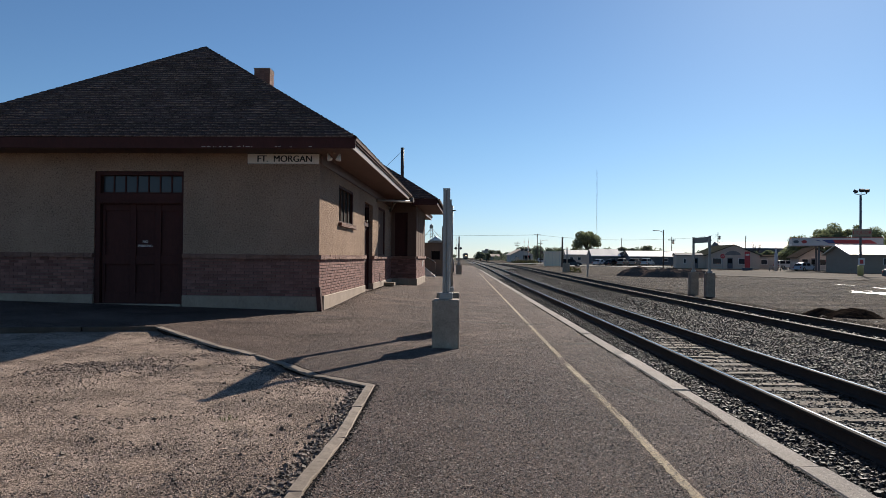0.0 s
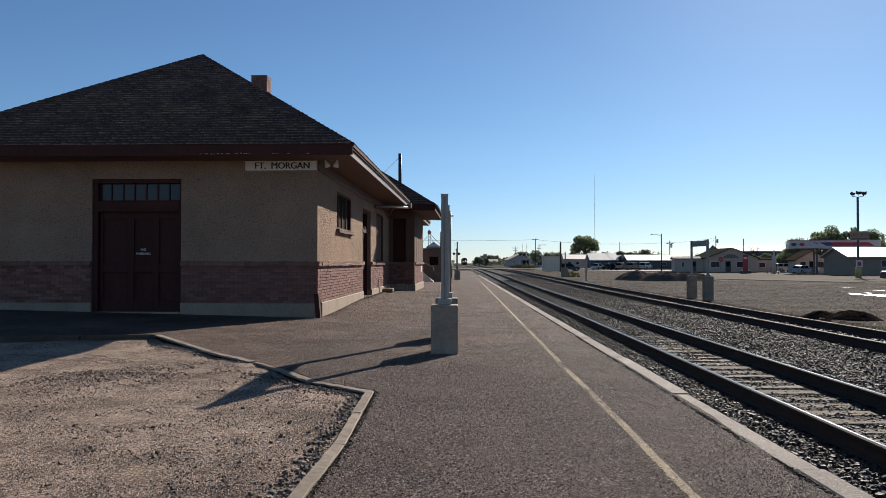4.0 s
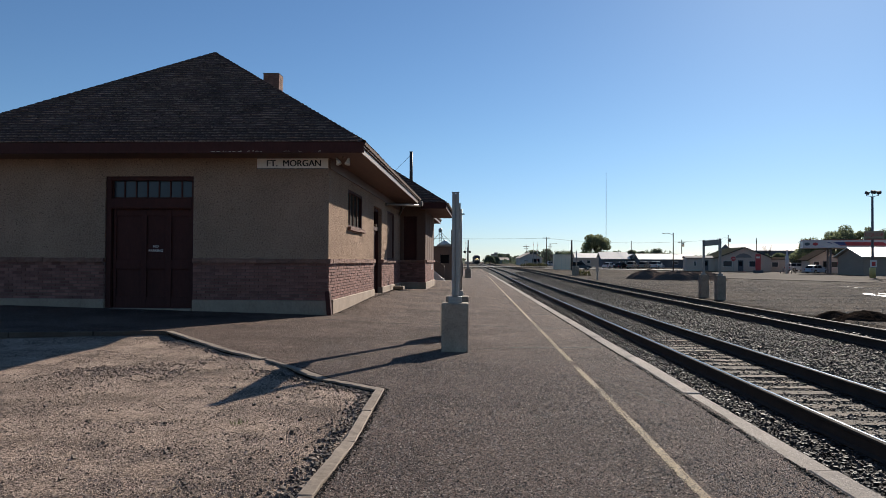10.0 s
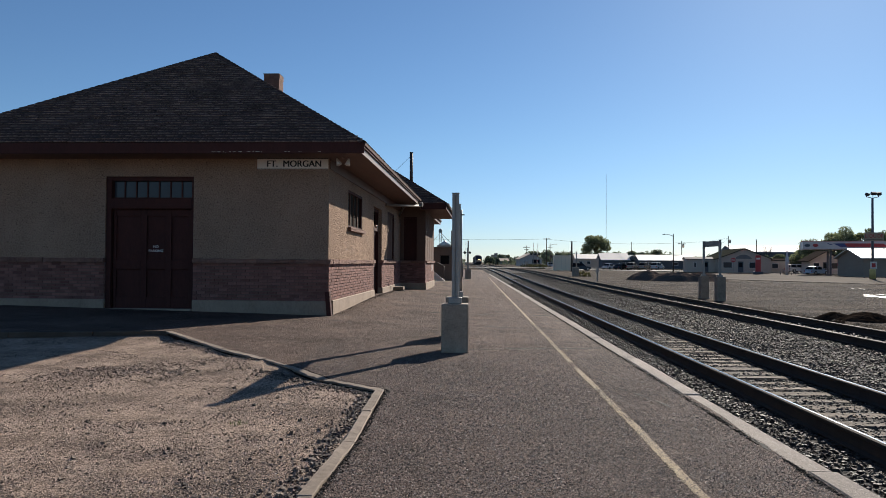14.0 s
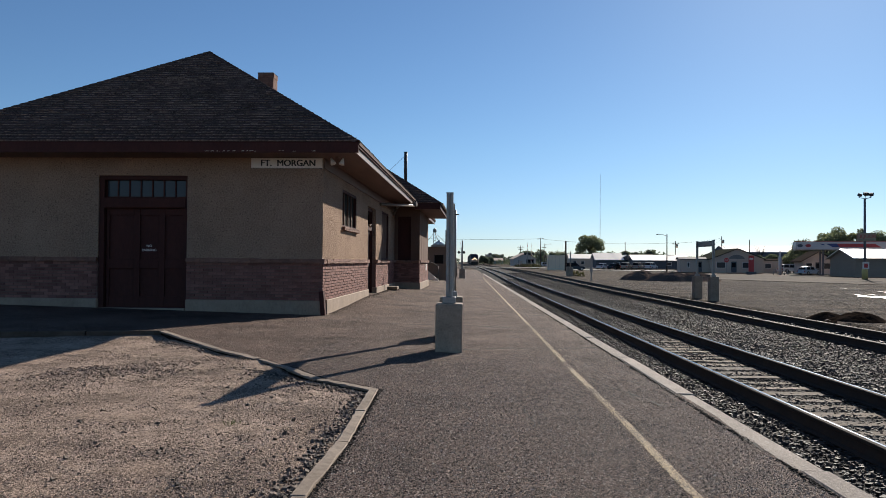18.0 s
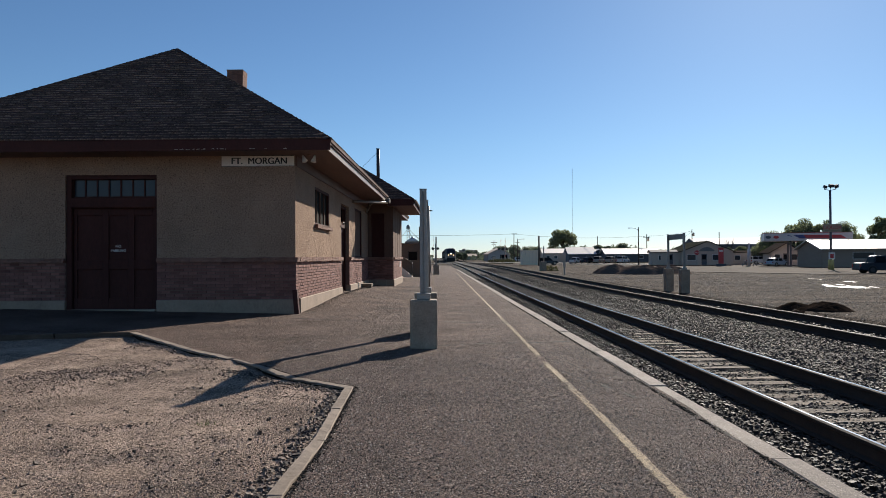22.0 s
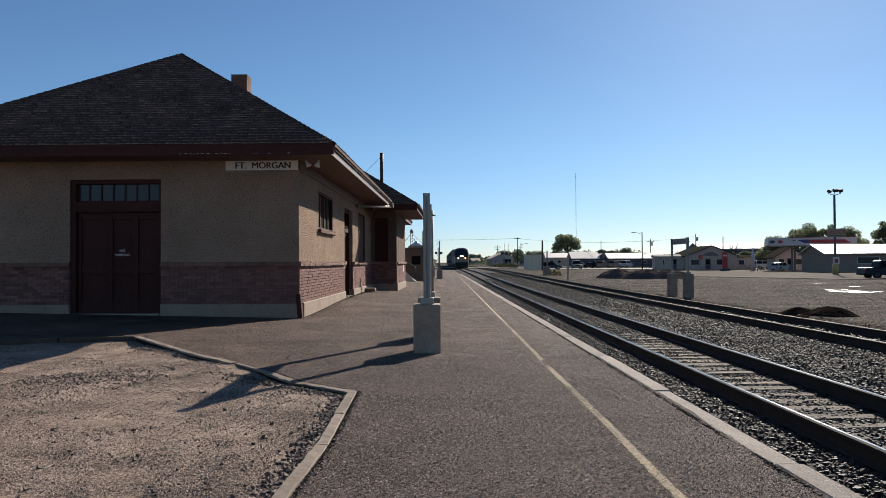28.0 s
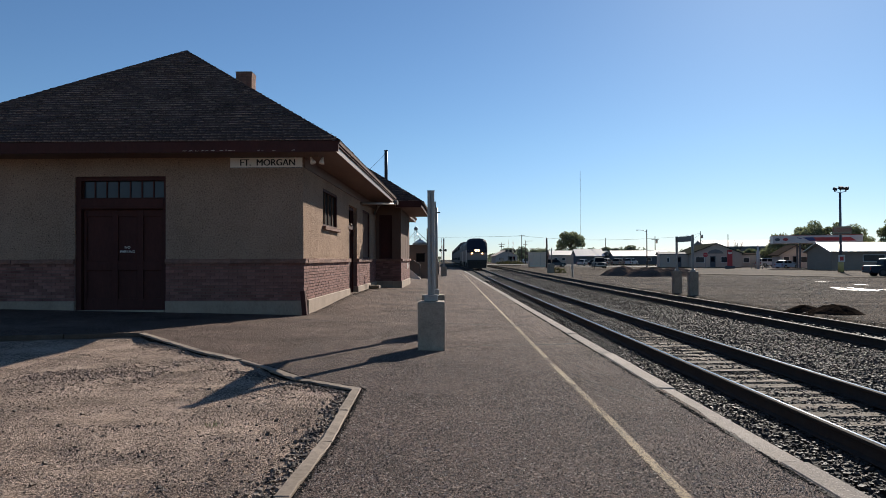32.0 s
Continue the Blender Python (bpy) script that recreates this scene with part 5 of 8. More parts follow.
# ---- surroundings: materials ----
MAT.update(
    siding=surf("grey_siding", (0.45, 0.37, 0.312), (0.57, 0.475, 0.405), big=0.4, fine=9, rough=0.85, bump=0.1, stretch=(1, 1, 0.3), spec=0.2, tone=1.0),
    shop_wall=surf("taupe_shop_siding", (0.27, 0.212, 0.172), (0.37, 0.292, 0.238), big=0.4, fine=9, rough=0.85, bump=0.1, stretch=(1, 1, 6), spec=0.2, tone=1.0),
    barn_blue=surf("blue_green_barn_wall", (0.10, 0.15, 0.155), (0.17, 0.23, 0.235), big=0.4, fine=9, rough=0.8, bump=0.1, tone=1.0),
    siding_dark=surf("dark_blue_grey_siding", (0.06, 0.065, 0.08), (0.12, 0.125, 0.14), big=0.4, fine=9, rough=0.8, bump=0.1, tone=1.0),
    metal_roof=surf("bright_metal_roof", (0.48, 0.465, 0.445), (0.64, 0.62, 0.595), big=0.5, fine=6, rough=0.5, bump=0.1, metal=0.85, stretch=(3, 0.3, 1), tone=1.0),
    roof_green=surf("dark_green_shingle_roof", (0.030, 0.033, 0.028), (0.075, 0.080, 0.068), big=0.5, fine=8, rough=0.98, bump=0.3, spec=0.0, tone=1.0),
    shop_roof=surf("white_shop_roof", (0.68, 0.67, 0.66), (0.84, 0.83, 0.82), big=0.5, fine=6, rough=0.7, bump=0.1, metal=0.4, stretch=(3, 0.3, 1), tone=1.0),
    pale_roof=surf("weathered_pale_roof", (0.26, 0.26, 0.26), (0.40, 0.40, 0.40), big=0.4, fine=4, rough=0.9, bump=0.1, stretch=(3, 0.3, 1), spec=0.1),
    roof_brown=surf("brown_shingle_roof", (0.04, 0.034, 0.030), (0.095, 0.082, 0.072), big=0.5, fine=8, rough=0.98, bump=0.3, spec=0.0, tone=1.0),
    cream=surf("cream_panel", (0.80, 0.65, 0.49), (0.90, 0.75, 0.58), big=0.5, fine=8, rough=0.8, bump=0.1, stretch=(2, 2, 0.3), tone=1.0),
    canopy=surf("white_canopy_panel", (0.55, 0.48, 0.47), (0.66, 0.58, 0.57), big=0.6, fine=8, rough=0.5, bump=0.03, tone=1.0),
    red=surf("red_panel", (0.42, 0.03, 0.03), (0.55, 0.05, 0.05), big=1, fine=10, rough=0.5, bump=0.03, tone=1.0),
    blue=surf("navy_panel", (0.03, 0.04, 0.14), (0.05, 0.06, 0.2), big=1, fine=10, rough=0.5, bump=0.03, tone=1.0),
    earth=surf("dark_spoil_earth", (0.09, 0.070, 0.060), (0.29, 0.228, 0.198), big=0.7, fine=9, rough=0.95, bump=0.6, depth=0.04, world_space=True, spec=0.0),
    asphalt_heap=surf("broken_asphalt", (0.016, 0.0125, 0.0105), (0.075, 0.058, 0.048), big=1.5, fine=9, rough=0.98, bump=1.0, depth=0.05, world_space=True, spec=0.0, gain=2),
    road=surf("pale_road", (0.33, 0.315, 0.29), (0.48, 0.455, 0.42), big=0.15, fine=3, rough=0.85, bump=0.2, world_space=True),
    lot=surf("brown_gravel_lot", (0.040, 0.029, 0.0225), (0.15, 0.112, 0.087), big=0.5, fine=9, stretch=(0.3, 1, 1), rough=0.92, bump=0.6, depth=0.04, gain=3.4, world_space=True, spec=0.04, streak=3.6, octaves=3),
    leaf=leafy("leaf_green", (0.058, 0.075, 0.043), (0.26, 0.275, 0.165), (0.24, 0.27, 0.135)),
    leaf_far=leafy("far_leaf_green", (0.075, 0.090, 0.066), (0.18, 0.205, 0.15), (0.165, 0.195, 0.125)),
    weed=leafy("dry_weed_green", (0.06, 0.062, 0.03), (0.15, 0.14, 0.075), (0.10, 0.095, 0.04)),
    grass=leafy("grass_green", (0.07, 0.10, 0.03), (0.16, 0.20, 0.07), (0.14, 0.18, 0.05)),
    chip=surf("pale_stone_chip", (0.45, 0.41, 0.37), (0.75, 0.70, 0.65), big=3, fine=60, rough=0.8, bump=0.1, island=0.6, spread=0.2, tone=1.0),
    bark=surf("bark", (0.05, 0.038, 0.03), (0.12, 0.095, 0.075), big=2, fine=12, rough=0.95, bump=0.5),
    yellow=surf("yellow_paint", (0.45, 0.36, 0.12), (0.62, 0.52, 0.22), big=2, fine=10, rough=0.7, bump=0.1, tone=1.0),
    sign_tan=surf("faded_tan_sign", (0.33, 0.265, 0.175), (0.44, 0.36, 0.25), big=1, fine=8, rough=0.7, bump=0.05, tone=1.0),
    tan=surf("tan_brown_cladding", (0.11, 0.088, 0.073), (0.18, 0.148, 0.123), big=0.8, fine=9, rough=0.85, bump=0.2, tone=1.0),
    kiosk_wall=surf("pale_kiosk_wall", (0.46, 0.41, 0.375), (0.62, 0.555, 0.51), big=0.6, fine=8, rough=0.85, bump=0.1, tone=1.0),
    shed_roof=surf("white_shed_roof", (0.36, 0.355, 0.365), (0.46, 0.455, 0.465), big=0.4, fine=5, rough=0.7, bump=0.05, stretch=(3, 0.3, 1), spec=0.3, tone=1.0),
    mast_paint=surf("blue_grey_mast_paint", (0.085, 0.09, 0.105), (0.15, 0.155, 0.175), big=1, fine=10, rough=0.6, bump=0.05, tone=1.0),
    car_blue=surf("pale_blue_car_paint", (0.26, 0.37, 0.50), (0.32, 0.43, 0.56), big=1, fine=6, rough=0.28, bump=0.0, tone=1.0),
    car_dark=surf("dark_blue_car_paint", (0.012, 0.018, 0.03), (0.022, 0.03, 0.045), big=1, fine=6, rough=0.5, bump=0.0, spec=0.2, tone=1.0),
    car_white=surf("white_car_paint", (0.42, 0.43, 0.45), (0.50, 0.51, 0.53), big=1, fine=6, rough=0.35, bump=0.0, tone=1.0),
    car_tan=surf("tan_car_paint", (0.20, 0.18, 0.155), (0.25, 0.23, 0.20), big=1, fine=6, rough=0.35, bump=0.0, tone=1.0),
    car_black=surf("black_car_paint", (0.012, 0.013, 0.015), (0.02, 0.022, 0.025), big=1, fine=6, rough=0.25, bump=0.0, tone=1.0),
    tyre=surf("tyre_rubber", (0.012, 0.012, 0.012), (0.03, 0.03, 0.03), big=3, fine=20, rough=0.85, bump=0.1),
    chrome=surf("bright_rim", (0.5, 0.5, 0.5), (0.65, 0.65, 0.65), big=3, fine=20, rough=0.3, bump=0.0, metal=1.0),
    lens=surf("lamp_lens", (0.7, 0.7, 0.68), (0.8, 0.8, 0.78), big=3, fine=20, rough=0.2, bump=0.0, tone=1.0),
    lens_red=surf("red_lamp_lens", (0.35, 0.02, 0.02), (0.45, 0.03, 0.03), big=3, fine=20, rough=0.2, bump=0.0, tone=1.0),
    water=glass("puddle_water", (0.10, 0.09, 0.08), 0.36),
    silo=surf("corrugated_silo", (0.45, 0.46, 0.47), (0.62, 0.63, 0.64), big=0.5, fine=5, rough=0.4, bump=0.1, metal=0.7, stretch=(1, 1, 6), tone=1.0),
)


# ---- roads and ground cover ----
def sheet(name, pts, z, material, label, category):
    bm = bmesh.new()
    slab(bm, [(x, y, z - 0.05) for x, y in pts], (0, 0, 0.05))
    return solid(name, bm, material, label, category, kind="structure")


sheet("crossing_road", [(-160, 176), (2.3, 182), (12.6, 183), (260, 206), (260, 218), (12.6, 194), (2.3, 193), (-160, 187)], 0.022, MAT["road"], "pale asphalt road over the level crossing", "road")
sheet("street", [(12.5, 183), (30, 170), (49, 152), (70, 128), (98, 106), (200, 60), (200, 76), (104, 118), (76, 142), (54, 168), (34, 186), (24, 193)], -0.30, MAT["road"], "pale sunlit street beyond the gravel yard", "road")
sheet("forecourt", [(25, 104), (29, 84), (38, 68), (60, 54), (150, 34), (200, 60), (98, 106), (70, 128), (52, 146)], -0.385, MAT["lot"], "brown gravel forecourt of the petrol station", "forecourt")
for k, (x, y, a, b) in enumerate(((23.0, 40.8, 0.62, 1.1), (23.8, 42.2, 0.5, 0.8), (22.6, 42.4, 0.4, 0.5), (24.3, 41.0, 0.3, 0.4), (23.4, 44.2, 0.3, 0.5), (24.4, 44.6, 0.25, 0.4), (27.7, 49.3, 0.25, 0.6), (28.45, 55.5, 0.07, 1.4))):
    bm = bmesh.new()
    r = random.Random(k)
    ring = []
    a = a * 0.7
    for i in range(48):
        g = i * math.tau / 48
        s = 1 + 0.75 * noise.noise((math.cos(g) * 2.6 + k * 9, math.sin(g) * 2.6, 1)) + r.uniform(-0.2, 0.2)
        ring.append((x + a * math.cos(g) * s, y + b * math.sin(g) * s, -0.398))
    slab(bm, ring, (0, 0, 0.012))
    solid("puddle", bm, MAT["water"], "shallow bright puddle on the gravel yard", "puddle", "puddles")


def heap(name, cx, cy, rx, ry, h, seed, label):
    bm = bmesh.new()
    n, m = 30, 44
    rows = []
    for j in range(n + 1):
        row = []
        for i in range(m):
            g = i * math.tau / m
            q = j / n
            edge = 1 + 0.28 * noise.noise((math.cos(g) * 1.5 + seed, math.sin(g) * 1.5, 0))
            x, y = cx + rx * q * edge * math.cos(g), cy + ry * q * edge * math.sin(g)
            f = max(0, 1 - q * q) ** 1.1
            craggy = 1.0 if rx > 1.5 else 1.5
            bumps = 0.80 + (0.22 if rx > 1.5 else 0.5) * noise.noise((x * 0.45 + seed, y * 0.45, 0)) + craggy * 0.10 * noise.noise((x * 2.1, y * 2.1, seed)) + craggy * 0.06 * noise.noise((x * 6, y * 6, seed))
            row.append(bm.verts.new((x, y, -0.47 + h * f * bumps)))
        rows.append(row)
    for a, b in zip(rows, rows[1:]):
        for i in range(m):
            bm.faces.new((a[i], a[(i + 1) % m], b[(i + 1) % m], b[i]))
    bmesh.ops.remove_doubles(bm, verts=bm.verts, dist=0.001)
    return solid(name, bm, MAT["earth" if rx > 1.5 else "asphalt_heap"], label, "earth mound", "spoil mounds")


heap("earth_mound", 18.8, 79.0, 2.4, 3.0, 1.3, 1, "long heap of dark spoil earth on the gravel yard")
heap("earth_mound", 21.2, 76.5, 3.0, 3.0, 1.3, 4, "long heap of dark spoil earth on the gravel yard")
heap("earth_mound", 23.9, 77.0, 2.8, 2.8, 1.15, 6, "long heap of dark spoil earth on the gravel yard")
heap("earth_mound", 12.35, 25.4, 0.6, 0.9, 0.34, 9, "small heap of dark broken asphalt beside the track")
heap("earth_mound", 12.80, 24.3, 0.85, 1.2, 0.40, 16, "small heap of dark broken asphalt beside the track")
vs, fs = grit(70000, spot(11.9, 36, 14, 80, 1.4), (0.014, 0.05), 77, lambda x, y: rough_ground(x, y) - 0.004)
tagged(new("yard_gravel", raw("yard_gravel", vs, fs, MAT["yard_stone"])), "loose gravel scattered over the yard", "gravel", "", "stuff")


# ---- houses and shops ----
def wall_holes(bm, w, d, h, holes):
    """Four walls 0.25 m thick round w x d; the front one, at y = 0, has openings."""
    cuts = sorted({0, w, *[c for q in holes for c in q[:2]]})
    for a, b in zip(cuts, cuts[1:]):
        lv = sorted({0, h, *[c for q in holes if q[0] < (a + b) / 2 < q[1] for c in q[2:]]})
        for c, e in zip(lv, lv[1:]):
            if not any(q[0] < (a + b) / 2 < q[1] and q[2] < (c + e) / 2 < q[3] for q in holes):
                bx(bm, a, b, 0, 0.25, c, e)
    bx(bm, 0, 0.25, 0.25, d, 0, h)
    bx(bm, w - 0.25, w, 0.25, d, 0, h)
    bx(bm, 0.25, w - 0.25, d - 0.25, d, 0, h)
    bmesh.ops.remove_doubles(bm, verts=bm.verts, dist=0.001)
    return bm


def house(name, at, w, d, h, rise, label, wall, roof_mat, ridge="x", over=0.4, windows=(), doors=(), category="building", ribs=0):
    """Walls with openings, a ridged roof (ridge along x or y), windows of frame and pane, doors."""
    ob = thing(name, at, label, category)
    part("wall", wall_holes(bmesh.new(), w, d, h, [*windows, *doors]), wall, ob)
    t = 0.14
    if ridge == "x":
        k = h - rise * over / (d / 2)
        for s in (0, 1):
            y0, y1 = (-over, d / 2) if s == 0 else (d + over, d / 2)
            bm = slab(bmesh.new(), [(-over, y0, k), (w + over, y0, k), (w + over, y1, h + rise), (-over, y1, h + rise)], (0, 0, t))
            slope = part("roof_slope", bm, roof_mat, ob)
            if ribs and s == 0:
                for i in range(ribs + 1):
                    x = -over + (w + 2 * over) * i / ribs
                    bm = slab(bmesh.new(), [(x - 0.02, y0, k + t), (x + 0.02, y0, k + t), (x + 0.02, y1, h + rise + t), (x - 0.02, y1, h + rise + t)], (0, 0, 0.04))
                    part("roof_rib", bm, roof_mat, slope)
        for x in (0, w - 0.2):
            part("gable", slab(bmesh.new(), [(x, 0, h), (x, d, h), (x, d / 2, h + rise)], (0.2, 0, 0)), wall, ob)
    else:
        k = h - rise * over / (w / 2)
        for s in (0, 1):
            x0, x1 = (-over, w / 2) if s == 0 else (w + over, w / 2)
            bm = slab(bmesh.new(), [(x0, -over, k), (x0, d + over, k), (x1, d + over, h + rise), (x1, -over, h + rise)], (0, 0, t))
            part("roof_slope", bm, roof_mat, ob)
        for y in (0, d - 0.2):
            part("gable", slab(bmesh.new(), [(0, y, h), (w, y, h), (w / 2, y, h + rise)], (0, 0.2, 0)), wall, ob)
    for a, b, c, e in windows:
        f = bmesh.new()
        bx(f, a, a + 0.07, -0.03, 0.12, c, e)
        bx(f, b - 0.07, b, -0.03, 0.12, c, e)
        bx(f, a + 0.07, b - 0.07, -0.03, 0.12, c, c + 0.07)
        bx(f, a + 0.07, b - 0.07, -0.03, 0.12, e - 0.07, e)
        fr = part("window", f, MAT["white"], ob, "white framed window")
        part("pane", box(a + 0.07, b - 0.07, 0.05, 0.06, c + 0.07, e - 0.07), MAT["pane_sky"], fr)
    for a, b, c, e in doors:
        leaf = part("door", box(a, b, 0.06, 0.11, c, e), MAT["siding_dark"] if e < 3 else MAT["siding"], ob)
        part("pane", box(a + 0.15, b - 0.15, 0.045, 0.055, e * 0.5, e - 0.2), MAT["pane"], leaf)
    part("floor", box(0.26, w - 0.26, 0.26, d - 0.26, -0.1, 0.02), MAT["concrete"], ob)
    return ob


# petrol station shop, long side to the yard
house("petrol_shop", pose(56.2, 107.5, -0.40, 0, 0, -5), 36, 9, 2.75, 1.25, "long grey-brown petrol station shop under a bright metal roof", MAT["shop_wall"], MAT["metal_roof"], ridge="x", over=0.5, ribs=36, windows=[(4.3, 7.4, 1.2, 2.25), (19, 21, 1.0, 2.2)], doors=[(24, 25, 0.05, 2.1)], category="shop")
house("petrol_kiosk", pose(60.3, 133, -0.34, 0, 0, -6), 5.2, 4.5, 2.45, 1.5, "small brown-roofed petrol kiosk behind the canopy", MAT["kiosk_wall"], MAT["roof_brown"], ridge="y", over=0.6, windows=[(0.5, 1.6, 0.9, 2.0), (3.5, 4.7, 0.9, 2.0)], doors=[(2.1, 3.0, 0.05, 2.1)], category="kiosk")
CAN = pose(54.6, 123, -0.40, 0, 0, -20)
canopy = thing("petrol_canopy", CAN, "white petrol station canopy with red and navy stripe", "canopy")
part("canopy_fascia", box(0, 13.15, 0, 7, 4.2, 5.48), MAT["canopy"], canopy, bevel=0.03)
part("canopy_trim", box(-0.03, 13.18, -0.03, 7.03, 5.48, 5.54), MAT["red"], canopy)
part("red_stripe", slab(bmesh.new(), [(5.3, -0.02, 4.58), (12.3, -0.02, 4.55), (11.4, -0.02, 5.12), (6.0, -0.02, 5.16)], (0, 0.03, 0)), MAT["red"], canopy, "red stripe")
part("navy_stripe", slab(bmesh.new(), [(4.4, -0.022, 5.14), (5.4, -0.022, 4.62), (6.4, -0.022, 4.60), (6.0, -0.022, 5.18)], (0, 0.03, 0)), MAT["blue"], canopy, "navy stripe")
part("thin_stripe", slab(bmesh.new(), [(3.5, -0.02, 5.1), (4.2, -0.02, 4.9), (4.3, -0.02, 4.98), (3.7, -0.02, 5.18)], (0, 0.03, 0)), MAT["blue"], canopy, "navy stripe")
for dx in (0.2, 1.4):
    part("round_mark", slab(bmesh.new(), [(dx + 0.45 + 0.42 * math.cos(k * math.tau / 12), -0.02, 4.85 + 0.26 * math.sin(k * math.tau / 12)) for k in range(12)], (0, 0.03, 0)), MAT["red"] if dx > 1 else MAT["siding_dark"], canopy)
for x, y in ((4.0, 1.2), (10.4, 1.2), (4.0, 5.6), (10.4, 5.6)):
    part("canopy_column", box(x, x + 0.30, y, y + 0.28, 0, 4.2), MAT["mast_paint"], canopy, bevel=0.02)
for x in (5.2, 7.4):
    pump = thing("fuel_pump", CAN @ pose(x, 1.2, 0), "grey and white fuel pump under the canopy", "fuel pump", "fuel pumps")
    part("cabinet", box(0, 0.8, 0, 0.5, 0.15, 1.55), MAT["canopy"], pump, bevel=0.03)
    part("display", box(0.12, 0.68, -0.012, 0.0, 1.05, 1.4), MAT["black"], pump)
    part("plinth", box(-0.4, 1.2, -0.25, 0.75, 0, 0.15), MAT["concrete"], pump)
    part("topper", box(-0.05, 0.85, 0.1, 0.4, 1.55, 1.95), MAT["red"], pump)
# gabled shop across the yard
g = house("gabled_shop", pose(46.9, 141.1, -0.30, 0, 0, -5), 9.5, 14, 2.6, 1.85, "grey gabled roadside shop with dark arched sign", MAT["siding"], MAT["roof_green"], ridge="y", over=0.35, windows=[(0.9, 2.6, 0.85, 2.0), (5.6, 7.4, 0.85, 2.0)], doors=[(3.6, 4.6, 0.05, 2.1)], category="shop")
part("arched_sign", slab(bmesh.new(), [(3.1, -0.06, 2.6), (6.1, -0.06, 2.6), (5.8, -0.06, 3.0), (5.2, -0.06, 3.3), (4.6, -0.06, 3.4), (4.0, -0.06, 3.3), (3.4, -0.06, 3.0)], (0, 0.05, 0)), MAT["pale_roof"], g, "dark arched sign board")
house("shop_wing", pose(42.0, 144.4, -0.28, 0, 0, -13), 7.6, 11, 2.45, 0.4, "low grey wing of the shop under a flat pale roof", MAT["siding"], MAT["pale_roof"], ridge="x", over=0.3, windows=[(1.3, 1.8, 0.9, 1.9)], doors=[(3.2, 4.0, 0.05, 2.05)])
house("shop_annex", pose(58.0, 146, -0.28, 0, 0, -12), 4.0, 7, 2.3, 0.3, "low grey annex beside the shop", MAT["siding"], MAT["roof_brown"], ridge="x", over=0.2, windows=[(0.8, 2.0, 0.8, 1.8)])
# long open shed with pale roof behind
shed = thing("long_open_shed", pose(70.5, 200, -0.2, 0, 0, -6), "long open shed with pale metal roof on posts", "shed")
part("roof_slope", slab(bmesh.new(), [(0, 0, 4.6), (33, 0, 4.6), (33, 9, 6.4), (0, 9, 6.4)], (0, 0, 0.2)), MAT["shed_roof"], shed)
part("roof_slope", slab(bmesh.new(), [(0, 18, 4.6), (33, 18, 4.6), (33, 9, 6.4), (0, 9, 6.4)], (0, 0, 0.2)), MAT["pale_roof"], shed)
part("gable", slab(bmesh.new(), [(0, 0, 4.6), (0, 18, 4.6), (0, 9, 6.4)], (0.2, 0, 0)), MAT["siding_dark"], shed)
for i in range(9):
    for y in (0.3, 17.4):
        part("post", box(0.2 + i * 3.75, 0.5 + i * 3.75, y, y + 0.3, 0, 4.6), MAT["siding"], shed)
part("beam", box(0, 33, 0.1, 0.4, 3.4, 4.6), MAT["siding_dark"], shed)
for i in range(34):
    part("roof_rib", slab(bmesh.new(), [(i * 0.98, 0, 4.8), (i * 0.98 + 0.12, 0, 4.8), (i * 0.98 + 0.12, 9, 6.6), (i * 0.98, 9, 6.6)], (0, 0, 0.05)), MAT["shed_roof"], shed)
# low shops in a row with bright roofs
house("low_shop", pose(43.6, 190, -0.1, 0, 0, -4), 13.6, 10, 2.2, 1.3, "long dark-walled low shop with bright metal roof", MAT["siding_dark"], MAT["shop_roof"], ridge="x", over=0.5, ribs=14, windows=[(2, 3.4, 0.9, 1.7), (8, 9.4, 0.9, 1.7)], category="shop")
house("low_shop", pose(35.6, 199, -0.1, 0, 0, -2), 7.0, 9, 2.3, 1.7, "dark gabled low shop with bright metal roof", MAT["siding_dark"], MAT["shop_roof"], ridge="x", over=0.4, windows=[(4.6, 6.2, 0.8, 1.7)], category="shop")
house("low_shop", pose(41.6, 200, -0.1, 0, 0, -2), 4.4, 9, 2.0, 1.5, "small gabled shop with white roof edges", MAT["siding_dark"], MAT["shop_roof"], ridge="y", over=0.5, doors=[(1.6, 2.6, 0.05, 1.9)], category="shop")
house("pale_house", pose(30.4, 212, -0.1, 0, 0, -3), 9.2, 8, 2.6, 1.2, "pale roadside house with low roof", MAT["siding"], MAT["shop_roof"], ridge="x", over=0.3, windows=[(1, 2, 1.0, 1.9), (3.2, 4.2, 1.0, 1.9)], category="house")
house("far_house", pose(18.6, 268, 0.0, 0, 0, 8), 8.0, 8, 2.6, 1.9, "grey gabled house beside the far crossing", MAT["kiosk_wall"], MAT["siding"], ridge="y", over=0.4, doors=[(4.4, 7.2, 0.05, 2.4)], windows=[(1.2, 2.4, 1.0, 2.0)], category="house")
house("far_house", pose(31, 280, 0.0, 0, 0, -6), 8, 8, 2.4, 1.6, "small pale house among far trees", MAT["cream"], MAT["roof_brown"], ridge="x", over=0.4, windows=[(1.2, 2.4, 1.0, 2.0), (5, 6.4, 1.0, 2.0)], category="house")
house("far_barn", pose(13.4, 400, 0.2, 0, 0, 3), 8.2, 10, 1.9, 1.2, "far blue-green barn beside the line", MAT["barn_blue"], MAT["siding"], ridge="x", over=0.3, windows=[(2, 3.4, 0.7, 1.5)], category="barn")
far_mill = thing("far_mill", pose(14.6, 480, 0.2), "far grey flat-roofed mill above the trees", "mill")
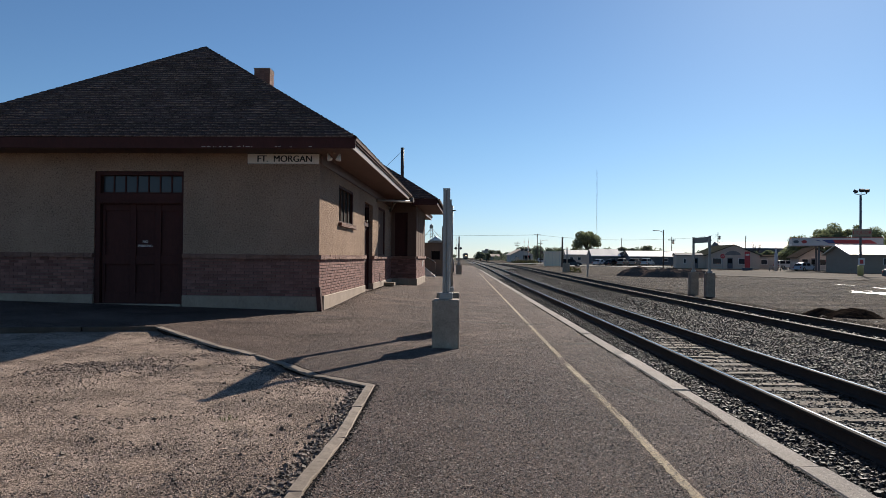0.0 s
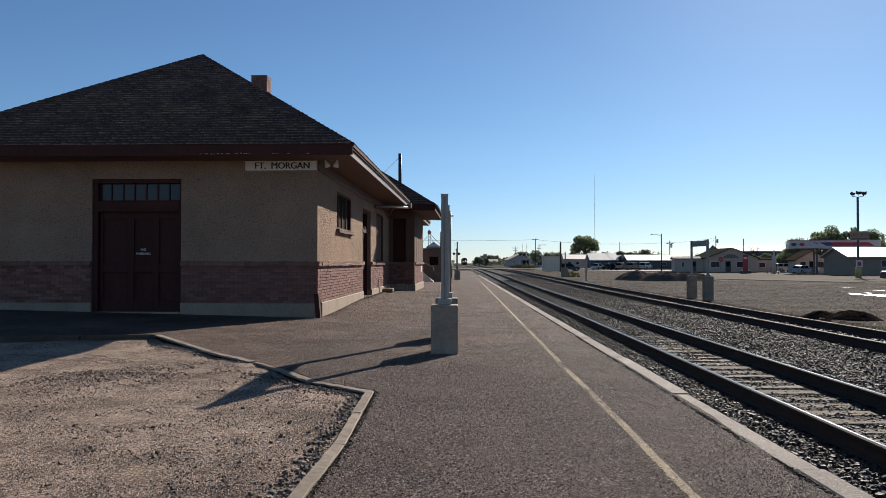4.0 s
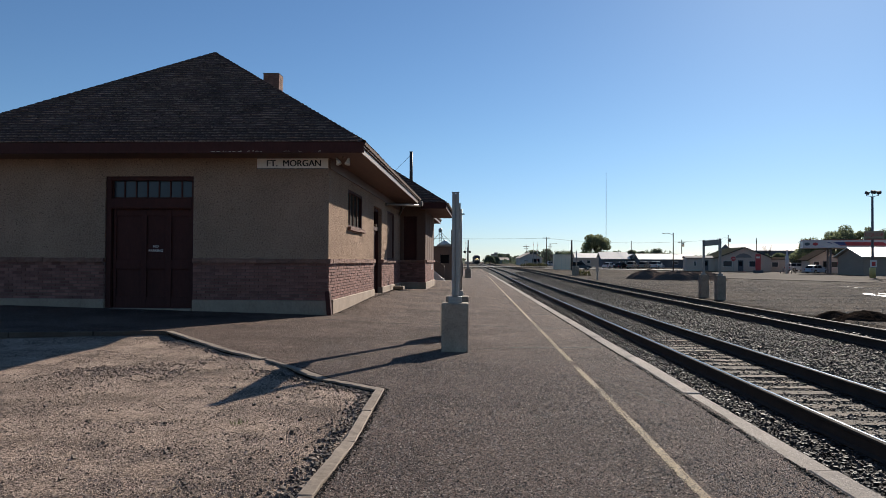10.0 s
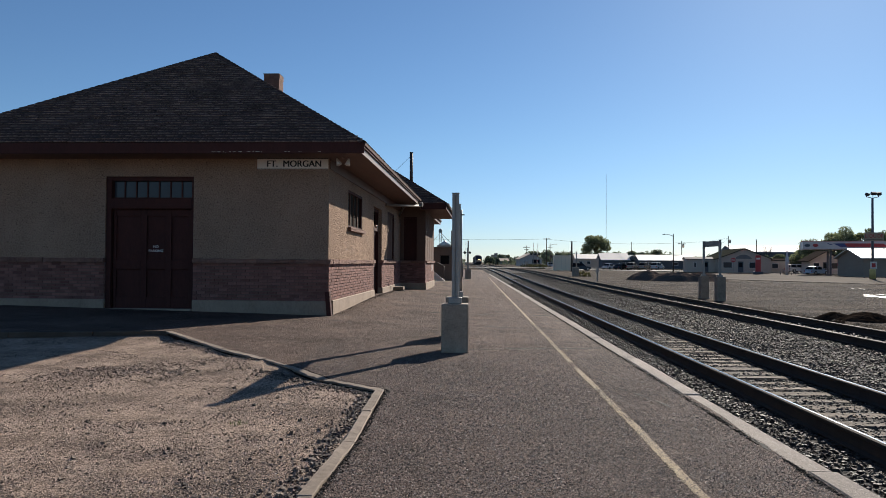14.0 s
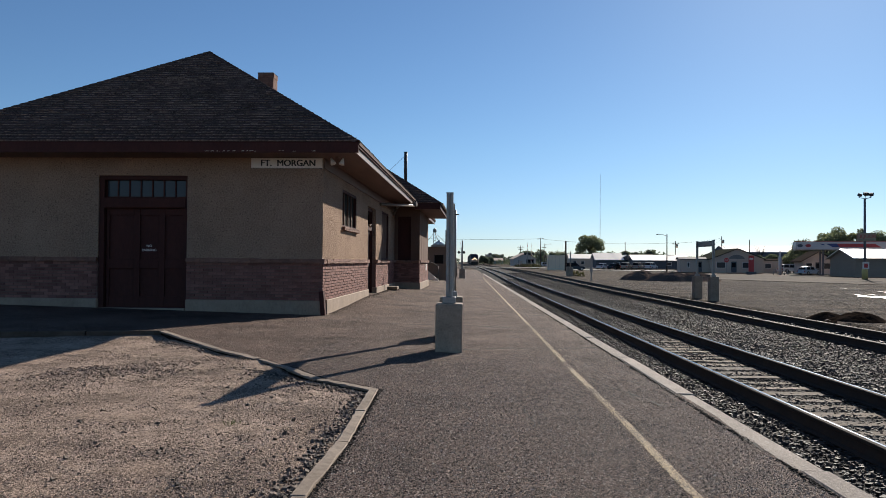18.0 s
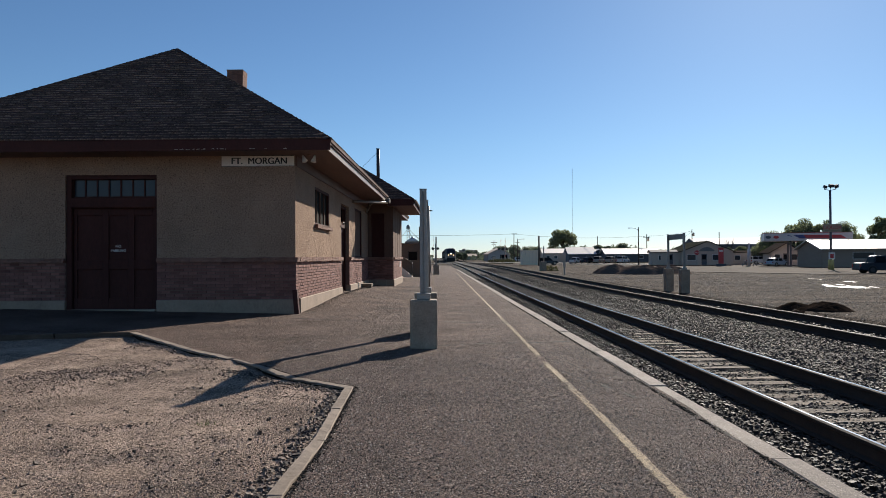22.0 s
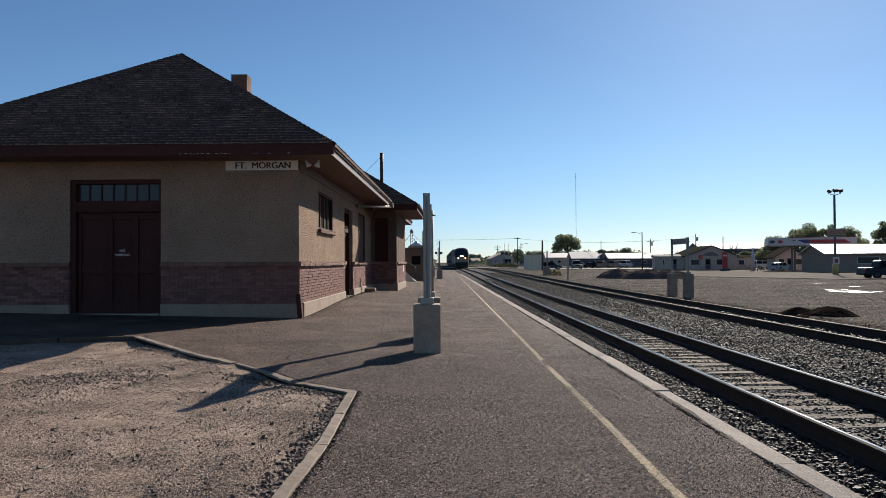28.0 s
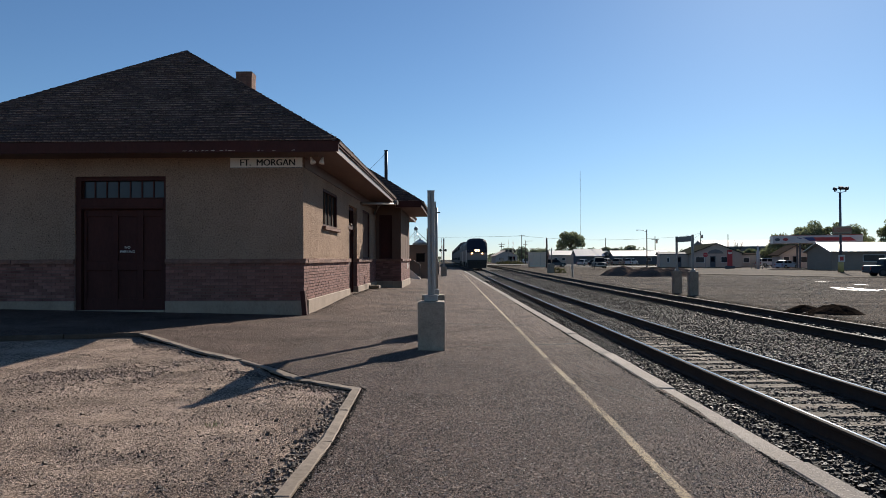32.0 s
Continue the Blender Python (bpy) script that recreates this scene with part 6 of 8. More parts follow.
part("wall", wall_holes(bmesh.new(), 11.0, 9, 5.6, [(1.4, 2.6, 3.4, 4.6), (4.6, 5.8, 3.4, 4.6), (7.8, 9.0, 3.4, 4.6)]), MAT["siding"], far_mill)
part("roof", box(-0.2, 11.2, -0.2, 9.2, 5.6, 5.9), MAT["siding_dark"], far_mill)
part("vent_house", box(2.0, 4.2, 3, 5, 5.9, 6.9), MAT["siding"], far_mill)
# pale railway equipment box
hut = thing("equipment_hut", pose(17.35, 151, -0.25, 0, 0, -3), "plain cream railway equipment hut beside the track", "hut")
part("body", box(0, 3.7, 0, 4.5, 0, 2.95), MAT["cream"], hut, bevel=0.03)
part("roof", box(-0.1, 3.8, -0.1, 4.6, 2.95, 3.08), MAT["cream"], hut, bevel=0.02)
part("door", box(0.5, 1.4, -0.03, 0.0, 0.1, 2.1), MAT["cream"], hut, bevel=0.01)
for k in range(6):
    part("panel_seam", box(0.02 + k * 0.73, 0.05 + k * 0.73, -0.012, 0.0, 0.05, 2.9), MAT["siding"], hut)

# ---- shed and steps at the platform's far end ----
lift = thing("platform_shed", pose(-3.1, 50.0, plat_z(-2)), "small brown shed with dark window at the platform", "shed")
bm = bmesh.new()
wall_holes(bm, 2.05, 2.4, 2.2, [(1.2, 1.75, 1.15, 1.72)])
part("wall", bm, MAT["tan"], lift)
part("roof", box(-0.08, 2.13, -0.08, 2.48, 2.2, 2.29), MAT["tan"], lift, bevel=0.02)
part("pane", box(1.2, 1.75, 0.12, 0.13, 1.15, 1.72), MAT["pane"], lift)
part("window_frame", bx(box(1.16, 1.2, -0.02, 0.1, 1.11, 1.76), 1.75, 1.79, -0.02, 0.1, 1.11, 1.76), MAT["black"], lift)
ramp = thing("concrete_steps", pose(-2.55, 48.2, plat_z(-2)), "pale concrete steps with dark handrail by the shed", "steps")
for k in range(3):
    part("step", box(0.0, 0.95 - k * 0.28, 0.28, 1.5, k * 0.17, (k + 1) * 0.17), MAT["concrete"], ramp, bevel=0.012)
part("cheek_wall", slab(bmesh.new(), [(0.0, 0.0, 0), (1.05, 0.0, 0), (0.30, 0.0, 0.66), (0.0, 0.0, 0.66)], (0, 0.26, 0)), MAT["white"], ramp, "white painted sloping cheek", 0.012)
bm = bmesh.new()
tube(bm, [(0.05, 0.05, 0.5), (0.05, 0.05, 1.5), (0.95, 0.05, 1.0), (0.95, 0.05, 0.17)], 0.022, 6)
part("handrail", bm, MAT["steel_dark"], ramp, "dark steel handrail")

# ---- poles, lamps, wires, signals ----
def pole(x, y, z, h, r, label, arms=(), category="utility pole", name="utility_pole", mat="wood_pole", gear=False, group="utility poles"):
    ob = thing(name, pose(x, y, z), label, category, group)
    part("shaft", rod(bmesh.new(), (0, 0, -0.3), (0, 0, h), r, r * 0.75, n=10), MAT[mat], ob)
    for zz, ln in arms:
        arm = part("crossarm", box(-ln / 2, ln / 2, -0.08, 0.08, zz, zz + 0.16), MAT[mat], ob)
        for k in (-0.46, -0.28, 0.28, 0.46):
            part("insulator", lathe(bmesh.new(), [(0.05, zz + 0.16), (0.07, zz + 0.24), (0.03, zz + 0.32)], 8, (k * ln, 0)), MAT["galv"], arm)
    if gear:
        part("transformer", lathe(bmesh.new(), [(0.05, h - 1.9), (0.28, h - 1.85), (0.28, h - 1.0), (0.1, h - 0.9)], 10, (0.42, 0)), MAT["siding"], ob)
    return ob


pole(56.9, 200, -0.2, 7.6, 0.13, "wooden utility pole with crossarm", [(6.7, 1.9)], gear=True)
pole(69.2, 200, -0.2, 8.9, 0.13, "wooden utility pole with transformer", [], gear=True)
pole(65.1, 170, -0.2, 7.1, 0.12, "plain wooden utility pole", [])
pole(19.35, 140, 0.0, 5.4, 0.20, "thick dark wooden pole beside the track", [], group="")
pole(46.8, 215, -0.1, 7.5, 0.12, "wooden utility pole behind the shops", [])
pole(23.2, 300, 0.1, 8.0, 0.14, "far wooden utility pole with crossarms", [(7.2, 2.6), (6.3, 1.8)])
pole(23.0, 220, 0.0, 8.6, 0.14, "wooden utility pole with crossarm by the crossing", [(8.2, 1.8)])
pole(36, 330, 0.1, 8.5, 0.14, "far wooden utility pole with crossarm", [(7.7, 2.0)])
pole(80, 240, -0.2, 8.5, 0.13, "wooden utility pole with crossarm", [(7.7, 2.0)])
pole(-3.5, 150, 0.1, 7.6, 0.12, "wooden utility pole by the platform's end", [])


def street_lamp(x, y, z, h, reach, label):
    ob = thing("street_lamp", pose(x, y, z), label, "street lamp", "street lamps")
    part("shaft", rod(bmesh.new(), (0, 0, 0), (0, 0, h), 0.13, 0.09), MAT["wood_pole"], ob)
    part("arm", tube(bmesh.new(), [(0, 0, h - 0.5), (reach * 0.5, 0, h - 0.15), (reach, 0, h - 0.1)], 0.045, 6), MAT["galv"], ob)
    part("lamp_head", box(min(reach, reach * 1.25), max(reach, reach * 1.25), -0.12, 0.12, h - 0.2, h - 0.05), MAT["galv"], ob, bevel=0.03)
    return ob


street_lamp(41.0, 150, -0.3, 7.6, -1.7, "roadside lamp on a dark pole with pale arm")
street_lamp(23.6, 216, 0.0, 6.8, 1.6, "roadside lamp on a dark pole with pale arm")
mast = thing("floodlight_mast", pose(49.2, 92, -0.45), "tall floodlight mast with yellow foot and sign", "light mast")
part("shaft", rod(bmesh.new(), (0, 0, 0), (0, 0, 9.95), 0.17, 0.13, 12), MAT["mast_paint"], mast)
part("foot", lathe(bmesh.new(), [(0.35, 0), (0.35, 1.22), (0.30, 1.30), (0.19, 1.30)], 16), MAT["yellow"], mast, "worn yellow painted foot")
part("notice", box(-0.4, 0.4, -0.24, -0.2, 1.35, 2.2), MAT["white"], mast, "small notice plate")
part("notice_mark", box(-0.22, 0.22, -0.25, -0.238, 1.5, 2.0), MAT["red"], mast)
part("yoke", tube(bmesh.new(), [(-0.72, 0, 10.3), (-0.66, 0, 10.08), (0, 0, 9.95), (0.66, 0, 10.08), (0.72, 0, 10.3)], 0.04, 6), MAT["steel_dark"], mast)
for dx, dz, yaw in ((-0.74, 10.22, 40), (0.05, 10.34, 0), (0.78, 10.3, -40)):
    lamp = part("floodlight", box(-0.30 if dx == 0.05 else -0.24, 0.30 if dx == 0.05 else 0.24, -0.2, 0.2, 0, 0.36), MAT["steel_dark"], mast, bevel=0.05, at=pose(dx, -0.1, dz, 25, 0, yaw))
    part("bracket", rod(bmesh.new(), (dx * 0.95, 0, 10.05), (dx, -0.05, dz + 0.1), 0.035, n=6), MAT["steel_dark"], mast)
shop_sign = part("shop_sign", box(-1.05, 1.25, -0.22, -0.12, 4.75, 5.75), MAT["sign_tan"], mast, "brown shop sign board with red letters")
lettering("sign_lettering", "LIQUOR", 0.62, MAT["red"], shop_sign, pose(0.1, -0.226, 5.3, 90), "red shop lettering")
part("sign_bar", box(-0.85, 1.05, -0.228, -0.22, 4.84, 4.92), MAT["tan"], shop_sign)
tw = thing("radio_mast", pose(165.7, 900, 0), "very tall thin lattice radio mast far away", "radio mast")
bm = bmesh.new()
for k in range(3):
    g = k * math.tau / 3
    rod(bm, (0.45 * math.cos(g), 0.45 * math.sin(g), 0), (0.45 * math.cos(g), 0.45 * math.sin(g), 109), 0.05, n=5)
part("legs", bm, MAT["galv"], tw)
bm = bmesh.new()
for j in range(60):
    for k in range(3):
        g, f = k * math.tau / 3, (k + 1) * math.tau / 3
        rod(bm, (0.45 * math.cos(g), 0.45 * math.sin(g), j * 1.8), (0.45 * math.cos(f), 0.45 * math.sin(f), j * 1.8 + 1.8), 0.02, n=4, caps=False)
part("bracing", bm, MAT["galv"], tw)


def wire(a, b, sag, r=0.02, name="overhead_wire"):
    a, b = Vector(a), Vector(b)
    pts = [a.lerp(b, k / 16) - Vector((0, 0, sag * 4 * (k / 16) * (1 - k / 16))) for k in range(17)]
    bm = bmesh.new()
    side = (b - a).cross(Vector((0, 0, 1))).normalized() * r
    up = Vector((0, 0, r))
    rings = [[bm.verts.new(p + o) for o in (side, up, -side, -up)] for p in pts]
    for p, q in zip(rings, rings[1:]):
        for k in range(4):
            bm.faces.new((p[k], p[(k + 1) % 4], q[(k + 1) % 4], q[k]))
    return solid(name, bm, MAT["black"], "thin dark overhead wire between poles", "wire", "overhead wires")


wire((-60, 205, 10.2), (23.0, 220, 8.3), 1.2, 0.03)
wire((23.0, 220, 8.3), (56.9, 200, 6.9), 0.8, 0.025)
wire((56.9, 200, 6.9), (69.2, 200, 8.2), 0.3, 0.02)
wire((69.2, 200, 8.2), (80, 240, 8.0), 0.5, 0.02)


def crossing_signal(x, y, z, h, label, gate=0.0):
    ob = thing("crossing_signal", pose(x, y, z), label, "crossing signal", "crossing signals")
    part("mast", rod(bmesh.new(), (0, 0, 0), (0, 0, h * 0.8), 0.09, 0.07), MAT["galv"], ob)
    part("cross_beam", box(-0.6, 0.6, -0.05, 0.05, 3.55, 3.65), MAT["steel_dark"], ob)
    for dx in (-0.62, 0.62):
        lamp = part("lamp_disc", rod(bmesh.new(), (dx, 0.03, 3.6), (dx, 0.09, 3.6), 0.31, n=16), MAT["black"], ob)
        part("lamp_lens", rod(bmesh.new(), (dx, 0.09, 3.6), (dx, 0.22, 3.6), 0.15, n=12), MAT["lens_red"], lamp)
        part("lamp_back", rod(bmesh.new(), (dx, -0.16, 3.6), (dx, 0.03, 3.6), 0.13, 0.17, n=12), MAT["black"], lamp)
    arm = part("gate_arm", box(gate - 0.04, gate + 0.04, 0.18, 0.23, 0.9, h + 0.6), MAT["white"], ob, "raised crossing gate arm")
    for k in range(4):
        part("arm_stripe", box(gate - 0.043, gate + 0.043, 0.176, 0.234, 1.6 + k * 1.3, 2.1 + k * 1.3), MAT["red"], arm)
    part("gate_motor", box(gate - 0.2, gate + 0.2, 0.05, 0.45, 0.7, 1.25), MAT["galv"], ob, bevel=0.03)
    return ob


crossing_signal(-0.35, 178, 0.0, 6.0, "level crossing mast with twin lamps and raised gate", -0.35)
crossing_signal(17.3, 199, 0.0, 6.0, "level crossing mast with twin lamps and raised gate", 0.0)
crossing_signal(18.5, 202, 0.0, 6.0, "level crossing mast with twin lamps and raised gate", 0.25)
cabin = thing("signal_cabinet", pose(15.2, 203, 0.0), "grey signal cabinet beside the level crossing", "cabinet")
part("body", box(0, 1.1, 0, 0.8, 0.1, 1.7), MAT["galv"], cabin, bevel=0.03)
part("door", box(0.08, 1.02, -0.025, 0.0, 0.2, 1.6), MAT["siding"], cabin, bevel=0.01)
part("plinth", box(-0.1, 1.2, -0.1, 0.9, 0, 0.1), MAT["concrete"], cabin)
lp = thing("platform_lamp", pose(-0.36, 34, plat_z(-0.36)), "slender platform lamp post with small head", "lamp post")
part("shaft", rod(bmesh.new(), (0, 0, 0), (0, 0, 3.72), 0.06, 0.05), MAT["galv"], lp)
part("lamp_head", box(-0.05, 0.17, -0.06, 0.06, 3.47, 3.52), MAT["steel_dark"], lp, bevel=0.02)
lp2 = thing("platform_lamp", pose(-0.75, 52, plat_z(-0.75)), "slender platform lamp post with small head", "lamp post")
part("shaft", rod(bmesh.new(), (0, 0, 0), (0, 0, 3.0), 0.05, 0.045), MAT["galv"], lp2)
for x, y, h in ((-0.6, 62, 1.6), (-0.75, 72, 2.9), (-0.9, 78, 2.4), (-0.55, 66, 1.2)):
    solid("platform_post", rod(bmesh.new(), (0, 0, 0), (0, 0, h), 0.055, n=8), MAT["steel_dark"], "thin dark post at the platform's back edge", "post", "platform posts", at=pose(x, y, plat_z(x)))
rail_f = thing("platform_railing", pose(-0.9, 60, plat_z(-0.9)), "dark pipe railing behind the platform signs", "railing")
for k in range(5):
    part("post", rod(bmesh.new(), (0, k * 1.6, 0), (0, k * 1.6, 1.05), 0.025, n=6), MAT["steel_dark"], rail_f)
for z in (0.55, 1.05):
    part("bar", rod(bmesh.new(), (0, 0, z), (0, 6.4, z), 0.022, n=6), MAT["steel_dark"], rail_f)
# posts beyond the tracks
cb = thing("trackside_signal", pose(13.3, 92.7, -0.43), "thin signal post on a squat concrete base", "signal")
part("concrete_base", box(-0.4, 0.4, -0.4, 0.4, 0, 1.25), MAT["concrete"], cb, bevel=0.03)
part("post", rod(bmesh.new(), (0.1, 0, 1.25), (0.1, 0, 3.2), 0.08), MAT["galv"], cb)
tp = thing("marker_post", pose(12.85, 74.5, -0.43), "thin grey marker post with narrow plate", "marker post")
part("post", box(-0.06, 0.06, -0.04, 0.04, 0, 2.2), MAT["galv"], tp)
part("plate", box(-0.12, 0.12, -0.06, -0.042, 0.75, 2.3), MAT["siding"], tp, "narrow pale plate", 0.01)
# stop sign, red pillar sign, white post
ss = thing("stop_sign", pose(45.1, 128, -0.35, 0, 0, -12), "red octagonal stop sign on a post", "stop sign")
part("post", box(-0.04, 0.04, 0, 0.05, 0, 2.2), MAT["galv"], ss)
part("plate", slab(bmesh.new(), [(0.42 * math.cos(radians(22.5 + 45 * k)), -0.02, 2.35 + 0.42 * math.sin(radians(22.5 + 45 * k))) for k in range(8)], (0, 0.02, 0)), MAT["red"], ss)
lettering("sign_lettering", "STOP", 0.26, MAT["white"], ss, pose(0, -0.023, 2.35, 90), "white lettering")
rs = thing("pillar_sign", pose(49.3, 128, -0.38, 0, 0, -12), "tall narrow red pillar sign on dark base", "sign")
part("panel", box(-0.42, 0.42, -0.12, 0.12, 0.45, 3.2), MAT["red"], rs, bevel=0.02)
part("foot", box(-0.8, 0.8, -0.4, 0.4, 0, 0.45), MAT["siding_dark"], rs, bevel=0.03)
part("bar", box(-0.3, 0.3, -0.135, -0.12, 2.5, 2.8), MAT["white"], rs)
wp = thing("vent_post", pose(52.9, 125, -0.42), "thick pale vent post with guard hoops", "post")
part("shaft", lathe(bmesh.new(), [(0.27, 0), (0.27, 2.9), (0.16, 3.0), (0.16, 3.9), (0.05, 4.0)], 12), MAT["canopy"], wp)
for dx in (-0.9, 0.9):
    part("guard_hoop", tube(bmesh.new(), [(dx - 0.3, -0.3, 0), (dx - 0.2, -0.3, 0.95), (dx + 0.2, -0.3, 0.95), (dx + 0.3, -0.3, 0)], 0.06, 6), MAT["galv"], wp)
# grain store
sb = thing("grain_bin", pose(-9.8, 300, 0), "round metal grain bin with conical roof", "grain bin")
part("drum", lathe(bmesh.new(), [(3.1, 0), (3.1, 7.7), (3.2, 7.75)], 28), MAT["silo"], sb)
part("cone_roof", lathe(bmesh.new(), [(3.3, 7.75), (0.5, 9.6), (0.45, 9.9), (0.1, 10.0)], 28), MAT["silo"], sb)
gt = thing("grain_leg_tower", pose(-11.6, 302, 0), "thin grain elevator tower with guy lines", "elevator tower")
bm = bmesh.new()
for dx in (-0.6, 0.6):
    for dy in (-0.6, 0.6):
        rod(bm, (dx, dy, 0), (dx * 0.7, dy * 0.7, 14), 0.075, n=5)
for k in range(12):
    bx(bm, -0.6, 0.6, -0.62, -0.56, 0.6 + k * 1.15, 0.7 + k * 1.15)
    rod(bm, (-0.6, -0.6, k * 1.15), (0.6, -0.6, k * 1.15 + 1.15), 0.06, n=4)
part("lattice", bm, MAT["galv"], gt)
part("head_house", lathe(bmesh.new(), [(0.75, 13.3), (0.75, 14.2), (0.45, 14.7), (0.1, 14.9)], 12), MAT["galv"], gt)
for tx in (-4, 2.2, 5.2):
    part("spout", rod(bmesh.new(), (0, -0.5, 13.3), (tx, -1.5, 8.2), 0.10, n=6), MAT["galv"], gt)

# ---- trees ----
def leaves(rnd_, lobes, n, size, z0=0.0):
    vs, fs = [], []
    total = sum(l[3] ** 2 for l in lobes)
    for cx, cy, cz, r, sq in lobes:
        for _ in range(int(n * r * r / total)):
            d = Vector((rnd_.gauss(0, 1), rnd_.gauss(0, 1), rnd_.gauss(0, 1))).normalized() * r * rnd_.uniform(0.55, 1.08)
            c = Vector((cx + d.x, cy + d.y, max(z0, cz + d.z * sq)))
            e = Euler((rnd_.uniform(0, 6.3), rnd_.uniform(0, 6.3), rnd_.uniform(0, 6.3))).to_matrix()
            s = size * rnd_.uniform(0.5, 1.3)
            k = len(vs)
            for p in ((-1, 0, 0), (0.1, -0.55, 0.15), (1, 0.05, 0), (-0.1, 0.6, -0.15)):
                vs.append(c + e @ (Vector(p) * s))
            fs.append((k, k + 1, k + 2, k + 3))
    return vs, fs


def tree(name, at, h, spread, seed, label, n=2600, leaf=0.34, trunk=0.28, foliage="leaf"):
    r = random.Random(seed)
    ob = thing(name, at, label, "tree")
    bm = bmesh.new()
    rod(bm, (0, 0, -0.2), (0.15, 0.1, h * 0.38), trunk, trunk * 0.7)
    lobes = []
    for k in range(19):
        g, q = k * 2.39996 + r.uniform(-0.3, 0.3), math.sqrt((k + 0.5) / 19)
        tip = Vector((math.cos(g) * spread * q * 0.80, math.sin(g) * spread * q * 0.80, h * (0.84 - 0.56 * q ** 3 + r.uniform(-0.10, 0.06))))
        rod(bm, (0.12, 0.08, h * r.uniform(0.25, 0.38)), tip, trunk * 0.4, 0.04, n=6)
        lobes.append((*tip, spread * r.uniform(0.18, 0.36), 0.85))
    part("trunk", bm, MAT["bark"], ob)
    vs, fs = leaves(r, lobes, n, leaf, h * 0.15)
    crown = new("crown", raw("crown", vs, fs, MAT[foliage]))
    crown.parent = ob
    return ob


tree("broadleaf_tree", pose(39.3, 230, -0.1), 10.6, 5.2, 3, "large dark green broadleaf tree behind the shops", 7500, 0.26)
for k, (x, y, h, s) in enumerate(((69, 152, 6.6, 4.0), (72.5, 150, 8.2, 3.6), (76.2, 153, 9.7, 4.0), (79.5, 151, 9.3, 3.6), (83.5, 152, 8.4, 4.0), (66.2, 160, 3.6, 2.2), (87.5, 156, 6.6, 3.8))):
    tree("broadleaf_tree", pose(x, y, -0.2), h, s, 20 + k, "green leafy tree behind the petrol station", 5000, 0.19)
tree("broadleaf_tree", pose(91.0, 150, -0.2), 10.4, 3.4, 41, "dark full tree beyond the petrol station", 4600, 0.25)
tree("broadleaf_tree", pose(96.0, 154, -0.2), 9.0, 3.2, 42, "dark full tree beyond the petrol station", 2600, 0.32)
for k, (x, y, h, s) in enumerate(((49.5, 228, 5.4, 2.6), (53.0, 232, 5.0, 2.4), (30, 245, 4.8, 3.0), (26, 300, 6.2, 4.4), (33, 315, 6.4, 4.8), (9.4, 330, 4.2, 2.6), (12.6, 345, 3.6, 2.0), (18.6, 425, 6.2, 3.4), (22.4, 430, 5.6, 3.2), (25.5, 400, 4.2, 2.6), (40, 300, 6.0, 4.2), (63, 250, 6.0, 3.5), (63.2, 160, 3.4, 1.3), (66.2, 152, 3.0, 1.4))):
    tree("broadleaf_tree", pose(x, y, -0.1), h, s, 60 + k, "green leafy tree among the far buildings", 1800, 0.30, foliage="leaf_far")
bare = thing("bare_tree", pose(77.5, 195, -0.2), "small bare grey tree against the pale roof", "tree")
bm = bmesh.new()
r = random.Random(8)
rod(bm, (0, 0, 0), (0, 0, 3.4), 0.14, 0.1, n=6)
for k in range(26):
    g = r.uniform(0, 6.3)
    rod(bm, (0, 0, r.uniform(2.6, 3.6)), (math.cos(g) * r.uniform(0.6, 2.2), math.sin(g) * 1.5, r.uniform(4.6, 6.4)), 0.05, 0.02, n=4, caps=False)
part("branches", bm, MAT["bark"], bare)
# far woods along the horizon
r = random.Random(12)
lobes = []
for k in range(150):
    x = -60 + k * 3.2 + r.uniform(-2, 2)
    y = r.uniform(410, 520) + max(0, x - 60) * 0.1
    if abs(x - 4.6) < 4.5:
        continue
    h = r.uniform(1.6, 4.0) * (0.7 + 0.8 * abs(noise.noise((x * 0.03, 0, 5))))
    lobes.append((x, y, 0.2 + h * 0.8, h * 1.1, 0.8))
vs, fs = leaves(r, lobes, 15000, 0.7, 0.0)
tagged(new("far_woods", raw("far_woods", vs, fs, MAT["leaf_far"])), "low line of distant green trees", "woods", "", "stuff")
lobes = []
for k in range(60):
    x = 46 + k * 3.0 + r.uniform(-2, 2)
    h = r.uniform(1.6, 2.9)
    lobes.append((x, r.uniform(255, 300), 0.2 + h * 0.9, h * 1.2, 0.8))
for k in range(44):
    x = 17 + k * 1.6 + r.uniform(-1.5, 1.5)
    h = r.uniform(1.9, 3.3) * (0.35 + 0.65 * ease(18, 42, x))
    lobes.append((x, r.uniform(310, 350), 0.2 + h * 0.9, h * 1.3, 0.8))
vs, fs = leaves(r, lobes, 15000, 0.5, 0.0)
tagged(new("far_woods", raw("far_woods", vs, fs, MAT["leaf_far"])), "low line of distant green trees", "woods", "", "stuff")
# scrub near the crossing and by the signal base
lobes = [(14.2, 93.5, -0.1, 0.5, 0.8), (14.8, 92.5, -0.15, 0.4, 0.8)] + [(r.uniform(13, 20), r.uniform(192, 200), 0.25, r.uniform(0.5, 0.9), 0.8) for _ in range(14)]
vs, fs = leaves(r, lobes, 3000, 0.16, -0.4)
tagged(new("roadside_weeds", raw("roadside_weeds", vs, fs, MAT["weed"])), "dry green weeds beside the track", "weeds", "", "stuff")

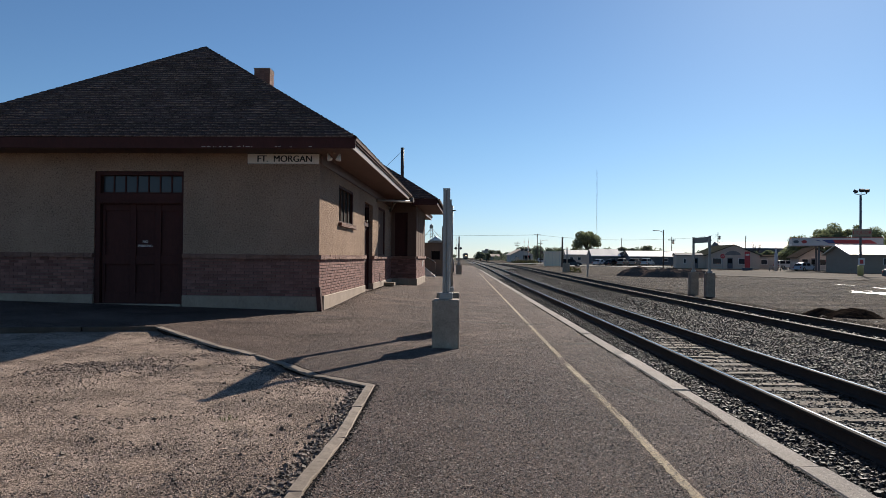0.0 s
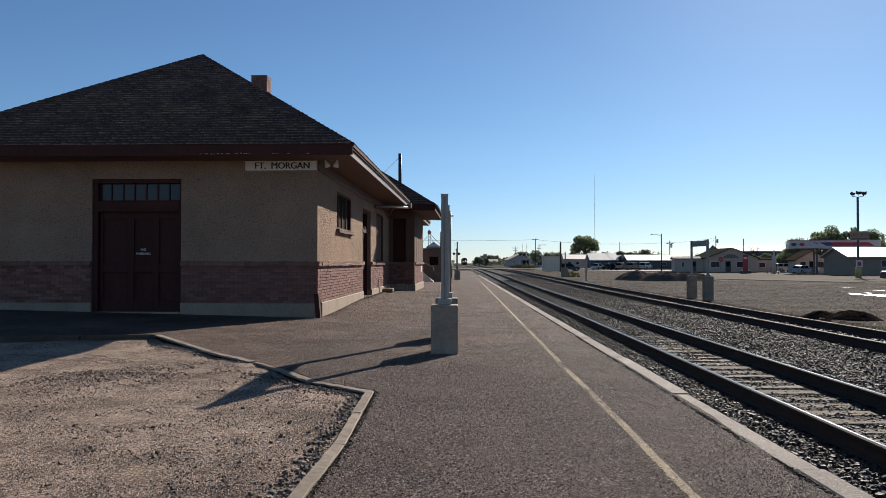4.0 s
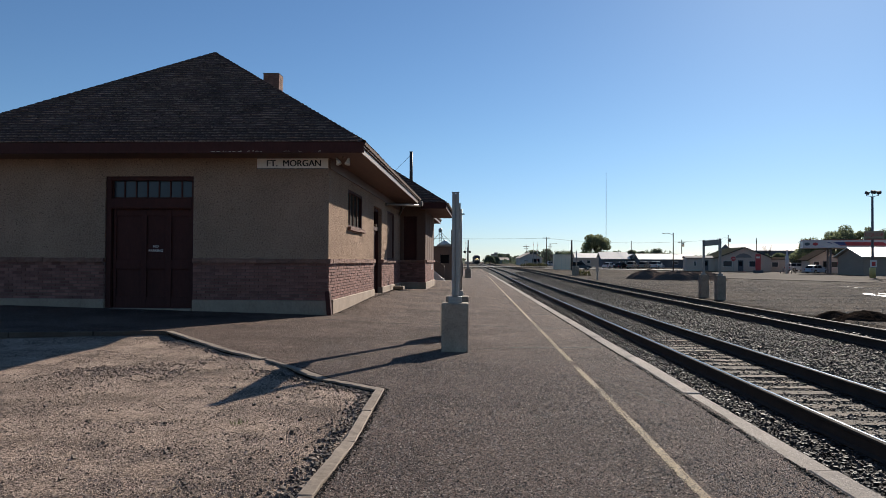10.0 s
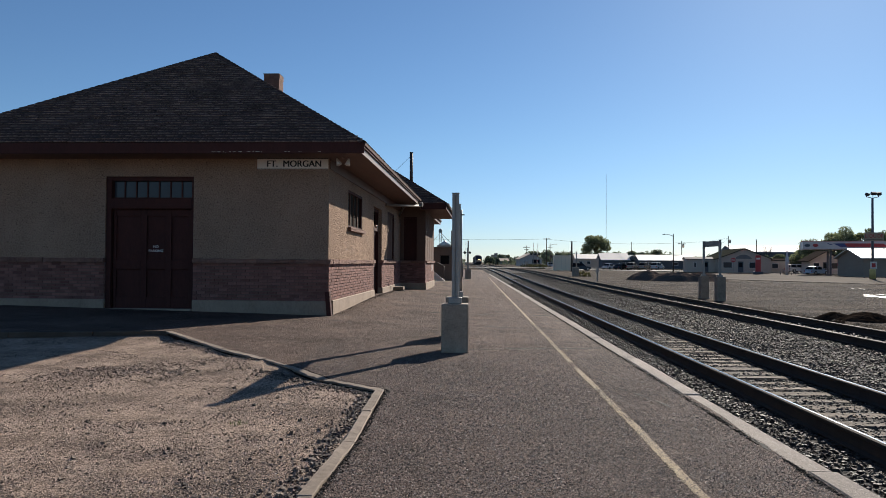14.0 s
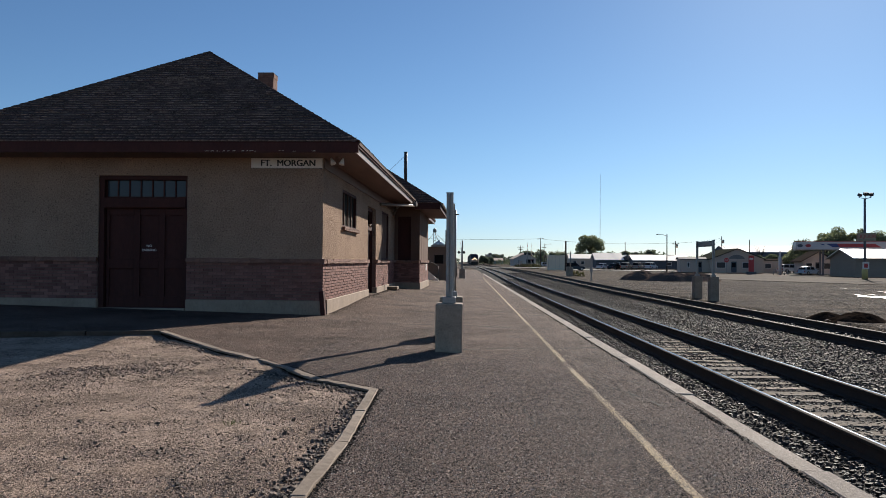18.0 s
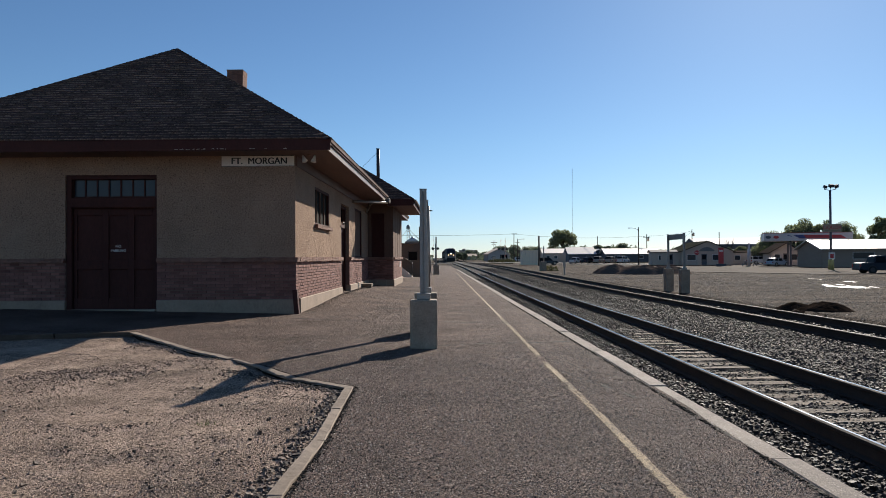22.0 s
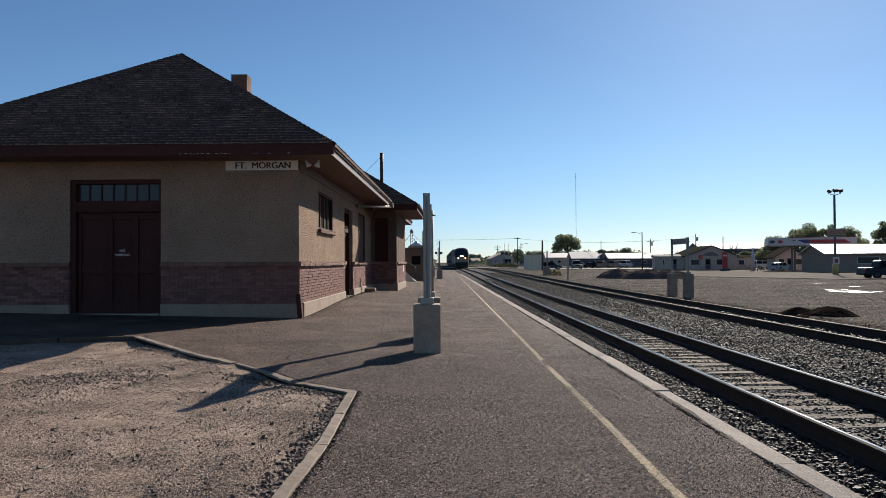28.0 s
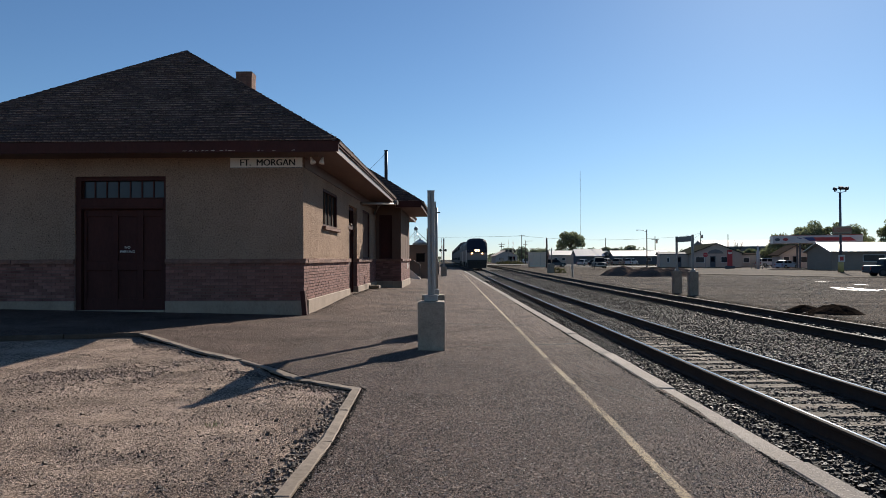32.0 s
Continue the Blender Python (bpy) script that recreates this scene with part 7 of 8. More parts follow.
# ---- vehicles ----
def vehicle(name, at, ln, w, h, style, paint, label, group=""):
    """A road vehicle, nose towards +x: body and cabin from side outlines, glass, wheels, lamps."""
    ob = thing(name, at, label, "car" if style not in ("pickup", "crew") else "pickup truck", group)
    sill, belt = 0.32 * h / 1.6, 0.60 * h
    rear = belt * (1.0 if style != "sedan" else 0.97)
    out = [(-ln / 2, sill + 0.12), (-ln / 2 + 0.06, rear * 0.95), (-ln / 2 + 0.2, rear), (ln * 0.18, belt), (ln / 2 - 0.25, belt * 0.88), (ln / 2 - 0.02, belt * 0.70), (ln / 2, sill + 0.08), (ln / 2 - 0.2, sill - 0.04), (-ln / 2 + 0.2, sill - 0.04)]
    bm = slab(bmesh.new(), [(x, -w / 2, z) for x, z in out], (0, w, 0))
    for v in bm.verts:
        if v.co.z > belt * 0.8:
            v.co.y *= 0.93
    part("body", bm, paint, ob, bevel=0.05)
    if style == "pickup":
        cab = [(-ln * 0.10, belt), (-ln * 0.06, h * 0.97), (-ln * 0.02, h), (ln * 0.10, h), (ln * 0.14, h * 0.97), (ln * 0.25, belt)]
    elif style == "crew":
        cab = [(-ln * 0.27, belt), (-ln * 0.24, h * 0.96), (-ln * 0.20, h), (ln * 0.08, h), (ln * 0.12, h * 0.97), (ln * 0.24, belt)]
    elif style == "hatch":
        cab = [(-ln * 0.47, belt), (-ln * 0.36, h * 0.93), (-ln * 0.22, h), (ln * 0.02, h), (ln * 0.08, h * 0.97), (ln * 0.26, belt)]
    elif style == "suv":
        cab = [(-ln * 0.47, belt), (-ln * 0.43, h * 0.96), (-ln * 0.38, h), (ln * 0.06, h), (ln * 0.10, h * 0.97), (ln * 0.24, belt)]
    else:
        cab = [(-ln * 0.38, belt), (-ln * 0.22, h * 0.97), (-ln * 0.16, h), (ln * 0.04, h), (ln * 0.08, h * 0.98), (ln * 0.24, belt)]
    bm = slab(bmesh.new(), [(x, -w * 0.45, z) for x, z in cab], (0, w * 0.9, 0))
    for v in bm.verts:
        if v.co.z > h * 0.9:
            v.co.y *= 0.82
    part("cabin", bm, paint, ob, bevel=0.035)
    (xa, za), (xb, zb), (xe, ze), (xf, zf) = cab[0], cab[1], cab[-2], cab[-1]
    lo, hi = belt + 0.04, h - 0.1
    def side(x0, x1, s):
        y0, y1 = s * w * 0.452, s * w * 0.382
        f = (hi - belt) / (h - belt)
        pts = [(x0, y0, lo), (x1, y0, lo), (x1 - 0.02, y1 + s * 0.012, hi), (x0 + 0.02, y1 + s * 0.012, hi)]
        return slab(bmesh.new(), pts, (0, s * 0.012, 0))
    mid = (cab[1][0] + cab[-2][0]) / 2
    for s in (-1, 1):
        for x0, x1 in ((cab[1][0] + 0.05, mid - 0.05), (mid + 0.05, cab[-2][0] + 0.05)):
            part("side_window", side(x0, x1, s), MAT["pane"], ob)
    for a, b, nm in (((xf, zf), (xe, ze), "windscreen"), ((xa, za), (xb, zb), "rear_window")):
        d = Vector((b[0] - a[0], 0, b[1] - a[1]))
        nrm = Vector((-d.z, 0, d.x)).normalized() * (0.015 if nm == "rear_window" else -0.015)
        p0, p1 = Vector((a[0], 0, a[1])) + d * 0.12, Vector((a[0], 0, a[1])) + d * 0.9
        part(nm, slab(bmesh.new(), [p0 + Vector((0, -w * 0.41, 0)), p0 + Vector((0, w * 0.41, 0)), p1 + Vector((0, w * 0.35, 0)), p1 + Vector((0, -w * 0.35, 0))], nrm), MAT["pane"], ob)
    rw = 0.21 * h if style != "pickup" else 0.225 * h
    for x in (-ln * 0.30, ln * 0.32):
        for s in (-1, 1):
            y = s * (w / 2 - 0.10)
            part("wheel_arch", rod(bmesh.new(), (x, s * (w / 2 - 0.02), rw), (x, s * (w / 2 + 0.004), rw), rw * 1.16, n=18), MAT["black"], ob)
            tyre = part("tyre", rod(bmesh.new(), (x, y - 0.11, rw), (x, y + 0.13 * s + 0.0, rw), rw, n=18), MAT["tyre"], ob)
            part("rim", rod(bmesh.new(), (x, y + s * 0.10, rw), (x, y + s * 0.14, rw), rw * 0.62, n=14), MAT["chrome"] if style not in ("pickup", "crew") else MAT["steel_dark"], tyre)
    for s in (-1, 1):
        part("headlight", box(ln / 2 - 0.12, ln / 2 - 0.005, s * w * 0.36 - 0.17, s * w * 0.36 + 0.17, belt * 0.62, belt * 0.74), MAT["lens"], ob, bevel=0.02)
        part("tail_light", box(-ln / 2 - 0.01, -ln / 2 + 0.1, s * w * 0.42 - 0.08, s * w * 0.42 + 0.08, belt * 0.6, belt * 0.85), MAT["lens_red"], ob, bevel=0.015)
        part("mirror", box(cab[-1][0] - 0.35, cab[-1][0] - 0.2, s * (w * 0.5) - 0.09, s * (w * 0.5) + 0.09, belt + 0.05, belt + 0.2), paint, ob, bevel=0.02)
    part("front_bumper", box(ln / 2 - 0.1, ln / 2 + 0.05, -w * 0.46, w * 0.46, sill, sill + 0.2), MAT["chrome"] if style == "pickup" else paint, ob, bevel=0.03)
    part("rear_bumper", box(-ln / 2 - 0.05, -ln / 2 + 0.1, -w * 0.46, w * 0.46, sill, sill + 0.2), MAT["chrome"] if style == "pickup" else paint, ob, bevel=0.03)
    part("grille", box(ln / 2 - 0.05, ln / 2 + 0.01, -w * 0.24, w * 0.24, belt * 0.55, belt * 0.75), MAT["black"], ob)
    return ob


vehicle("parked_car", pose(59.0, 127.8, -0.40, 0, 0, 24), 3.9, 1.75, 1.42, "hatch", MAT["car_blue"], "pale blue hatchback parked at the petrol station")
vehicle("parked_pickup", pose(44.1, 72.4, -0.42, 0, 0, -6), 5.5, 1.95, 1.76, "crew", MAT["car_dark"], "dark blue pickup truck parked in the yard")
CARS = [("suv", "car_black", 22.9, 153, 4.2, 1.55, 4, "black car parked behind the equipment hut"), ("sedan", "car_white", 34.3, 182, 4.4, 1.5, 50, "white saloon parked before the low shops"), ("sedan", "car_black", 37.3, 182, 4.5, 1.45, 40, "dark saloon parked before the low shops"),
        ("suv", "car_tan", 39.9, 182, 4.6, 1.75, 62, "tan van parked before the low shops"), ("suv", "car_tan", 42.8, 182, 4.6, 1.75, 60, "tan van parked before the low shops"), ("suv", "car_white", 45.9, 182, 4.8, 1.8, 55, "white van parked before the low shops"),
        ("sedan", "car_white", 25.6, 232, 4.6, 1.5, 8, "white car parked by the far crossing"), ("sedan", "car_black", 64.5, 139, 4.5, 1.45, 12, "dark car parked beside the shop annex"), ("suv", "car_white", 62.5, 143, 4.5, 1.6, 12, "white car parked beside the shop annex")]
for style, paint, x, y, ln, h, yaw, label in CARS:
    vehicle("parked_car", pose(x, y, -0.25 if y < 185 else -0.1, 0, 0, yaw), ln, 1.8, h, style, MAT[paint], label, "parked cars")
pickup = vehicle("moving_pickup", pose(0, 0, 0), 5.5, 2.0, 1.9, "pickup", MAT["car_dark"], "dark pickup truck driving along the street")

# ---- the train ----
MAT.update(
    loco_nose=surf("grimy_grey_nose", (0.13, 0.117, 0.107), (0.23, 0.207, 0.19), big=1.2, fine=8, rough=0.5, bump=0.03, tone=1.0),
    loco_grey=surf("silver_locomotive_paint", (0.14, 0.131, 0.123), (0.24, 0.226, 0.212), big=0.6, fine=8, rough=0.9, bump=0.03, spec=0.05, stretch=(1, 1, 0.3), tone=1.0),
    loco_dark=surf("dark_navy_locomotive_paint", (0.012, 0.016, 0.03), (0.03, 0.036, 0.055), big=0.6, fine=8, rough=0.6, bump=0.03, spec=0.2, tone=1.0),
    loco_red=surf("red_stripe_paint", (0.35, 0.03, 0.03), (0.45, 0.05, 0.05), big=0.6, fine=8, rough=0.4, bump=0.03),
    under=surf("sooty_undercarriage", (0.015, 0.014, 0.013), (0.05, 0.045, 0.04), big=1, fine=9, rough=0.85, bump=0.2, tone=1.0),
    coach=surf("fluted_stainless_coach", (0.10, 0.097, 0.093), (0.19, 0.184, 0.176), big=0.4, fine=5, rough=0.95, bump=0.05, spec=0.03, stretch=(0.2, 0.2, 6), tone=1.0),
    headlamp=glow("headlamp_glow", (1.0, 0.70, 0.40), 5.0),
    ditch=glow("ditch_lamp_glow", (1.0, 0.62, 0.32), 5.0),
)


def section(w, h, sill, shoulder, crown=6):
    """Half-rounded carbody outline across the train."""
    pts = [(-w / 2, sill), (-w / 2, shoulder)]
    for k in range(1, crown):
        g = math.pi * (1 - k / crown)
        pts.append((math.cos(g) * w / 2, shoulder + math.sin(g) ** 0.8 * (h - shoulder)))
    return pts + [(w / 2, shoulder), (w / 2, sill)]


def loft(bm, rings):
    vs = [[bm.verts.new(p) for p in ring] for ring in rings]
    for a, b in zip(vs, vs[1:]):
        for k in range(len(a)):
            bm.faces.new((a[k], a[(k + 1) % len(a)], b[(k + 1) % len(b)], b[k]))
    bm.faces.new(vs[0])
    bm.faces.new(vs[-1][::-1])
    return bm


def bogie(ob, y, axles, wheel):
    frame_ob = part("bogie_frame", bx(box(-1.15, -1.0, y - axles * 0.9, y + axles * 0.9, 0.45, 0.85), 1.0, 1.15, y - axles * 0.9, y + axles * 0.9, 0.45, 0.85), MAT["under"], ob, bevel=0.03)
    for k in range(axles):
        yy = y + (k - (axles - 1) / 2) * 2.0
        for s in (-1, 1):
            part("wheel", rod(bmesh.new(), (s * 0.68, yy, wheel), (s * 0.80, yy, wheel), wheel, n=16), MAT["under"], frame_ob)


def locomotive(label):
    """Nose towards -y, from y = 0 back to 21 m; rails' top at z = 0."""
    ob = thing("locomotive", pose(4.63, 540, 0), label, "locomotive", "train")
    body = section(3.05, 4.36, 1.05, 3.55)
    bm = loft(bmesh.new(), [[(x, y, z) for x, z in body] for y in (2.6, 20.9)])
    part("carbody", bm, MAT["loco_grey"], ob, "silver carbody", 0.02)
    top = section(3.09, 4.40, 2.75, 3.56)
    part("roof_band", loft(bmesh.new(), [[(x, y, z) for x, z in top] for y in (2.4, 20.95)]), MAT["loco_dark"], ob, "dark upper band and roof")
    # nose: a blunt wedge, dark above and silver below
    low = [[(-1.44, 0.0, 0.95), (-1.44, 0.0, 2.35), (-1.40, 0.12, 2.75), (1.40, 0.12, 2.75), (1.44, 0.0, 2.35), (1.44, 0.0, 0.95)],
           [(-1.525, 1.1, 0.95), (-1.525, 1.1, 2.4), (-1.525, 1.25, 2.8), (1.525, 1.25, 2.8), (1.525, 1.1, 2.4), (1.525, 1.1, 0.95)],
           [(-1.525, 2.6, 0.95), (-1.525, 2.6, 2.4), (-1.525, 2.6, 2.8), (1.525, 2.6, 2.8), (1.525, 2.6, 2.4), (1.525, 2.6, 0.95)]]
    nose = part("nose", loft(bmesh.new(), low), MAT["loco_nose"], ob, "grimy grey lower nose", 0.03)
    up = []
    for y, ww, zz in ((0.10, 1.38, 2.76), (0.45, 1.47, 3.35), (1.05, 1.51, 4.12), (1.5, 1.52, 4.40), (2.6, 1.525, 4.46)):
        d = zz - 2.72
        half = [(1.0, 0.0), (1.0, 0.35), (0.96, 0.66), (0.84, 0.86), (0.60, 0.96), (0.3, 1.0)]
        up.append([(-ww * a, y + 0.02, 2.72 + d * b) for a, b in half] + [(ww * a, y + 0.02, 2.72 + d * b) for a, b in half[::-1]])
    cab = part("cab_front", loft(bmesh.new(), up), MAT["loco_dark"], ob, "dark sloped cab front")
    for s in (-1, 1):
        part("windscreen", slab(bmesh.new(), [(s * 0.08, 0.60, 3.36), (s * 1.05, 0.66, 3.30), (s * 0.86, 1.22, 3.74), (s * 0.08, 1.26, 3.95)], (0, -0.03, 0.02)), MAT["pane"], cab)
        part("headlight", rod(bmesh.new(), (s * 0.19, -0.07, 2.66), (s * 0.19, 0.1, 2.66), 0.16, n=12), MAT["headlamp"], nose, "lit headlight")
        part("ditch_light", rod(bmesh.new(), (s * 0.74, -0.06, 2.24), (s * 0.74, 0.1, 2.24), 0.11, n=12), MAT["ditch"], nose, "lit ditch light")
        part("red_line", box(s * 1.526 - 0.006, s * 1.526 + 0.006, 2.8, 20.8, 3.02, 3.12), MAT["loco_red"], ob)
        part("grab_rail", rod(bmesh.new(), (s * 1.55, 2.5, 1.1), (s * 1.55, 2.5, 2.6), 0.02, n=5), MAT["galv"], ob)
    part("headlight_housing", box(-0.42, 0.42, -0.05, 0.12, 2.48, 2.84), MAT["loco_dark"], nose, bevel=0.03)
    part("nose_band", box(-1.445, 1.445, -0.012, 0.9, 2.36, 2.70), MAT["loco_dark"], nose, "dark band across the nose")
    part("anticlimber", box(-1.38, 1.38, -0.14, 0.05, 0.98, 1.34), MAT["under"], nose, "sooty buffer beam", 0.03)
    part("coupler", box(-0.15, 0.15, -0.55, 0.1, 0.72, 1.0), MAT["under"], nose)
    part("pilot", loft(bmesh.new(), [[(-1.3, -0.05, 0.12), (-1.35, -0.05, 0.98), (1.35, -0.05, 0.98), (1.3, -0.05, 0.12)], [(-1.4, 0.7, 0.2), (-1.45, 0.7, 0.98), (1.45, 0.7, 0.98), (1.4, 0.7, 0.2)]]), MAT["under"], ob, "dark pilot plate")
    part("fuel_tank", box(-1.35, 1.35, 7.8, 13.2, 0.3, 1.05), MAT["under"], ob, bevel=0.08)
    for k in range(3):
        part("roof_fan", rod(bmesh.new(), (0, 13 + k * 2.2, 4.3), (0, 13 + k * 2.2, 4.46), 0.75, n=16), MAT["under"], ob)
    bogie(ob, 4.2, 2, 0.5)
    bogie(ob, 16.8, 2, 0.5)
    return ob


def coach(label):
    ob = thing("passenger_coach", pose(4.63, 440, 0), label, "passenger coach", "train")
    body = section(3.05, 4.92, 0.55, 4.45)
    part("carbody", loft(bmesh.new(), [[(x, y, z) for x, z in body] for y in (0.0, 25.6)]), MAT["coach"], ob, "stainless double-deck body", 0.02)
    for s in (-1, 1):
        for z0, z1, n in ((3.35, 3.95, 14), (1.25, 1.8, 10)):
            for k in range(n):
                y = 1.6 + k * (22.4 / n)
                part("window", box(s * 1.528 - 0.008, s * 1.528 + 0.008, y, y + 22.4 / n - 0.4, z0, z1), MAT["screen"], ob)
        part("red_line", box(s * 1.527 - 0.005, s * 1.527 + 0.005, 0.2, 25.4, 4.05, 4.15), MAT["loco_red"], ob)
        part("blue_band", box(s * 1.526 - 0.005, s * 1.526 + 0.005, 0.2, 25.4, 2.9, 3.25), MAT["loco_dark"], ob)
    part("gangway", box(-0.6, 0.6, -0.25, 0.0, 2.7, 4.7), MAT["under"], ob)
    bogie(ob, 3.4, 2, 0.46)
    bogie(ob, 22.2, 2, 0.46)
    return ob


TRAIN = [(locomotive("silver and navy passenger locomotive with lit headlights"), 0.0)]
TRAIN.append((locomotive("second silver passenger locomotive behind the first"), 21.9))
for o in TRAIN[1][0].children_recursive:
    if o.name.startswith(("headlight", "ditch_light")) and not o.name.startswith("headlight_housing"):
        o.data = o.data.copy()
        o.data.materials[0] = MAT["lens"]
first_coach = coach("stainless double-deck passenger coach")
TRAIN.append((first_coach, 43.9))
for k in range(1, 6):
    TRAIN.append((copy_thing(first_coach, pose(4.63, 480, 0)), 43.9 + 26.4 * k))

# ---- small loose things on the lot ----
def dirt_spot(r):
    while True:
        x, y = r.uniform(-9, -0.95), r.uniform(3.4, 12.2)
        if noise.noise((x * 1.1, y * 1.6, 4)) + 0.6 * noise.noise((x * 4, y * 6, 9)) < r.uniform(-0.25, 0.75):
            continue
        if y < 10.7 + (x + 9.6) * 0.41 and x < lot_edge(y) - 0.12:
            return x, y
vs, fs = stones(11000, dirt_spot, (0.003, 0.009), 31, lambda x, y: rough_ground(x, y), 0.7)
tagged(new("lot_pebbles", raw("lot_pebbles", vs, fs, MAT["pebble"])), "small pebbles scattered over the dirt lot", "pebbles", "", "stuff")
def sand_spot(r):
    while True:
        y = 3.4 + 7.5 * r.random() ** 1.5
        x = r.uniform(max(-9, -0.95 - y * 0.62), -0.9)
        if x < lot_edge(y) - 0.11 and y < 11.4:
            return x, y
vs, fs = grit(75000, sand_spot, (0.003, 0.0085), 37, rough_ground, (0.3, 1.0))
tagged(new("lot_grit", raw("lot_grit", vs, fs, MAT["sand"])), "coarse sand grains on the dirt lot", "grit", "", "stuff")
def paving_spot(r):
    while True:
        y = 2.4 + 12.8 * r.random() ** 1.7
        if r.random() < max(ease(7.5, 14.5, y), ease(3.5, 2.4, y)):
            continue
        x = r.uniform(-2.2, 2.3)
        if x > lot_edge(y) + 0.01 and abs(x - 1.395) > 0.05:
            return x, y
vs, fs = grit(130000, paving_spot, (0.003, 0.0078), 39, lambda x, y: plat_z(x), (0.25, 0.8))
tagged(new("platform_grit", raw("platform_grit", vs, fs, MAT["grit"])), "pale and dark stone grit bedded in the asphalt", "grit", "", "stuff")
# the asphalt's sparkle in the sun, put in as pale-coloured grains
vs, fs = grit(7000, paving_spot, (0.003, 0.0066), 40, lambda x, y: plat_z(x) + 0.001, (0.3, 0.7))
tagged(new("pale_grit", raw("pale_grit", vs, fs, MAT["chip"])), "pale grains on the asphalt, coloured as sun glints", "grit", "", "stuff")
def wall_spot(r):
    v = 0.6 + 14.4 * r.random()
    p = depot.matrix_basis @ Vector((0.06 + abs(r.gauss(0, 0.12)) + (0.5 * r.random() if r.random() < 0.12 else 0), v, 0))
    return p.x, p.y
vs, fs = stones(1800, wall_spot, (0.003, 0.011), 43, lambda x, y: plat_z(x, y), 0.6)
tagged(new("wall_rubble", raw("wall_rubble", vs, fs, MAT["patch"])), "dark grit and crumbs gathered along the depot's plinth", "rubble", "", "stuff")
def edge_spot(r):
    while True:
        y = 3.2 + 20 * r.random() ** 1.4
        if noise.noise((y * 1.7, 0, 2)) + 0.5 * noise.noise((y * 6, 3, 2)) > r.uniform(-0.35, 0.55):
            return 2.268 - abs(r.gauss(0, 0.022)), y
vs, fs = stones(2600, edge_spot, (0.004, 0.013), 41, lambda x, y: plat_z(x), 0.6)
tagged(new("edge_crumbs", raw("edge_crumbs", vs, fs, MAT["patch"])), "dark crumbs of broken asphalt along the platform edging", "rubble", "", "stuff")
def kerb_spot(r):
    y = 3.4 + 4.2 * r.random()
    return lot_edge(y) - 0.115 - abs(r.gauss(0, 0.05 + 0.03 * max(0, 7.5 - y) / 3)), y
vs, fs = stones(1150, kerb_spot, (0.006, 0.023), 33, lambda x, y: rough_ground(x, y), 0.8)
tagged(new("kerb_rubble", raw("kerb_rubble", vs, fs, MAT["rubble"])), "dark broken stones gathered along the kerb", "rubble", "", "stuff")
def corner_spot(r):
    y = 7.5 + 1.5 * r.random()
    return lot_edge(y) - 0.16 - abs(r.gauss(0, 0.22)), y
def rim_spot(r):
    y = 3.4 + 5.6 * r.random()
    return lot_edge(y) + 0.004 + abs(r.gauss(0, 0.022)), y
vs, fs = stones(1500, rim_spot, (0.003, 0.009), 45, lambda x, y: plat_z(x), 0.6)
tagged(new("edge_crumbs", raw("edge_crumbs", vs, fs, MAT["patch"])), "dark crumbs of broken asphalt along the lot's kerb", "rubble", "", "stuff")
vs, fs = stones(900, corner_spot, (0.005, 0.017), 34, lambda x, y: rough_ground(x, y), 0.8)
tagged(new("kerb_rubble", raw("kerb_rubble", vs, fs, MAT["rubble"])), "dark broken stones gathered in the lot's corner", "rubble", "", "stuff")
def strip_spot(r):
    while True:
        if r.random() < 0.5:
            x = r.uniform(-5.0, -3.3)
            y = 8.75 + 0.12 * (x + 4.2) + r.gauss(0, 0.34)
        else:
            x = r.uniform(-5.0, -3.2)
            y = 11.6 - 1.0 * (x + 4.6) + r.gauss(0, 0.16)
        if x < lot_edge(y) - 0.15 and y < 10.6 + (x + 9.6) * 0.41:
            return x, y
vs, fs = stones(1700, strip_spot, (0.005, 0.018), 36, lambda x, y: rough_ground(x, y), 0.75)
tagged(new("gravel_patch", raw("gravel_patch", vs, fs, MAT["pebble"])), "patches of pale loose gravel on the dirt lot", "gravel", "", "stuff")
def scatter_spot(r):
    y = 3.6 + 5.2 * r.random()
    return lot_edge(y) - 0.15 - abs(r.gauss(0, 1.3)), y
vs, fs = stones(170, scatter_spot, (0.008, 0.022), 35, lambda x, y: rough_ground(x, y), 0.8)
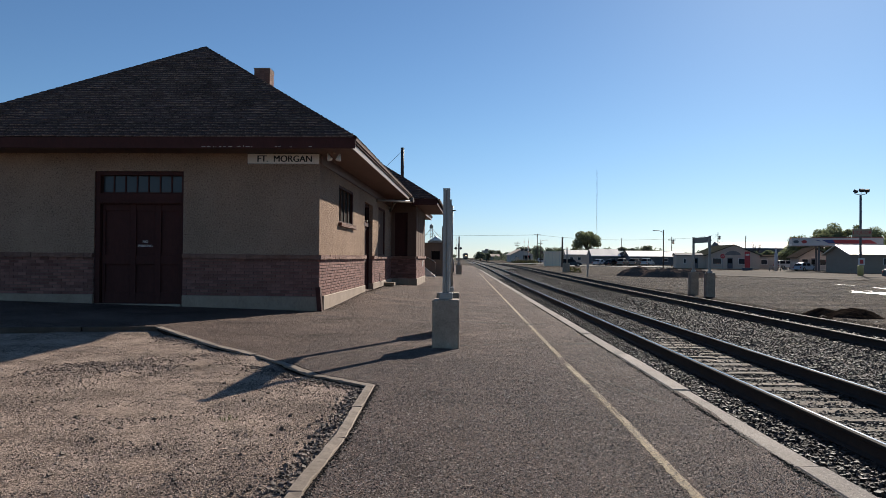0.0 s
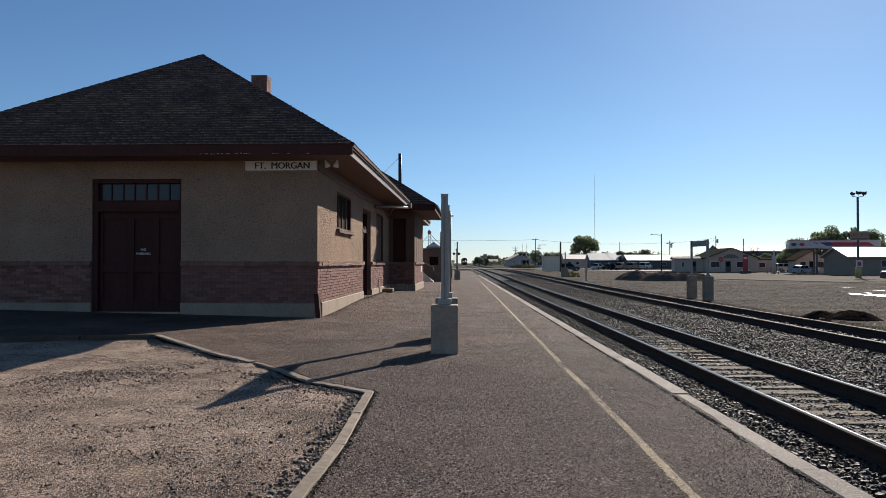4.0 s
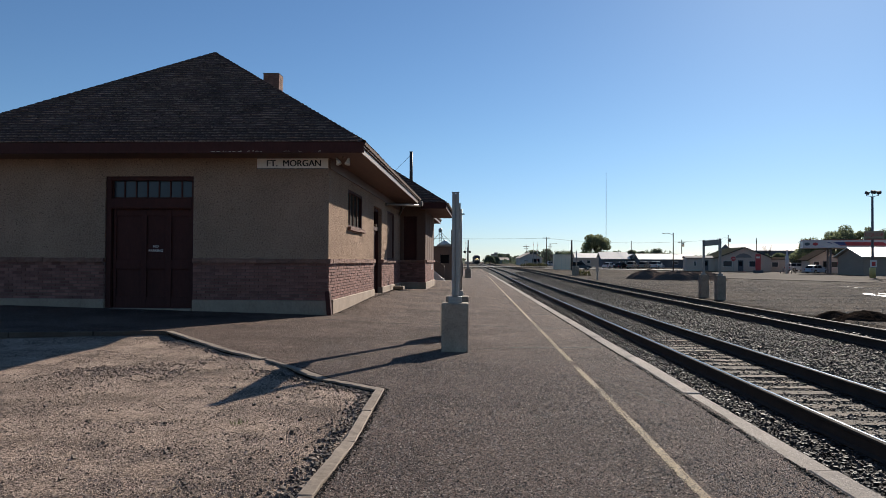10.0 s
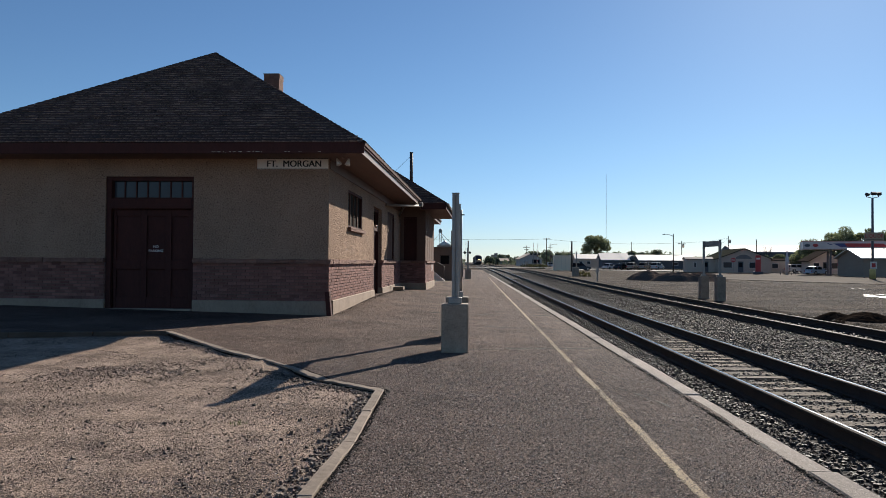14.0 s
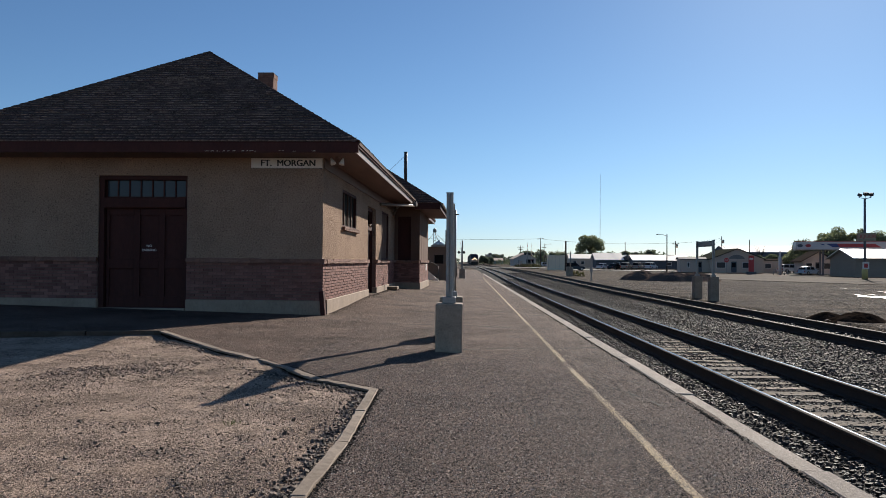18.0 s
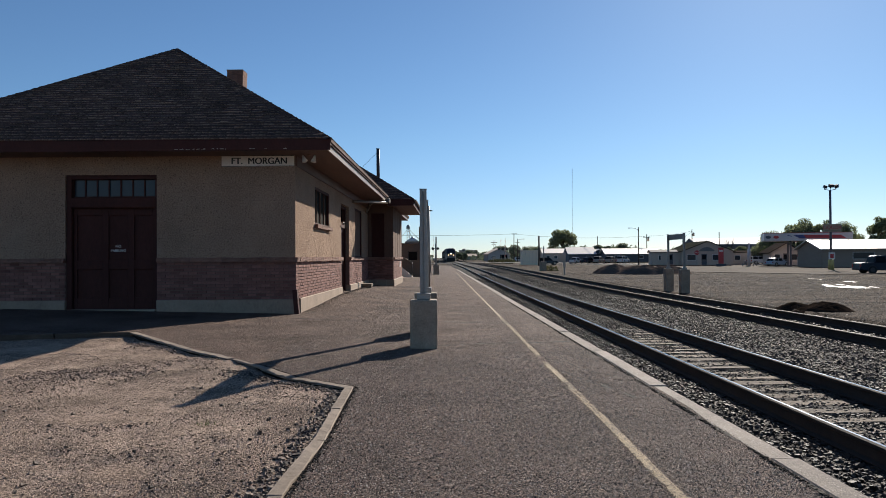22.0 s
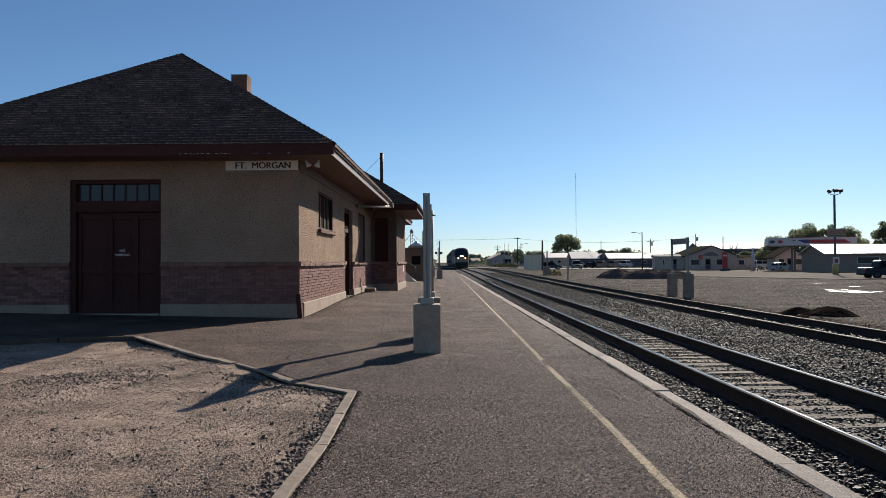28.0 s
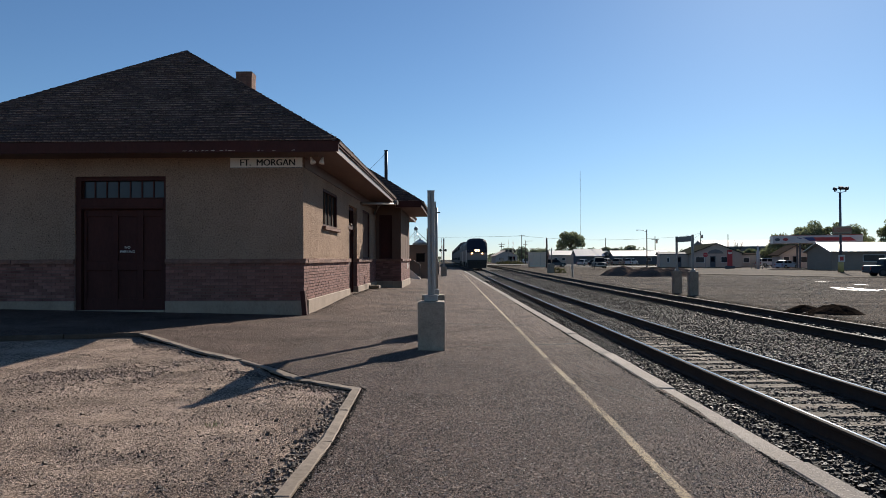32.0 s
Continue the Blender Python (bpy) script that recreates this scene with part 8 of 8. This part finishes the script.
tagged(new("kerb_rubble", raw("kerb_rubble", vs, fs, MAT["rubble"])), "dark broken stones strewn over the dirt lot", "rubble", "", "stuff")
vs, fs = stones(5200, dirt_spot, (0.003, 0.010), 44, lambda x, y: rough_ground(x, y), 0.8)
tagged(new("dark_crumbs", raw("dark_crumbs", vs, fs, MAT["rubble"])), "dark crumbs of stone scattered over the dirt lot", "pebbles", "", "stuff")
vs, fs = stones(240, dirt_spot, (0.003, 0.009), 38, lambda x, y: rough_ground(x, y), 0.6)
tagged(new("pale_chips", raw("pale_chips", vs, fs, MAT["chip"])), "pale stone chips strewn over the dirt lot", "pebbles", "", "stuff")
# a tuft of grass: thin bent blades
r = random.Random(3)
vs, fs = [], []
for _ in range(18):
    x, y = -1.84 + r.gauss(0, 0.03), 5.93 + r.gauss(0, 0.03)
    g, h, lean = r.uniform(0, 6.28), r.uniform(0.02, 0.055), r.uniform(0.01, 0.05)
    w = r.uniform(0.0015, 0.003)
    k = len(vs)
    z = rough_ground(x, y)
    side = Vector((math.sin(g) * w, -math.cos(g) * w, 0))
    for f, t in ((0, 1), (0.55, 0.8)):
        c = Vector((x + math.cos(g) * lean * f * f, y + math.sin(g) * lean * f * f, z + h * f))
        vs += [c - side * t, c + side * t]
    vs.append((x + math.cos(g) * lean, y + math.sin(g) * lean, z + h))
    fs += [(k, k + 1, k + 3, k + 2), (k + 2, k + 3, k + 4)]
tagged(new("grass_tuft", raw("grass_tuft", vs, fs, MAT["grass"])), "small green grass tuft in the dirt", "grass", "", "stuff")


# ---- what moves ----
def motions():
    """The train rolls in at a steady pace; a pickup drives up the street."""
    times = [0, 4, 8, 12, 16, 20, 24, 28, 32]
    for ob, behind in TRAIN:
        rows = []
        for t in times:
            y = 537 - 13.5 * t + behind
            rows.append((t, pose(4.63, y, rail_z(y))))
        walk(ob, rows)
    rows = []
    for t in times:
        s = 32 - t
        rows.append((t, pose(27.1 + 0.77 * s, 130 + 8.5 * s, -0.28, 0, 0, -95)))
    walk(pickup, rows)


motions()
